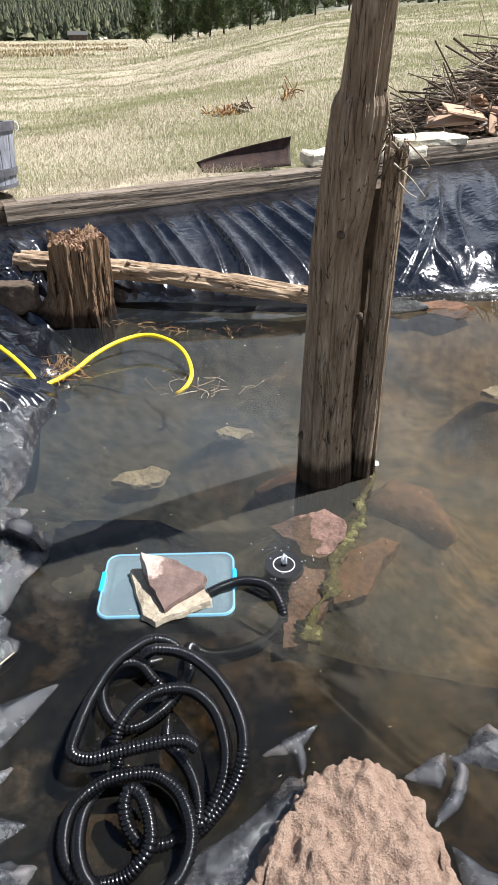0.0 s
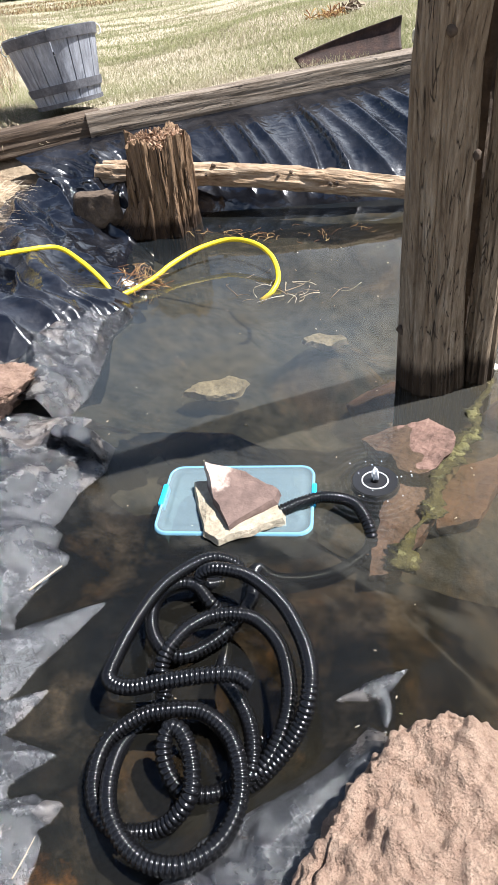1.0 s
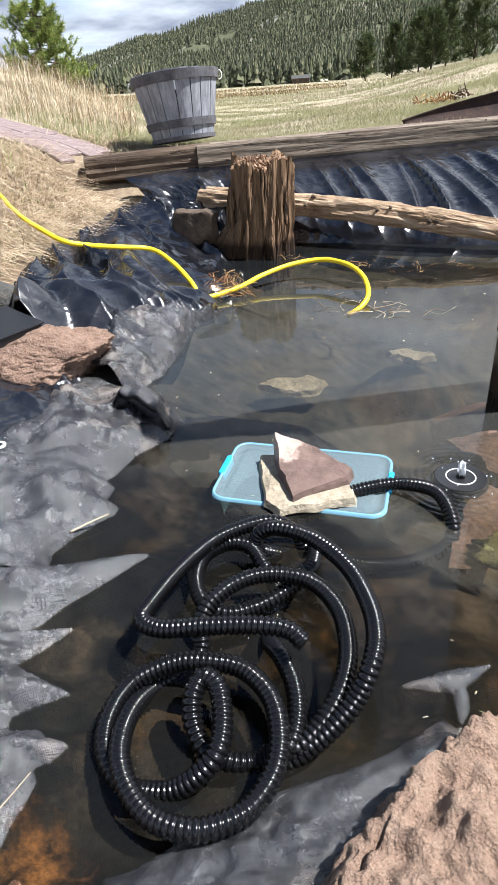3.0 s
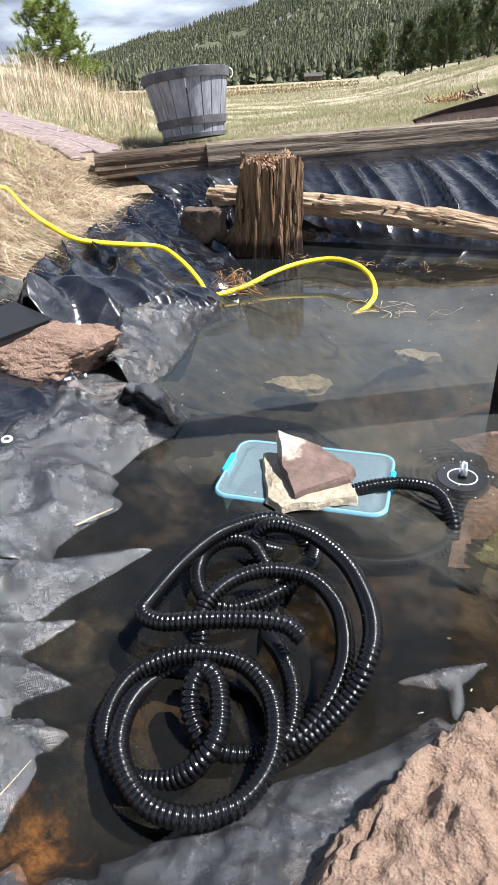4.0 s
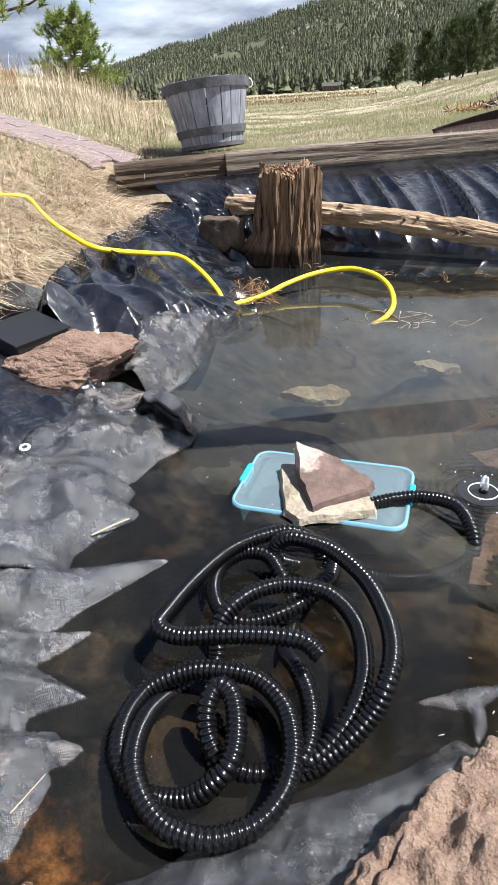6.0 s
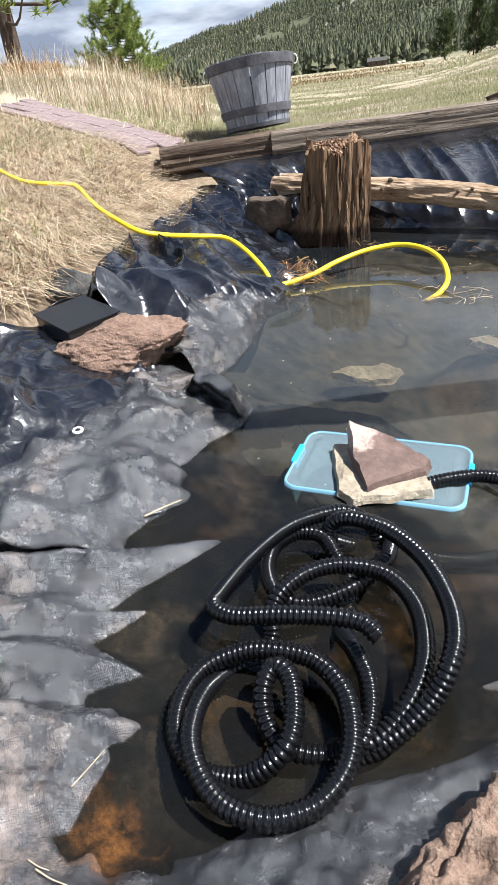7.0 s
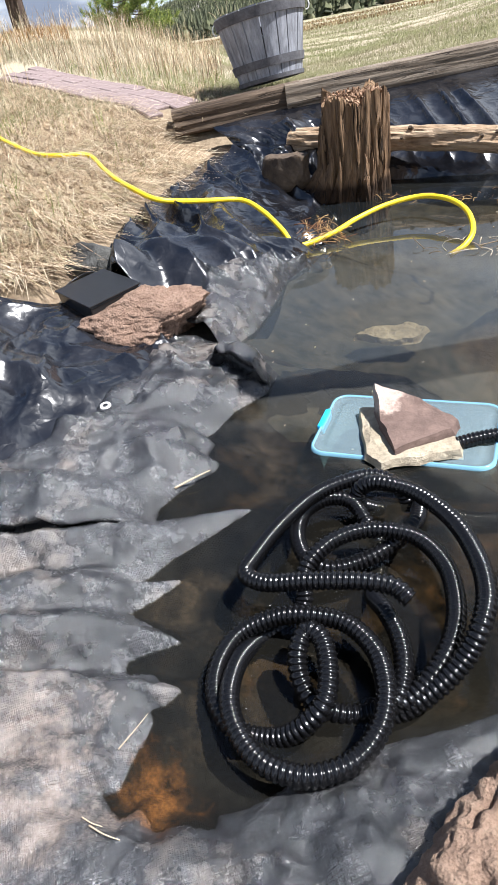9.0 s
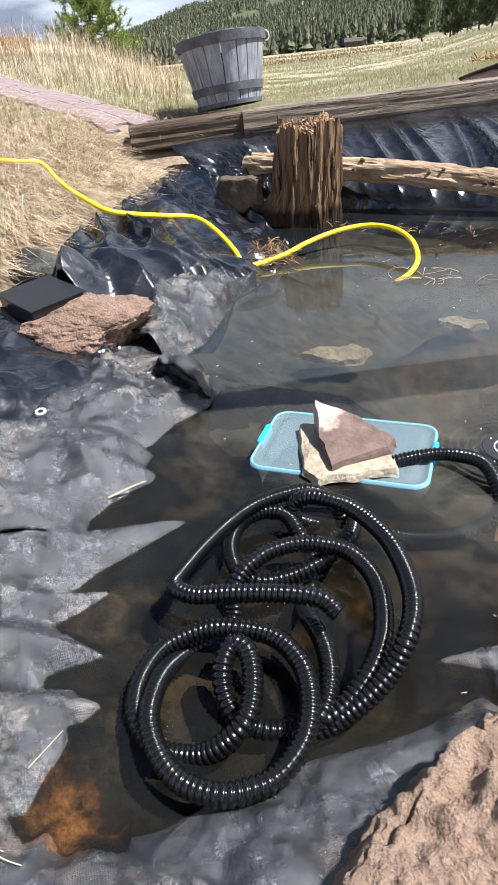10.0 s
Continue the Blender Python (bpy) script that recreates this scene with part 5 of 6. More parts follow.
# ---- barrel ----
def barrel(at, r0, r1, h, tilt):
    b = empty("barrel_planter", at, "weathered grey wooden half-barrel with dark bands", "barrel")
    b.matrix_basis = pose(*at, tilt[0], tilt[1], 0)
    n = 18
    r = np.random.RandomState(3)
    ang = np.cumsum(r.uniform(.75, 1.25, n)); ang = ang / ang[-1] * 2 * np.pi
    for k in range(n):
        a0, a1 = (ang[k - 1] if k else 0) + 0.012, ang[k] - 0.012
        A = np.linspace(a0, a1, 5)
        Z = np.linspace(0, h + r.uniform(-.004, .004), 7)
        rings = []
        for z in Z:
            t = z / h
            ro = r0 + (r1 - r0) * t
            rings.append(np.concatenate([np.stack([np.cos(A) * ro, np.sin(A) * ro, np.full(5, z)], 1), np.stack([np.cos(A[::-1]) * (ro - .016), np.sin(A[::-1]) * (ro - .016), np.full(5, z)], 1)]))
        V = np.vstack(rings); m_ = 10
        i, j = np.meshgrid(np.arange(6), np.arange(m_), indexing="ij")
        F = [tuple(map(int, f)) for f in np.stack([i * m_ + j, i * m_ + (j + 1) % m_, (i + 1) * m_ + (j + 1) % m_, (i + 1) * m_ + j], -1).reshape(-1, 4)]
        F += [tuple(range(m_))[::-1], tuple(6 * m_ + q for q in range(m_))]
        put("stave", mesh_of("stave", V, F, STAVE, False), b)
    for t0, t1 in ((0.85, 0.985), (0.19, 0.305), (0.0, 0.06)):
        A = np.linspace(0, 2 * np.pi, 72, endpoint=False)
        prof = [(t0, .004), (t0, .010), (t1, .010), (t1, .004), (t1, -.001), (t0, -.001)]
        V = np.array([[math.cos(a) * (r0 + (r1 - r0) * t + o), math.sin(a) * (r0 + (r1 - r0) * t + o), h * t] for a in A for t, o in prof])
        F = [tuple(int(x) for x in ((i * 6 + j), ((i + 1) % 72) * 6 + j, ((i + 1) % 72) * 6 + (j + 1) % 6, i * 6 + (j + 1) % 6)) for i in range(72) for j in range(6)]
        put("band", mesh_of("band", V, F, BAND, False), b, "dark wooden band")
    A = np.linspace(0, 2 * np.pi, 48, endpoint=False)
    V = np.array([[math.cos(a) * (r0 - .012), math.sin(a) * (r0 - .012), 0.02] for a in A])
    put("base_board", mesh_of("base_board", V, [tuple(range(48))], STAVE, False), b)
    A = np.linspace(0, 2 * np.pi, 48, endpoint=False)
    rr = r0 + (r1 - r0) * 0.72 - .018
    V = np.array([[math.cos(a) * rr, math.sin(a) * rr, h * 0.72] for a in A] + [[0, 0, h * 0.74]])
    put("soil", mesh_of("soil", V, [(k, (k + 1) % 48, 48) for k in range(48)], DARKROCK), b, "dark potting soil")
    for a in (0.49, 3.63):
        ca, sa = math.cos(a), math.sin(a)
        c = np.array([ca, sa, 0]) * (r1 + .006)
        q = np.array([c + np.array([ca * .018 * math.sin(t), sa * .018 * math.sin(t), h * 0.90 + .026 * math.cos(t)]) for t in np.linspace(-.3, 3.4, 14)])
        V, F = sweep(q, np.full(14, .004), 6)
        put("rope_handle", mesh_of("rope_handle", V, tri_safe(F), WHITE), b, "pale rope loop")
    for dx in (0.0, 0.05, -0.04):
        q = spline([(-0.29 + dx, 0.05 + dx, 0.30), (-0.31 + dx, 0.05, 0.42), (-0.33 + dx * 2, 0.05, 0.50 + dx * 0.6)], 0.02)
        V, F = sweep(q, np.linspace(.0018, .0008, len(q)), 4)
        put("dead_stem", mesh_of("dead_stem", V, tri_safe(F), STRAW), b, "dead dry stem")
    return b


barrel((-1.985, 4.50, 0.432), 0.192, 0.270, 0.372, (-3.0, -7.0))

# ---- storage bin in the water ----
box = empty("storage_bin", (-0.055, 1.815, 0), "clear bluish plastic storage bin floating lid-up in water", "bin", turn=11.5)
LX, LY = 0.375, 0.238


def rounded(sx, sy, r, n=6):
    pts = []
    for cx, cy, a0 in ((sx / 2 - r, sy / 2 - r, 0), (-sx / 2 + r, sy / 2 - r, 90), (-sx / 2 + r, -sy / 2 + r, 180), (sx / 2 - r, -sy / 2 + r, 270)):
        for k in range(n + 1):
            a = radians(a0 + 90 * k / n)
            pts.append((cx + r * math.cos(a), cy + r * math.sin(a)))
    return pts


def loft(levels, close_top=False, close_bottom=False):
    """Rings (outline, z) joined one to the next."""
    m_ = len(levels[0][0]); V = [(x, y, z) for o, z in levels for x, y in o]
    F = [(i * m_ + j, i * m_ + (j + 1) % m_, (i + 1) * m_ + (j + 1) % m_, (i + 1) * m_ + j) for i in range(len(levels) - 1) for j in range(m_)]
    if close_bottom:
        F.append(tuple(range(m_))[::-1])
    if close_top:
        F.append(tuple((len(levels) - 1) * m_ + j for j in range(m_)))
    return V, F


V, F = loft([(rounded(LX - .075, LY - .075, .03), -.135), (rounded(LX - .05, LY - .05, .035), -.128), (rounded(LX - .022, LY - .022, .035), -.012)], close_bottom=True)
put("tub", mesh_of("tub", V, F, BIN), box)
V, F = loft([(rounded(LX, LY, .034), -.016), (rounded(LX + .002, LY + .002, .035), -.004), (rounded(LX - .004, LY - .004, .034), .005), (rounded(LX - .014, LY - .014, .030), .006),
             (rounded(LX - .020, LY - .020, .028), .0025), (rounded(LX - .055, LY - .055, .02), .0025), (rounded(LX - .060, LY - .060, .018), .0045), (rounded(LX - .070, LY - .070, .016), .0045)], close_top=True)
lid = put("lid", mesh_of("lid", V, F, BIN), box)
V, F = loft([(rounded(LX + .001, LY + .001, .035), .0), (rounded(LX - .003, LY - .003, .034), .0065), (rounded(LX - .011, LY - .011, .031), .0072), (rounded(LX - .014, LY - .014, .030), .0045)])
BINRIM = m_bin("pale_cyan_plastic", (0.26, 0.56, 0.74), 0.42)
put("lid_rim", mesh_of("lid_rim", V, F, BINRIM), lid, "pale cyan rim")
for sx in (-1, 1):
    bm = box_bm(.013, .074, .026, .004)
    part("latch", bm, LATCH, box, "bright blue snap latch").matrix_basis = pose(sx * (LX / 2 - .002), .012, -.004, 0, sx * 8, 0)

def wedge(name, at, outline, h0, h1, mat, label, seed, turn=0, tilt=(0, 0), foot=1.04, cuts=5, group="", rough=0.0045):
    """A broken flat stone from an outline."""
    bm = bmesh.new()
    low = [bm.verts.new((x * foot, y * foot, 0)) for x, y in outline]
    top = [bm.verts.new((x * .97, y * .97, h)) for (x, y), h in zip(outline, h1)]
    bm.faces.new(low[::-1]); bm.faces.new(top)
    n = len(outline)
    for k in range(n):
        bm.faces.new((low[k], low[(k + 1) % n], top[(k + 1) % n], top[k]))
    bmesh.ops.triangulate(bm, faces=bm.faces[:])
    bmesh.ops.subdivide_edges(bm, edges=bm.edges[:], cuts=cuts, use_grid_fill=True)
    P = np.array([v.co[:] for v in bm.verts])
    N = np.stack([fbm(P[:, 0] * 28 + k * 7, P[:, 1] * 28, P[:, 2] * 28, seed + k, 4) for k in range(3)], 1) * rough
    for v, d in zip(bm.verts, N):
        v.co += Vector(d)
    me = bpy.data.meshes.new(name); bm.to_mesh(me); bm.free(); me.materials.append(mat)
    ob = put(name, me); ob.matrix_basis = pose(*at, tilt[0], tilt[1], turn)
    return tagged(ob, label, "stone", group)


wedge("stone_slab", (-0.05, 1.755, 0.005), [(-0.122, 0.078), (-0.082, 0.085), (0.118, 0.036), (0.130, 0.0), (0.004, -0.092), (-0.034, -0.078)], 0, [0.016, 0.026, 0.024, 0.018, 0.014, 0.014], SLAB,
      "flat tan sandstone slab weighing down the bin lid", 2)
wedge("broken_stone", (-0.05, 1.765, 0.022), [(-0.088, 0.080), (0.012, 0.088), (0.104, 0.062), (0.104, 0.028), (0.022, -0.070), (-0.040, -0.002)], 0, [0.066, 0.040, 0.024, 0.020, 0.016, 0.030], PINKROCK,
      "angular pink-brown broken stone on top of a slab", 4)

# ---- fountain ----
ft = empty("solar_fountain", (FOUNTAIN[0], FOUNTAIN[1], 0), "black floating solar fountain disc with bubbling nozzle", "fountain")
bm = bmesh.new()
bmesh.ops.create_cone(bm, cap_ends=True, segments=48, radius1=0.060, radius2=0.056, depth=0.016)
bmesh.ops.bevel(bm, geom=[e for e in bm.edges if e.calc_length() < 0.02], offset=0.002, segments=2, affect="EDGES")
part("disc", bm, BLACKBOX, ft).matrix_basis = pose(0, 0, -0.0070)
q = np.array([[0.031 * math.cos(a), 0.031 * math.sin(a), 0.0018] for a in np.linspace(0, 2 * np.pi, 60)])
V, F = sweep(q, np.full(60, 0.0013), 6, caps=False)
put("ring", mesh_of("ring", V, F, WHITE), ft, "thin white ring")
V, F = sweep(np.array([[0, 0, 0.003], [0, 0, .010], [0, 0, .016]]), np.array([.010, .006, .005]), 12)
put("nozzle", mesh_of("nozzle", V, tri_safe(F), BLACKBOX), ft)
WJET, nt, p = mat_new("bubbling_water")
finish(nt, p, (0.9, 0.93, 0.95), 0.05, None, 0.5)
p.inputs["Alpha"].default_value = 0.45
put("water_jet", rock_mesh("water_jet", (.008, .008, .018), 6, WJET, 0, .35, .12, 3), ft, "small bubbling water jet", pose(0, 0, .022))
r = np.random.RandomState(77)
for k in range(14):
    a, d = r.uniform(0, 6.28), r.uniform(.03, .11)
    put("droplet", rock_mesh("droplet", (.002, .002, .002), 60 + k, WJET, 0, .1, 0, 1), ft, "", pose(d * math.cos(a), d * math.sin(a), .004 + (.002 if d < .06 else -.003)))

# ---- stones at and under the surface ----
SUB = "stones lying in the pond"
def sunk(name, outline, top, depth, mat, label, seed, foot=0.9, rise=()):
    """A flat stone in the pond: its outline on the surface, its foot on the floor."""
    cx, cy = (sum(p[k] for p in outline) / len(outline) for k in (0, 1))
    hs = [depth + top + (rise[k] if rise else 0.006 * math.sin(k * 2.3)) for k in range(len(outline))]
    return wedge(name, (cx, cy, -depth), [(x - cx, y - cy) for x, y in outline], 0, hs, mat, label, seed, foot=foot, cuts=7, group=SUB, rough=0.006)


sunk("flat_stone", [(0.193, 2.117), (0.228, 2.087), (0.285, 2.053), (0.307, 2.006), (0.371, 1.99), (0.43, 2.063), (0.433, 2.162), (0.358, 2.209), (0.256, 2.163)], -0.002, 0.075, REDROCK, "flat red-brown stone just breaking the surface", 101, 0.8, [-.012, -.010, -.004, -.002, .004, .012, .016, .012, -.002])
sunk("flat_stone", [(0.298, 1.971), (0.284, 1.882), (0.279, 1.78), (0.286, 1.665), (0.353, 1.691), (0.359, 1.756), (0.395, 1.831), (0.418, 1.924), (0.388, 1.972)], -0.020, 0.07, REDROCK, "wet red-brown stone under rippling water", 102, 0.85)
sunk("sunken_stone", [(0.452, 2.093), (0.40, 1.951), (0.415, 1.864), (0.508, 1.911), (0.554, 2.061), (0.613, 2.159), (0.544, 2.166)], -0.050, 0.10, ORANGE, "rust-red flat stone lying under shallow water", 103)
sunk("pale_stone", [(-0.42, 2.300), (-0.33, 2.285), (-0.235, 2.325), (-0.215, 2.40), (-0.29, 2.425), (-0.335, 2.385), (-0.405, 2.345)], -0.070, 0.05, SLAB, "pale tan stone showing through murky water", 208)
sunk("pale_stone", [(-0.117, 2.694), (-0.094, 2.659), (-0.021, 2.651), (0.054, 2.698), (0.027, 2.738), (-0.07, 2.743)], -0.070, 0.05, SLAB, "pale tan stone showing through murky water", 209)
sunk("pale_stone", [(0.99, 3.20), (1.05, 3.165), (1.13, 3.20), (1.14, 3.26), (1.06, 3.28)], -0.070, 0.05, SLAB, "pale tan stone showing through murky water", 210)
stone("sunken_stone", (0.66, 2.44, -0.15), (0.20, 0.12, 0.14), 105, ORANGE, "rust-red flat stone lying under shallow water", -20, group=SUB, flat=0.7)
stone("sunken_stone", (0.25, 2.55, -0.18), (0.16, 0.09, 0.12), 111, ORANGE, "rust-red flat stone lying under shallow water", 15, group=SUB, flat=0.7)
stone("sunken_stone", (0.95, 4.10, -0.02), (0.22, 0.09, 0.05), 112, ORANGE, "rust-brown stones at the foot of the back liner", 20, group=SUB)
stone("sunken_stone", (0.62, 4.02, 0.015), (0.20, 0.07, 0.05), 113, GREYROCK, "dark wet stone at the foot of the back liner", 10, group=SUB)
# algae strip along the sunken edge
q = spline([(0.348, 1.69, -0.012), (0.361, 1.797, -0.014), (0.398, 1.88, -0.012), (0.405, 2.007, -0.006), (0.445, 2.109, -0.004), (0.484, 2.209, -0.004), (0.467, 2.265, 0), (0.511, 2.399, 0.002), (0.505, 2.47, 0.010)], 0.006)
V, F = sweep(q, 0.015 + 0.012 * vn(np.arange(len(q)) * 0.12, 0, 0, 3), 16, lambda th, i: 1 + 0.9 * vn(np.cos(th) * 3, np.sin(th) * 3, i * 0.7, 6))
V[:, 2] = V[:, 2] * 0.30 - 0.004
tagged(put("algae", mesh_of("algae", V, tri_safe(F), ALGAE)), "slimy yellow-green algae along a sunken stone edge", "algae")
stone("pebble", (0.512, 2.465, 0.022), (0.022, 0.016, 0.018), 114, PALE, "small white pebble at the foot of the post", 20)

# ---- near rock ----
# a mound of crumbly conglomerate: steep sides, flattish top
th_, lv_ = np.linspace(0, 2 * np.pi, 420, endpoint=False), np.linspace(0, 1, 150)
LV, TH = np.meshgrid(lv_, th_, indexing="ij")
rf = np.interp(LV, [0, .25, .42, .52, .60, .72, .86, 1.0], [1.0, 1.03, 1.01, .97, .90, .66, .36, 0.0])
zf_ = np.interp(LV, [0, .25, .42, .52, .60, .72, .86, 1.0], [-.10, .0, .075, .105, .122, .138, .148, .152])
lump = 1 + 0.06 * vn(np.cos(TH) * 1.6, np.sin(TH) * 1.6, LV * 1.5, 301) + 0.04 * vn(np.cos(TH) * 5, np.sin(TH) * 5, LV * 5, 302)
BX, BY, BZ = 0.186 * np.cos(TH) * rf * lump, 0.336 * np.sin(TH) * rf * lump * (1 + 0.06 * np.sin(TH)), zf_ + 0.012 * vn(np.cos(TH) * rf * 2, np.sin(TH) * rf * 4, 0, 303)
cl = vn(BX * 42, BY * 42, BZ * 42, 304)
crumb = 0.008 * vn(BX * 14, BY * 14, BZ * 14, 308) + 0.006 * np.clip(cl * 2.5, -1, 1) - 0.010 * np.clip(np.abs(vn(BX * 30, BY * 30, BZ * 30, 305)) - 0.5, 0, 1) * 3 + 0.0046 * vn(BX * 88, BY * 88, BZ * 88, 306) + 0.0026 * vn(BX * 170, BY * 170, BZ * 170, 307)
out_ = np.stack([np.cos(TH) * (rf > .9) * .9 + np.cos(TH) * .15, np.sin(TH) * (rf > .9) * .9 + np.sin(TH) * .15, np.where(rf > .95, .35, 1.0)], -1)
BV = (np.stack([BX, BY, BZ], -1) + out_ * crumb[..., None]).reshape(-1, 3)
i, j = np.meshgrid(np.arange(149), np.arange(420), indexing="ij")
BF = np.stack([i * 420 + j, i * 420 + (j + 1) % 420, (i + 1) * 420 + (j + 1) % 420, (i + 1) * 420 + j], -1).reshape(-1, 4)
ob = put("boulder", mesh_of("boulder", BV, BF, TANROCK)); ob.matrix_basis = pose(0.475, 0.984, 0.0, 0, 0, -3)
tagged(ob, "rough tan conglomerate boulder at the water's edge", "stone")
stone("boulder", (-0.955, 1.955, 0.100), (0.270, 0.150, 0.120), 133, BROWNROCK, "reddish tan rock pinning the tarp down", 12, cuts=8, rough=0.17, fine=0.050, sub=6)
stone("dark_stone", (-1.31, 2.16, 0.185), (0.10, 0.075, 0.075), 134, GREYROCK, "smooth dark grey stone on the liner's edge", 20, cuts=4, rough=0.06)

# ---- black box ----
bx = empty("junction_box", (-1.075, 1.955, 0.112), "black plastic control box with a cable, on the bank", "box", turn=-18)
part("case", box_bm(.235, .165, .075, .004), BLACKBOX, bx).matrix_basis = pose(0, 0, .0375, 4, 0, 0)
part("cover", box_bm(.245, .175, .006, .002), BLACKBOX, bx).matrix_basis = pose(0, -.002, .079, 4, 0, 0)
q = spline([(-.115, -.05, .05), (-.16, -.045, .055), (-.20, .0, .06), (-.19, .05, .07), (-.13, .07, .075), (-.09, .06, .05)], .008)
V, F = sweep(q, np.full(len(q), .0035), 8)
put("cable", mesh_of("cable", V, tri_safe(F), BLACKBOX), bx, "thin black cable loop")
V, F = sweep(np.array([[-.117, -.05, .045], [-.127, -.052, .046], [-.137, -.054, .047]]), np.array([.010, .010, .007]), 10)
put("plug", mesh_of("plug", V, tri_safe(F), SILVER), bx, "grey screw plug")

# ---- corrugated hose ----
HA = [(0.060, 1.783, 0.012), (0.105, 1.820, 0.016), (0.158, 1.845, 0.02), (0.231, 1.825, 0.03), (0.275, 1.774, 0), (0.269, 1.750, -0.04), (0.221, 1.696, -0.05), (0.155, 1.656, -0.05), (0.094, 1.631, -0.035), (0.056, 1.617, 0), (0.079, 1.523, 0.03), (0.061, 1.450, 0.03), (0.025, 1.404, 0.02), (-0.016, 1.372, 0.02), (-0.062, 1.383, 0.02), (-0.097, 1.421, 0.025), (-0.109, 1.473, 0.03), (-0.084, 1.514, 0.035), (-0.042, 1.523, 0.035), (-0.005, 1.502, 0.02), (0.020, 1.492, -0.01), (0.046, 1.441, -0.02), (0.067, 1.371, 0)]
HB = [(0.109, 1.325, 0.03), (0.145, 1.288, 0.035), (0.168, 1.248, 0.03), (0.175, 1.205, 0.02), (0.148, 1.185, 0), (0.113, 1.164, 0), (0.075, 1.158, 0.01), (0.047, 1.174, 0.03), (0.034, 1.200, 0.05), (0.037, 1.225, 0.06), (0.062, 1.220, 0.06), (0.088, 1.186, 0.05), (0.101, 1.147, 0.04), (0.086, 1.118, 0.02), (0.059, 1.098, 0), (0.022, 1.086, -0.01), (-0.012, 1.080, 0), (-0.051, 1.103, 0.01), (-0.074, 1.148, 0.015), (-0.073, 1.199, 0.02), (-0.033, 1.239, 0.035)]
HC = [(0.014, 1.258, 0.045), (0.072, 1.270, 0.045), (0.127, 1.247, 0.045), (0.162, 1.203, 0.045), (0.177, 1.156, 0.04), (0.170, 1.108, 0.035), (0.147, 1.074, 0.035), (0.115, 1.052, 0.035), (0.067, 1.047, 0.03), (0.020, 1.064, 0.03), (-0.019, 1.098, 0.03), (-0.045, 1.152, 0.02), (-0.054, 1.208, 0), (-0.034, 1.262, -0.01), (-0.022, 1.304, 0), (-0.034, 1.331, 0.03), (-0.030, 1.364, 0.05), (-0.006, 1.411, 0.06), (0.037, 1.449, 0.06)]
HD = [(0.104, 1.459, 0.06), (0.165, 1.420, 0.06), (0.203, 1.353, 0.06), (0.214, 1.294, 0.05), (0.203, 1.240, 0.03), (0.177, 1.204, 0.01), (0.130, 1.196, -0.02)]
HE = [(0.138, 1.178, -0.02), (0.178, 1.199, 0), (0.216, 1.237, 0.03), (0.240, 1.278, 0.06), (0.248, 1.314, 0.09), (0.239, 1.363, 0.1), (0.208, 1.420, 0.1), (0.153, 1.483, 0.095), (0.076, 1.533, 0.085), (0.008, 1.541, 0.08), (-0.028, 1.537, 0.06), (-0.034, 1.539, 0.02), (-0.013, 1.579, -0.02)]
HF = [(0.037, 1.599, -0.02), (0.019, 1.603, 0.02), (-0.015, 1.590, 0.05), (-0.050, 1.566, 0.055), (-0.097, 1.499, 0.055), (-0.115, 1.409, 0.055), (-0.116, 1.324, 0.055), (-0.105, 1.278, 0.06), (-0.061, 1.267, 0.07), (0.003, 1.286, 0.085), (0.075, 1.310, 0.095), (0.122, 1.322, 0.095), (0.151, 1.317, 0.085)]
RIB = np.array([0.86, 0.90, 1.0, 1.035, 1.045, 1.035, 1.0, 0.90])
hose = empty("corrugated_hose", (0.08, 1.3, 0), "coiled glossy black corrugated pond hose", "hose")
for line in (HA + HB + HC + HD, HE, HF):
    q = spline([(x - 0.08, y - 1.3, z) for x, y, z in line], PITCHES / len(RIB))
    V, F = sweep(q, 0.0140 * RIB[np.arange(len(q)) % len(RIB)], 18)
    put("hose_length", mesh_of("hose_length", V, tri_safe(F), HOSE), hose)

# ---- yellow hose ----
Y1 = [(x, y, lz(x, y) + 0.035) for x, y in ((-7.2, 5.4), (-5.6, 4.45), (-4.287, 3.772), (-3.62, 3.48), (-2.81, 3.03), (-2.55, 2.91))]
Y1 += [(-2.244, 2.805, 0.413), (-2.098, 2.83, 0.398), (-2.044, 2.930, 0.372), (-1.874, 2.842, 0.330), (-1.70, 2.735, 0.310), (-1.542, 2.654, 0.294), (-1.392, 2.622, 0.258), (-1.330, 2.705, 0.226),
       (-1.305, 2.84, 0.190), (-1.225, 2.955, 0.158), (-1.076, 2.886, 0.130), (-0.960, 2.83, 0.075)]
Y2 = [(-0.905, 2.802, 0.032), (-0.868, 2.845, 0.022), (-0.80, 2.955, 0.035), (-0.763, 3.068, 0.05), (-0.685, 3.187, 0.07), (-0.574, 3.265, 0.08), (-0.448, 3.229, 0.08), (-0.349, 3.147, 0.06), (-0.286, 3.020, 0.03), (-0.293, 2.940, 0), (-0.335, 2.893, -0.022)]
q = spline(Y1 + Y2, 0.015)
V, F = sweep(q, np.full(len(q), 0.0100), 14)
tagged(put("garden_hose", mesh_of("garden_hose", V, tri_safe(F), YELLOW)), "yellow garden hose running over grass into the pond", "hose")


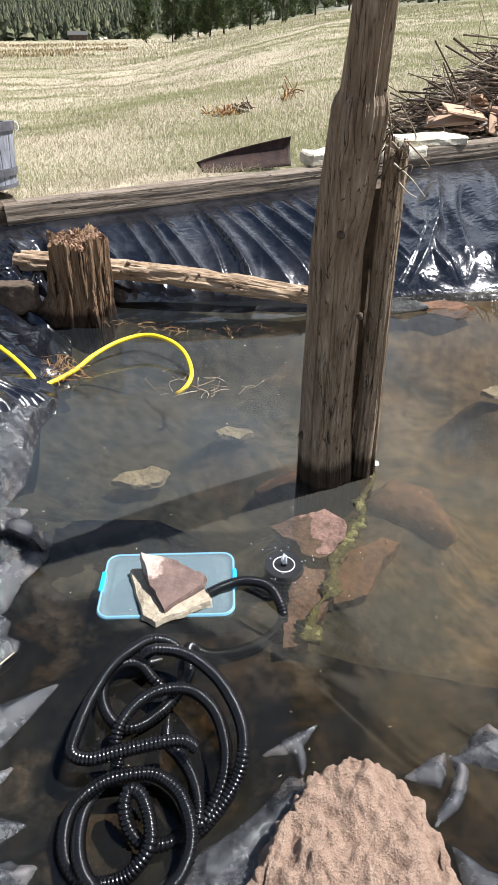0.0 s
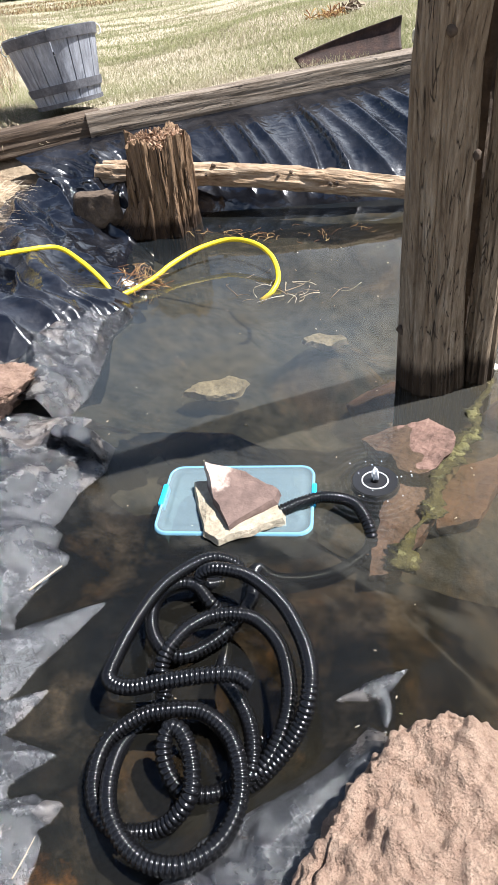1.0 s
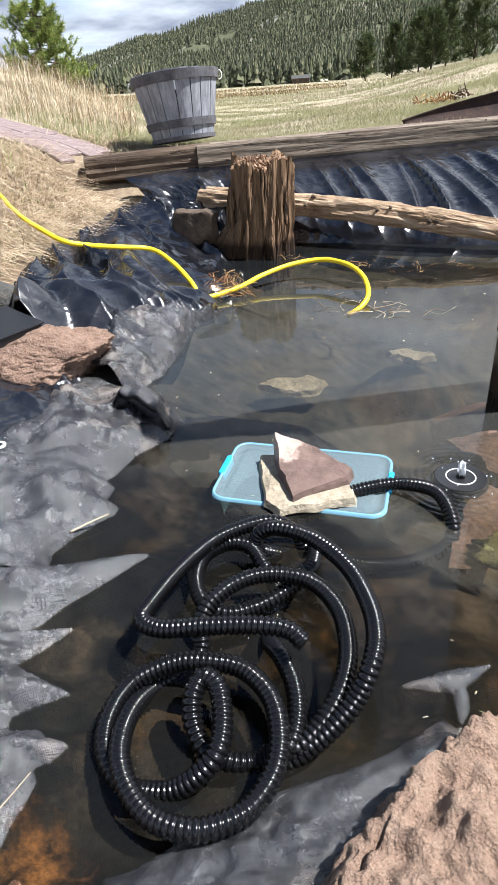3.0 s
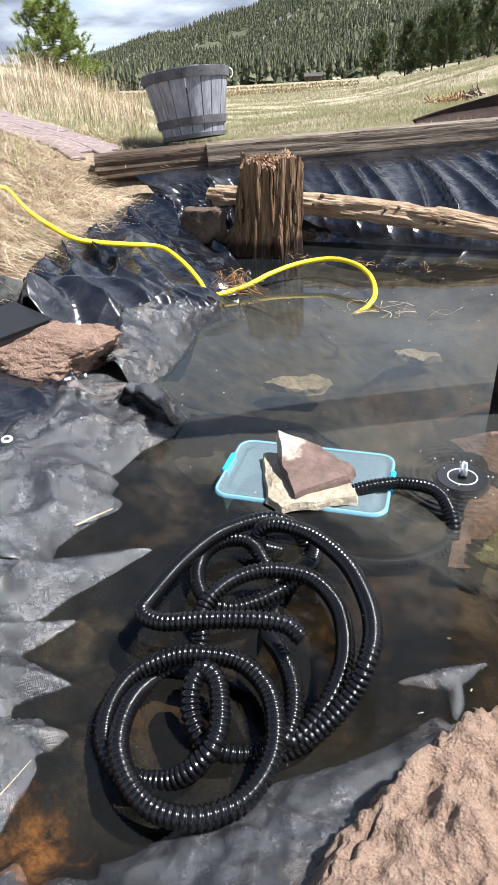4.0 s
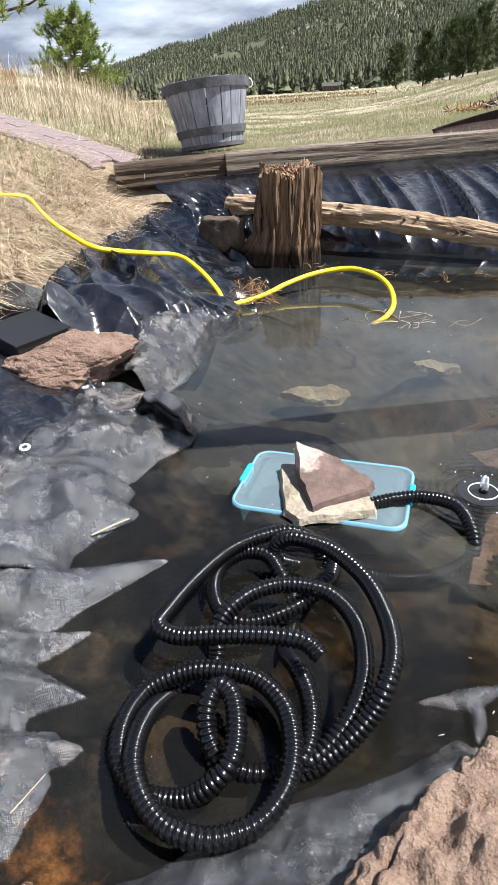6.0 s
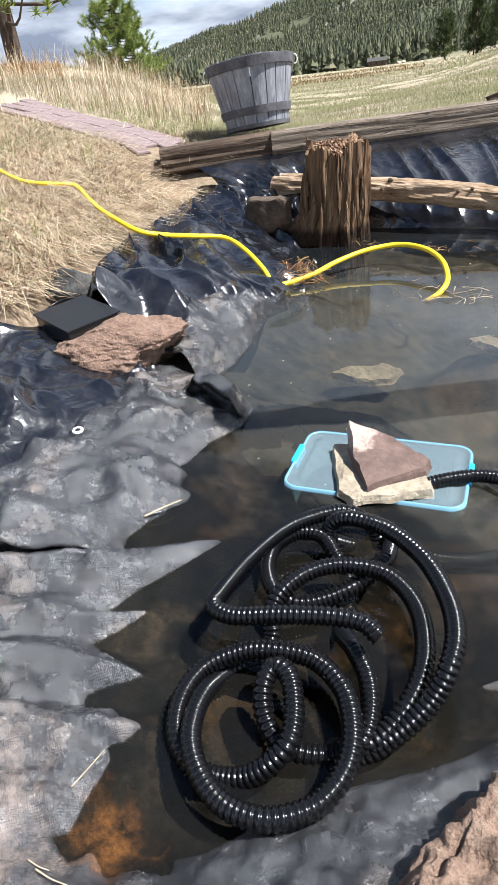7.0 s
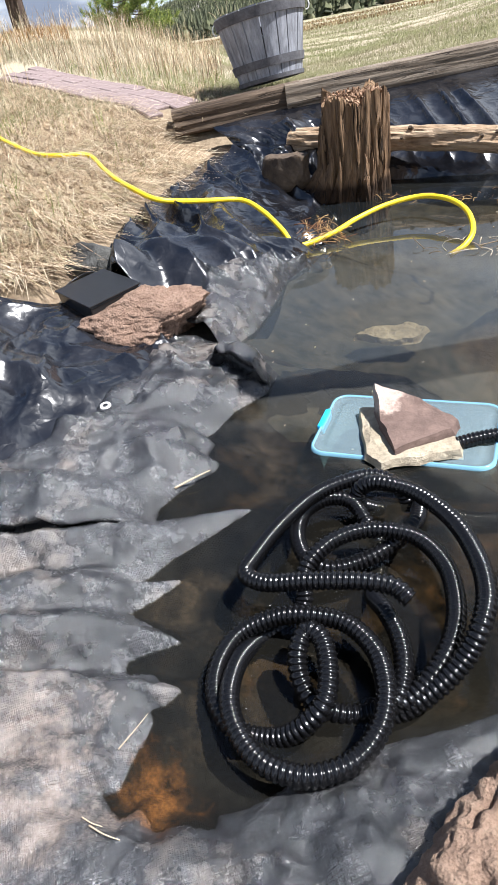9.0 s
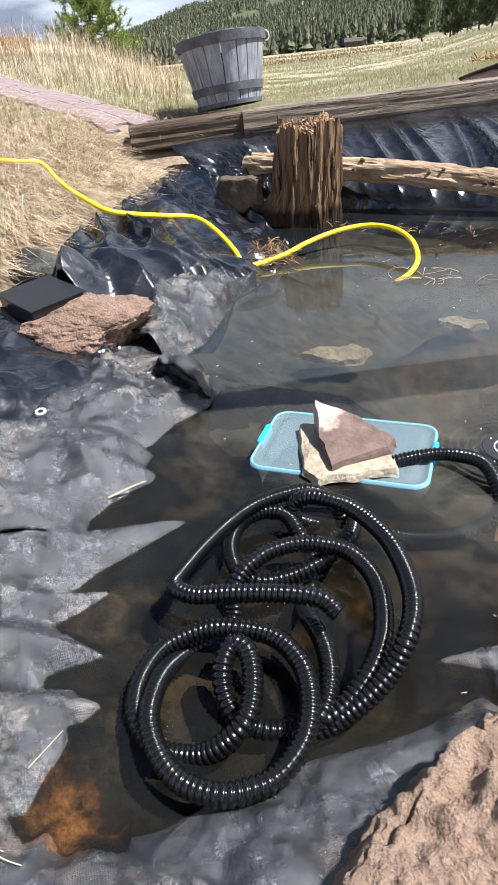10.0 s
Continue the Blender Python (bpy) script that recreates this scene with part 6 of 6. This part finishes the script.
def nest(name, at, n, spread, length, rad_, mat, label, seed, up=0.5, cat="debris"):
    """Loose twigs or roots lying across each other."""
    r = np.random.RandomState(seed)
    vf = []
    for k in range(n):
        c = np.array(at) + r.normal(size=3) * np.array(spread)
        d = r.normal(size=3) * np.array([1, 1, up]); d /= np.linalg.norm(d)
        l = length * r.uniform(.4, 1.2)
        w = r.normal(size=3) * l * 0.14
        q = spline([c - d * l / 2, c + w, c + d * l / 2], l / 7)
        vf.append(sweep(q, np.linspace(rad_, rad_ * .5, len(q)) * r.uniform(.6, 1.4), 5))
    V, F = join(*vf)
    ob = put(name, mesh_of(name, V, tri_safe(F), mat))
    return tagged(ob, label, cat, kind="stuff")


nest("twig_clump", (-0.87, 2.93, 0.03), 80, (.05, .05, .022), .12, .0016, REED, "clump of reddish dry twigs at the hose", 5)
nest("floating_stems", (-0.26, 2.97, 0.003), 26, (.14, .07, .001), .10, .0012, STRAW, "pale dry stems floating on the water", 6, 0.02)
nest("floating_stems", (-0.55, 3.55, 0.003), 60, (.28, .05, .002), .07, .0013, REED, "brown plant litter floating under the log", 16, 0.05)
r = np.random.RandomState(55)
vf = []
for k in range(150):
    c = np.array([r.uniform(-.6, 1.6), r.uniform(1.3, 3.6), 0.0015])
    l, a = r.uniform(.001, .0045), r.uniform(0, 6.28)
    t = np.array([math.cos(a), math.sin(a), 0]) * l
    vf.append(sweep(np.array([c - t, c, c + t]), np.full(3, r.uniform(.0005, .0013)), 4))
V, F = join(*vf)
tagged(put("floating_specks", mesh_of("floating_specks", V, tri_safe(F), STRAW)), "pale specks floating on the pond", "debris", kind="stuff")

# loose stems on the tarp and the boulder
def stem(a, b, rad_, mat, label, sag=0.004):
    a, b = np.array(a), np.array(b)
    q = spline([a, (a + b) / 2 + np.array([0.003, -0.002, sag]), b], np.linalg.norm(b - a) / 14)
    V, F = sweep(q, np.linspace(rad_, rad_ * .55, len(q)), 7)
    tagged(put("dry_stem", mesh_of("dry_stem", V, tri_safe(F), mat)), label, "stem", "loose dry stems")


def on_tarp(x, y, up=0.004):
    return x, y, float(tarp_z(np.array([x]), np.array([y]), 0, np.array([0.2]))[0]) + up


STEM = m_plain("pale_dry_stem", (0.42, 0.33, 0.23), 0.7, 0.2, 0.1, 200)
stem((-0.405, 1.445, 0.012), (-0.366, 1.520, 0.016), 0.0024, STEM, "pale broken reed lying at the tarp's wet edge")
stem(on_tarp(-0.118, 0.975), (-0.118, 1.035, 0.012), 0.0009, STEM, "thin dry grass stem lying on the tarp")
stem(on_tarp(-0.075, 0.885), on_tarp(-0.028, 0.892), 0.0011, STEM, "short pale twig lying on the muddy tarp")
stem(on_tarp(-0.092, 0.888), on_tarp(-0.062, 0.894), 0.0009, STEM, "short pale twig lying on the muddy tarp")
stem((0.362, 0.985, 0.148), (0.395, 1.020, 0.155), 0.0020, STEM, "straw stem stuck to the boulder")

# ---- beyond the timber ----
# rusty curved steel sheet lying against the timber
n1_, n2_ = 40, 12
V = []
for i in range(n1_):
    t = i / (n1_ - 1)
    for j in range(n2_):
        u = j / (n2_ - 1)
        V.append(((t - .5) * 0.72 * (0.9 + .1 * u) - .02 * u * (1 - t), 0.16 * u + 0.06 * math.sin(u * 3.14) + 0.05 * math.sin(t * 3.14), (0.085 + 0.085 * t ** 0.8) * u))
me = mesh_of("rusty_sheet", np.array(V), grid_faces(n1_, n2_), RUST)
rs = put("rusty_sheet", me); rs.matrix_basis = pose(-0.46, 5.56, 0.40, 0, -7, 14)
s = rs.modifiers.new("thickness", "SOLIDIFY"); s.thickness = 0.006
tagged(rs, "curved rusty steel sheet standing behind the timber", "scrap metal")
def slab_block(s, off, z, L, D, H, turn, seed):
    bm = box_bm(L, D, H, .012, seg=1)
    bmesh.ops.subdivide_edges(bm, edges=bm.edges[:], cuts=5, use_grid_fill=True)
    Q = np.array([v.co[:] for v in bm.verts])
    N = np.stack([fbm(Q[:, 0] * 9 + k * 7, Q[:, 1] * 9, Q[:, 2] * 9, seed + k, 4) for k in range(3)], 1) * np.array([.018, .018, .007])
    for v, d in zip(bm.verts, N):
        v.co += Vector(d)
    me = bpy.data.meshes.new("slab_stone"); bm.to_mesh(me); bm.free(); me.materials.append(PALE)
    ob = put("slab_stone", me); ob.matrix_basis = pose(*along(s, off), z + H / 2, 0, 0, 33.8 + turn)
    return tagged(ob, "pale split limestone slab lying on the timber", "stone", "limestone slabs")


slab_block(1.58, .17, .480, .40, .24, .085, -6, 141)
slab_block(2.12, .16, .478, .42, .25, .080, 4, 142)
slab_block(2.45, .22, .545, .55, .30, .065, -3, 143)

# stick and bark pile
pz = lz(1.7, 7.4)
r = np.random.RandomState(88)
vf = []
for k in range(1500):
    t = r.uniform(0, 1) ** .7; a = r.uniform(0, 6.28)
    c = np.array([1.86 + 1.20 * t * math.cos(a), 7.50 + 0.75 * t * math.sin(a), 0]); hh = 0.92 * (1 - t) ** .8
    c[2] = pz + hh * r.uniform(.35, 1.05)
    d = np.array([r.normal(), r.normal() * .6, r.normal() * .28]); d /= np.linalg.norm(d)
    l = r.uniform(.2, 1.0)
    q = spline([c - d * l / 2, c + r.normal(size=3) * .05 * l, c + d * l / 2], l / 6)
    vf.append(sweep(q, np.linspace(1, .4, len(q)) * r.uniform(.003, .012), 6))
V, F = join(*vf)
tagged(put("brush_pile", mesh_of("brush_pile", V, tri_safe(F), TWIG)), "heap of grey bleached sticks and branches", "brush pile", kind="stuff")
for k in range(46):
    c = (1.75 + r.uniform(-.75, .9), 6.98 + r.uniform(-.25, .25), pz + r.uniform(.06, .34))
    sx, sy = r.uniform(.09, .24), r.uniform(.04, .10)
    bm = box_bm(sx * 2, sy * 2, r.uniform(.012, .03), .004, seg=1)
    bmesh.ops.subdivide_edges(bm, edges=bm.edges[:], cuts=1)
    for v in bm.verts:
        v.co += Vector((r.normal() * .006, r.normal() * .006, r.normal() * .004))
    me = bpy.data.meshes.new("bark_slab"); bm.to_mesh(me); bm.free(); me.materials.append(BARKBIT)
    ob = put("bark_slab", me); ob.matrix_basis = pose(*c, r.uniform(-30, 60), r.uniform(-20, 20), r.uniform(-60, 60))
    tagged(ob, "reddish slab of bark in the brush heap", "bark", "bark slabs in the heap")
bz = lz(-1.45, 9.5)
nest("brush_heap", (-1.42, 9.5, bz + .02), 80, (.12, .10, .02), .20, .008, REED, "small reddish heap of roots in the meadow", 61, .7)
nest("brush_heap", (-1.18, 9.6, bz + .07), 40, (.05, .07, .04), .16, .008, TWIG, "grey tangle of roots in the meadow", 62, .8)
nest("brush_heap", (-0.72, 10.4, lz(-.72, 10.4) + .06), 16, (.06, .08, .05), .34, .008, REED, "few dead branches standing in the grass", 63, 1.4)

# ---- brick path on the bank ----
pa, pb = np.array([-2.30, 3.95]), np.array([-5.35, 5.05])
pd = (pb - pa) / np.linalg.norm(pb - pa); pn = np.array([-pd[1], pd[0]])
path = tagged(empty("brick_path", (0, 0, 0), "narrow path of greyish pink bricks in the grass", "path"), kind="structure")
bm = box_bm(.205, .098, .05, .006, seg=1)
bme = bpy.data.meshes.new("brick"); bm.to_mesh(bme); bm.free(); bme.materials.append(BRICK)
r = np.random.RandomState(14)
for row in range(12):
    for col in range(4):
        c = pa + pd * (.11 + row * .215 + (.1 if col % 2 else 0)) + pn * ((col - 1.5) * .107) * -1
        put("brick", bme, path, "", pose(c[0], c[1], lz(*c) - .004 + r.uniform(-.004, .004), r.uniform(-2, 2), -math.degrees(math.atan2(lz(*(c + pd * .2)) - lz(*(c - pd * .2)), .4)), math.degrees(math.atan2(pd[1], pd[0])) + r.uniform(-1.5, 1.5)))

# ---- plants ----
def blades(name, xs, ys, zs, hgt, wid, lean, mat, label, seed, flat=False, soft=False):
    """Grass: each blade two bent quads that taper."""
    r = np.random.RandomState(seed)
    n = len(xs)
    a = r.uniform(0, 2 * np.pi, n)
    dx, dy = np.cos(a), np.sin(a)
    b = a + r.uniform(-.8, .8, n) + np.pi / 2
    tx, ty = np.cos(b), np.sin(b)
    h = hgt * r.uniform(.45, 1.25, n)
    k = lean * r.uniform(.2, 1.4, n)
    base = np.stack([xs, ys, zs], 1)
    out = []
    for t, w in ((0, 1.0), (.55, .8), (1.0, .15)):
        up = h * (t - .35 * k * t * t) if not flat else h * .15 * np.sin(t * 3.0) * r.uniform(.3, 1.2, n)
        side = h * k * t * t * .8 if not flat else h * t
        c = base + np.stack([dx * side, dy * side, up], 1)
        o = np.stack([tx, ty, np.zeros(n)], 1) * (wid * w / 2)[:, None]
        out += [c - o, c + o]
    V = np.stack(out, 1).reshape(-1, 3)
    i = np.arange(n)[:, None] * 6
    away = (ty * (0.4 - xs) - tx * (1.0 - ys) < 0)[:, None]
    F = np.concatenate([i + np.where(away, [[2, 3, 1, 0]], [[0, 1, 3, 2]]), i + np.where(away, [[4, 5, 3, 2]], [[2, 3, 5, 4]])], 0)
    me = mesh_of(name, V, F, mat)
    if soft:
        # far grass shades like a pelt, not blade by blade
        nn = np.stack([r.normal(0, .22, n), r.normal(0, .22, n), np.ones(n)], 1)
        nn /= np.linalg.norm(nn, axis=1)[:, None]
        me.normals_split_custom_set_from_vertices(np.repeat(nn, 6, 0))
    return tagged(put(name, me), label, "grass", kind="stuff")


r = np.random.RandomState(21)


def scatter(n, r0, r1, az0, az1, power=1.0):
    t = r.uniform(0, 1, n)
    rr = r0 * (r1 / r0) ** (t ** power)
    az = np.radians(r.uniform(az0, az1, n))
    return 0.37 + rr * np.sin(az), 0.75 + rr * np.cos(az), rr


def on_land(x, y):
    """Keep off the pond, its sheets, the timber and the path."""
    d = pond_distance(x, y)
    s = (x - F0[0]) * TD[0] + (y - F0[1]) * TD[1]
    o = (x - F0[0]) * TN[0] + (y - F0[1]) * TN[1]
    behind = (o > 0.22) & (s > -1.1)
    edge = np.interp(y, [0.5, 1.5, 2.0, 2.2, 2.4, 2.75, 3.15, 3.55, 4.0], [-1.66, -1.60, -1.42, -1.48, -1.52, -1.64, -1.80, -1.90, -1.97])
    left = (x < edge) & ((o < 0.3) | (s < -1.0))
    px_, py_ = x - pa[0], y - pa[1]
    u, v = px_ * pd[0] + py_ * pd[1], px_ * pn[0] + py_ * pn[1]
    on_path = (u > -.05) & (u < 3.45) & (np.abs(v) < .235)
    bu, bv = (x + 2.225) * 0.781 + (y - 3.785) * 0.625, -(x + 2.225) * 0.625 + (y - 3.785) * 0.781
    on_beam = (bu > -.10) & (bu < .8) & (bv > -.26) & (bv < .12)
    return (d > 0.3) & (behind | left | ((np.hypot(x, y) > 7))) & ~on_path & ~on_beam


def grow(name, n, r0, r1, az0, az1, h, w, lean, mat, label, seed, flat=False, keep=None, power=1.0, wr=0.0):
    x, y, rr = scatter(n, r0, r1, az0, az1, power)
    m = on_land(x, y)
    if keep is not None:
        m &= keep(x, y)
    x, y, rr = x[m], y[m], rr[m]
    return blades(name, x, y, land_z(x, y) - .005, np.full(len(x), h) if np.isscalar(h) else h(x, y, rr), w * np.maximum(1, rr / 4.0) ** wr, np.full(len(x), lean), mat, label, seed, flat, name.startswith("meadow"))


patch = lambda s, k, cut: (lambda x, y: vn(x * k, y * k, 0, s) + r.uniform(-.4, .4, len(x)) > cut)
bank = lambda x, y: (x < -1.2) & (y < 4.6) & (on_land(x + 0.02, y)) & (np.hypot((x + 1.98) * 0.6, y - 3.75) > 0.17)
grow("lying_straw", 125000, 1.9, 6.5, -85, -36, .26, .0034, 1, STRAW, "matted dry straw lying on the bank", 1, True, bank)
grow("bank_grass", 12000, 1.9, 9.0, -82, -36, .085, .0026, .6, STRAW, "short dry grass on the bank", 2)
grow("green_tufts", 11000, 1.8, 7.0, -82, -36, .10, .0030, .5, GREEN, "sparse green grass tufts on the bank", 3, False, patch(5, 2.6, .42))
tall = lambda x, y, rr: np.interp(rr, [4, 8, 20, 60, 140], [.06, .065, .08, .12, .22]) * (1 + .35 * vn(x * .5, y * .5, 0, 8))
grow("meadow_grass", 260000, 4.2, 60, -56, 14, tall, .0024, .9, MEADOW, "tall dry straw-coloured meadow grass", 4, False, None, 1.0, .9)
grow("meadow_green", 150000, 5.0, 50, -40, 14, tall, .0024, .9, MEADOWGREEN, "greener patches of meadow grass", 5, False, lambda x, y: vn(x * .30, y * .30, 0, 9) + r.uniform(-.4, .4, len(x)) + .75 * np.clip((x + 2.0) / 6, -.3, 1) > .08, 1.0, .9)
grow("meadow_far", 40000, 40, 270, -48, 14, .22, .0035, .5, MEADOW, "far pale meadow grass", 6, False, None, 1.0, 1.0)
tallbank = lambda x, y, rr: .30 * (1 + .4 * vn(x, y, 0, 3))
grow("tall_stems", 2600, 5.5, 14, -56, -36, tallbank, .0035, .45, STRAW, "tall pale seed stems on the bank crest", 7, False, None, 1.0, .4)
grow("red_brush", 16000, 70, 190, -48, -19, .42, .004, .6, BRUSH, "patchy band of brown willow brush in the valley", 8, False, patch(3, .05, .05), 1.0, 1.0)
grow("needle_litter", 5000, 10.5, 13.5, -56, -47, .10, .004, .8, REED, "rust-brown dead needles under the pine", 9, False, None, 1.0, .4)


def conifer_mesh(r, n, zf, lo, hi, az0, az1, r0, r1, keep=None):
    """Distant conifers: ragged stacked skirts, in one mesh."""
    rr = np.sqrt(r.uniform(r0 ** 2, r1 ** 2, n)); az = np.radians(r.uniform(az0, az1, n))
    x, y = 0.37 + rr * np.sin(az), 0.75 + rr * np.cos(az)
    if keep is not None:
        m = keep(x, y, rr, np.degrees(az)); x, y = x[m], y[m]
    n = len(x)
    z = zf(x, y) - .3
    H = r.uniform(lo, hi, n); W = H * r.uniform(.17, .30, n)
    tiers, sides = 4, 6
    Vs, Fs, o = [], [], 0
    for k in range(tiers):
        t0 = .10 + .20 * k
        apex = np.stack([x + r.normal(0, .08, n), y, z + H * min(1, t0 + .36)], 1)
        ring = []
        ph = r.uniform(0, 6.28, n)
        for s in range(sides):
            a = ph + 2 * np.pi * s / sides
            q = W * (1 - .21 * k) * r.uniform(.65, 1.25, n)
            ring.append(np.stack([x + np.cos(a) * q, y + np.sin(a) * q, z + H * (t0 + r.uniform(-.09, .09, n))], 1))
        V = np.stack([apex] + ring, 1)
        base = np.arange(n)[:, None] * (sides + 1) + o
        for s in range(sides):
            Fs.append(np.concatenate([base, base + 1 + s, base + 1 + (s + 1) % sides], 1))
        Vs.append(V.reshape(-1, 3)); o += n * (sides + 1)
    return np.vstack(Vs), np.vstack(Fs)


fr = np.random.RandomState(40)
bare = lambda x, y, rr, az: (vn(x * .02, y * .02, 0, 71) + .45 * vn(x * .07, y * .07, 0, 72) < .72)
V, F = conifer_mesh(fr, 34000, far_z, 2.6, 6.6, -46, 14, 296, 830, bare)
tagged(put("conifer_forest", mesh_of("conifer_forest", V, F, CONIFER, False)), "dense dark green conifer forest covering the hillside", "forest", kind="stuff")
V, F = conifer_mesh(fr, 900, far_z, 5, 10, -46, -18, 286, 330)
tagged(put("forest_edge", mesh_of("forest_edge", V, F, CONIFER, False)), "row of conifers along the meadow's far edge", "forest", kind="stuff")


def pine(name, x, y, h, trunk_r, crown0, spread, seed, label, tufts, nlen, per, needles=PINE):
    """A pine: tapered trunk, curved limbs, tufts of needles at their ends."""
    r = np.random.RandomState(seed)
    z0 = lz(x, y) - .05
    ob = empty(name, (x, y, z0), label, "tree", "pines")
    q = spline([(0, 0, 0), (r.normal(0, .02) * h, r.normal(0, .01) * h, h * .35), (r.normal(0, .02) * h, 0, h * .7), (0, 0, h)], h / 26)
    V, F = sweep(q, np.linspace(trunk_r, trunk_r * .12, len(q)), 12)
    put("trunk", mesh_of("trunk", V, tri_safe(F), BARK), ob)
    limbs, ends = [], []
    for k in range(tufts):
        t = crown0 + (1 - crown0) * (k + r.uniform(0, 1)) / tufts
        c = q[min(len(q) - 1, int(t * len(q)))]
        a = r.uniform(0, 6.28)
        s = (t - crown0) / (1 - crown0)
        l = spread * (1 - .72 * s) * (0.55 + .45 * math.sin(min(1, s * 3 + .35) * 1.57)) * r.uniform(.55, 1.1)
        d = np.array([math.cos(a), math.sin(a), 0])
        p1, p2 = c + d * l * .5 + np.array([0, 0, -.05 * l]), c + d * l + np.array([0, 0, l * r.uniform(.05, .35)])
        b = spline([c, p1, p2], l / 5 + .01)
        limbs.append(sweep(b, np.linspace(trunk_r * .22, trunk_r * .05, len(b)), 5, caps=False))
        for f in (1.0, .82, .64):
            e = b[int(f * (len(b) - 1))]
            for g in range(2):
                ends.append((e + r.normal(0, .09, 3) * l, d))
    V, F = join(*limbs)
    tagged(put("limb_growth", mesh_of("limb_growth", V, F, BARK), ob, "dark bare limbs"), kind="stuff")
    Vs = []
    for e, d in ends:
        ax = d * .7 + np.array([0, 0, .8]) + r.normal(0, .35, 3); ax /= np.linalg.norm(ax)
        n = per
        v = r.normal(size=(n, 3)) * .75 + ax; v /= np.linalg.norm(v, axis=1)[:, None]
        root = e + ax * r.uniform(-.5, .6, (n, 1)) * nlen
        side = np.cross(v, r.normal(size=(n, 3))); side /= np.linalg.norm(side, axis=1)[:, None]
        w = nlen * .055
        Vs.append(np.stack([root - side * w, root + side * w, root + v * nlen * r.uniform(.7, 1.2, (n, 1))], 1).reshape(-1, 3))
    V = np.vstack(Vs)
    put("crown", mesh_of("crown", V, np.arange(len(V)).reshape(-1, 3), needles, False), ob, "needle tufts")
    return ob


def at_az(az, d):
    return 0.37 + d * math.sin(radians(az)), 0.75 + d * math.cos(radians(az))


pine("pine_tree", *at_az(-42.6, 52), 5.3, .16, .10, 3.6, 3, "young bright green pine standing on the bank crest", 85, .40, 46)
pine("pine_tree", *at_az(-50.3, 15), 7.5, .17, .10, 3.4, 5, "dark-trunked pine with low drooping limbs on the bank", 60, .20, 50)
for k, (az, d, h) in enumerate([(-9.5, 118, 10), (-11.5, 126, 9.5), (-13.5, 135, 9), (-15.5, 138, 8.5), (-7.0, 112, 11), (-4.5, 118, 11), (-2.0, 130, 11), (1.2, 120, 10), (4.5, 125, 9), (-17.5, 150, 8), (-12.6, 120, 8)]):
    pine("pine_tree", *at_az(az, d), h, .16, .10, 3.3, 70 + k, "tall dark ponderosa pine at the meadow's upper edge", 60, .75, 26, DARKPINE)

# distant cabin at the forest's edge
hx, hy = at_az(-22.6, 275)
cab = empty("cabin", (hx, hy, lz(hx, hy)), "small dark brown cabin at the forest's edge", "house", turn=20)
part("wall", box_bm(6.5, 4, 1.8, .05, (0, 0, .9)), DARKROCK, cab)
bm = bmesh.new()
vs = [bm.verts.new(v) for v in ((-3.6, -2.3, 1.75), (3.6, -2.3, 1.75), (3.6, 2.3, 1.75), (-3.6, 2.3, 1.75), (-3.6, 0, 2.9), (3.6, 0, 2.9))]
for f in ((0, 1, 5, 4), (2, 3, 4, 5), (0, 4, 3), (1, 2, 5), (3, 2, 1, 0)):
    bm.faces.new([vs[i] for i in f])
part("roof", bm, GREYROCK, cab)
for k in range(3):
    part("window", box_bm(.8, .1, .7, .02, (-2.2 + 2.1 * k, -2.03, 1.0)), BLACKBOX, cab)
# pale rock shapes stand in for the white tent beside the cabin
for k in range(2):
    stone("tent_stand_in", (*at_az(-20.9 + k * .35, 272), lz(*at_az(-20.9, 272)) + .4), (1.0, .8, .6), 200 + k, PALE, "pale rock shape standing in for a white tent", 0, sub=3)
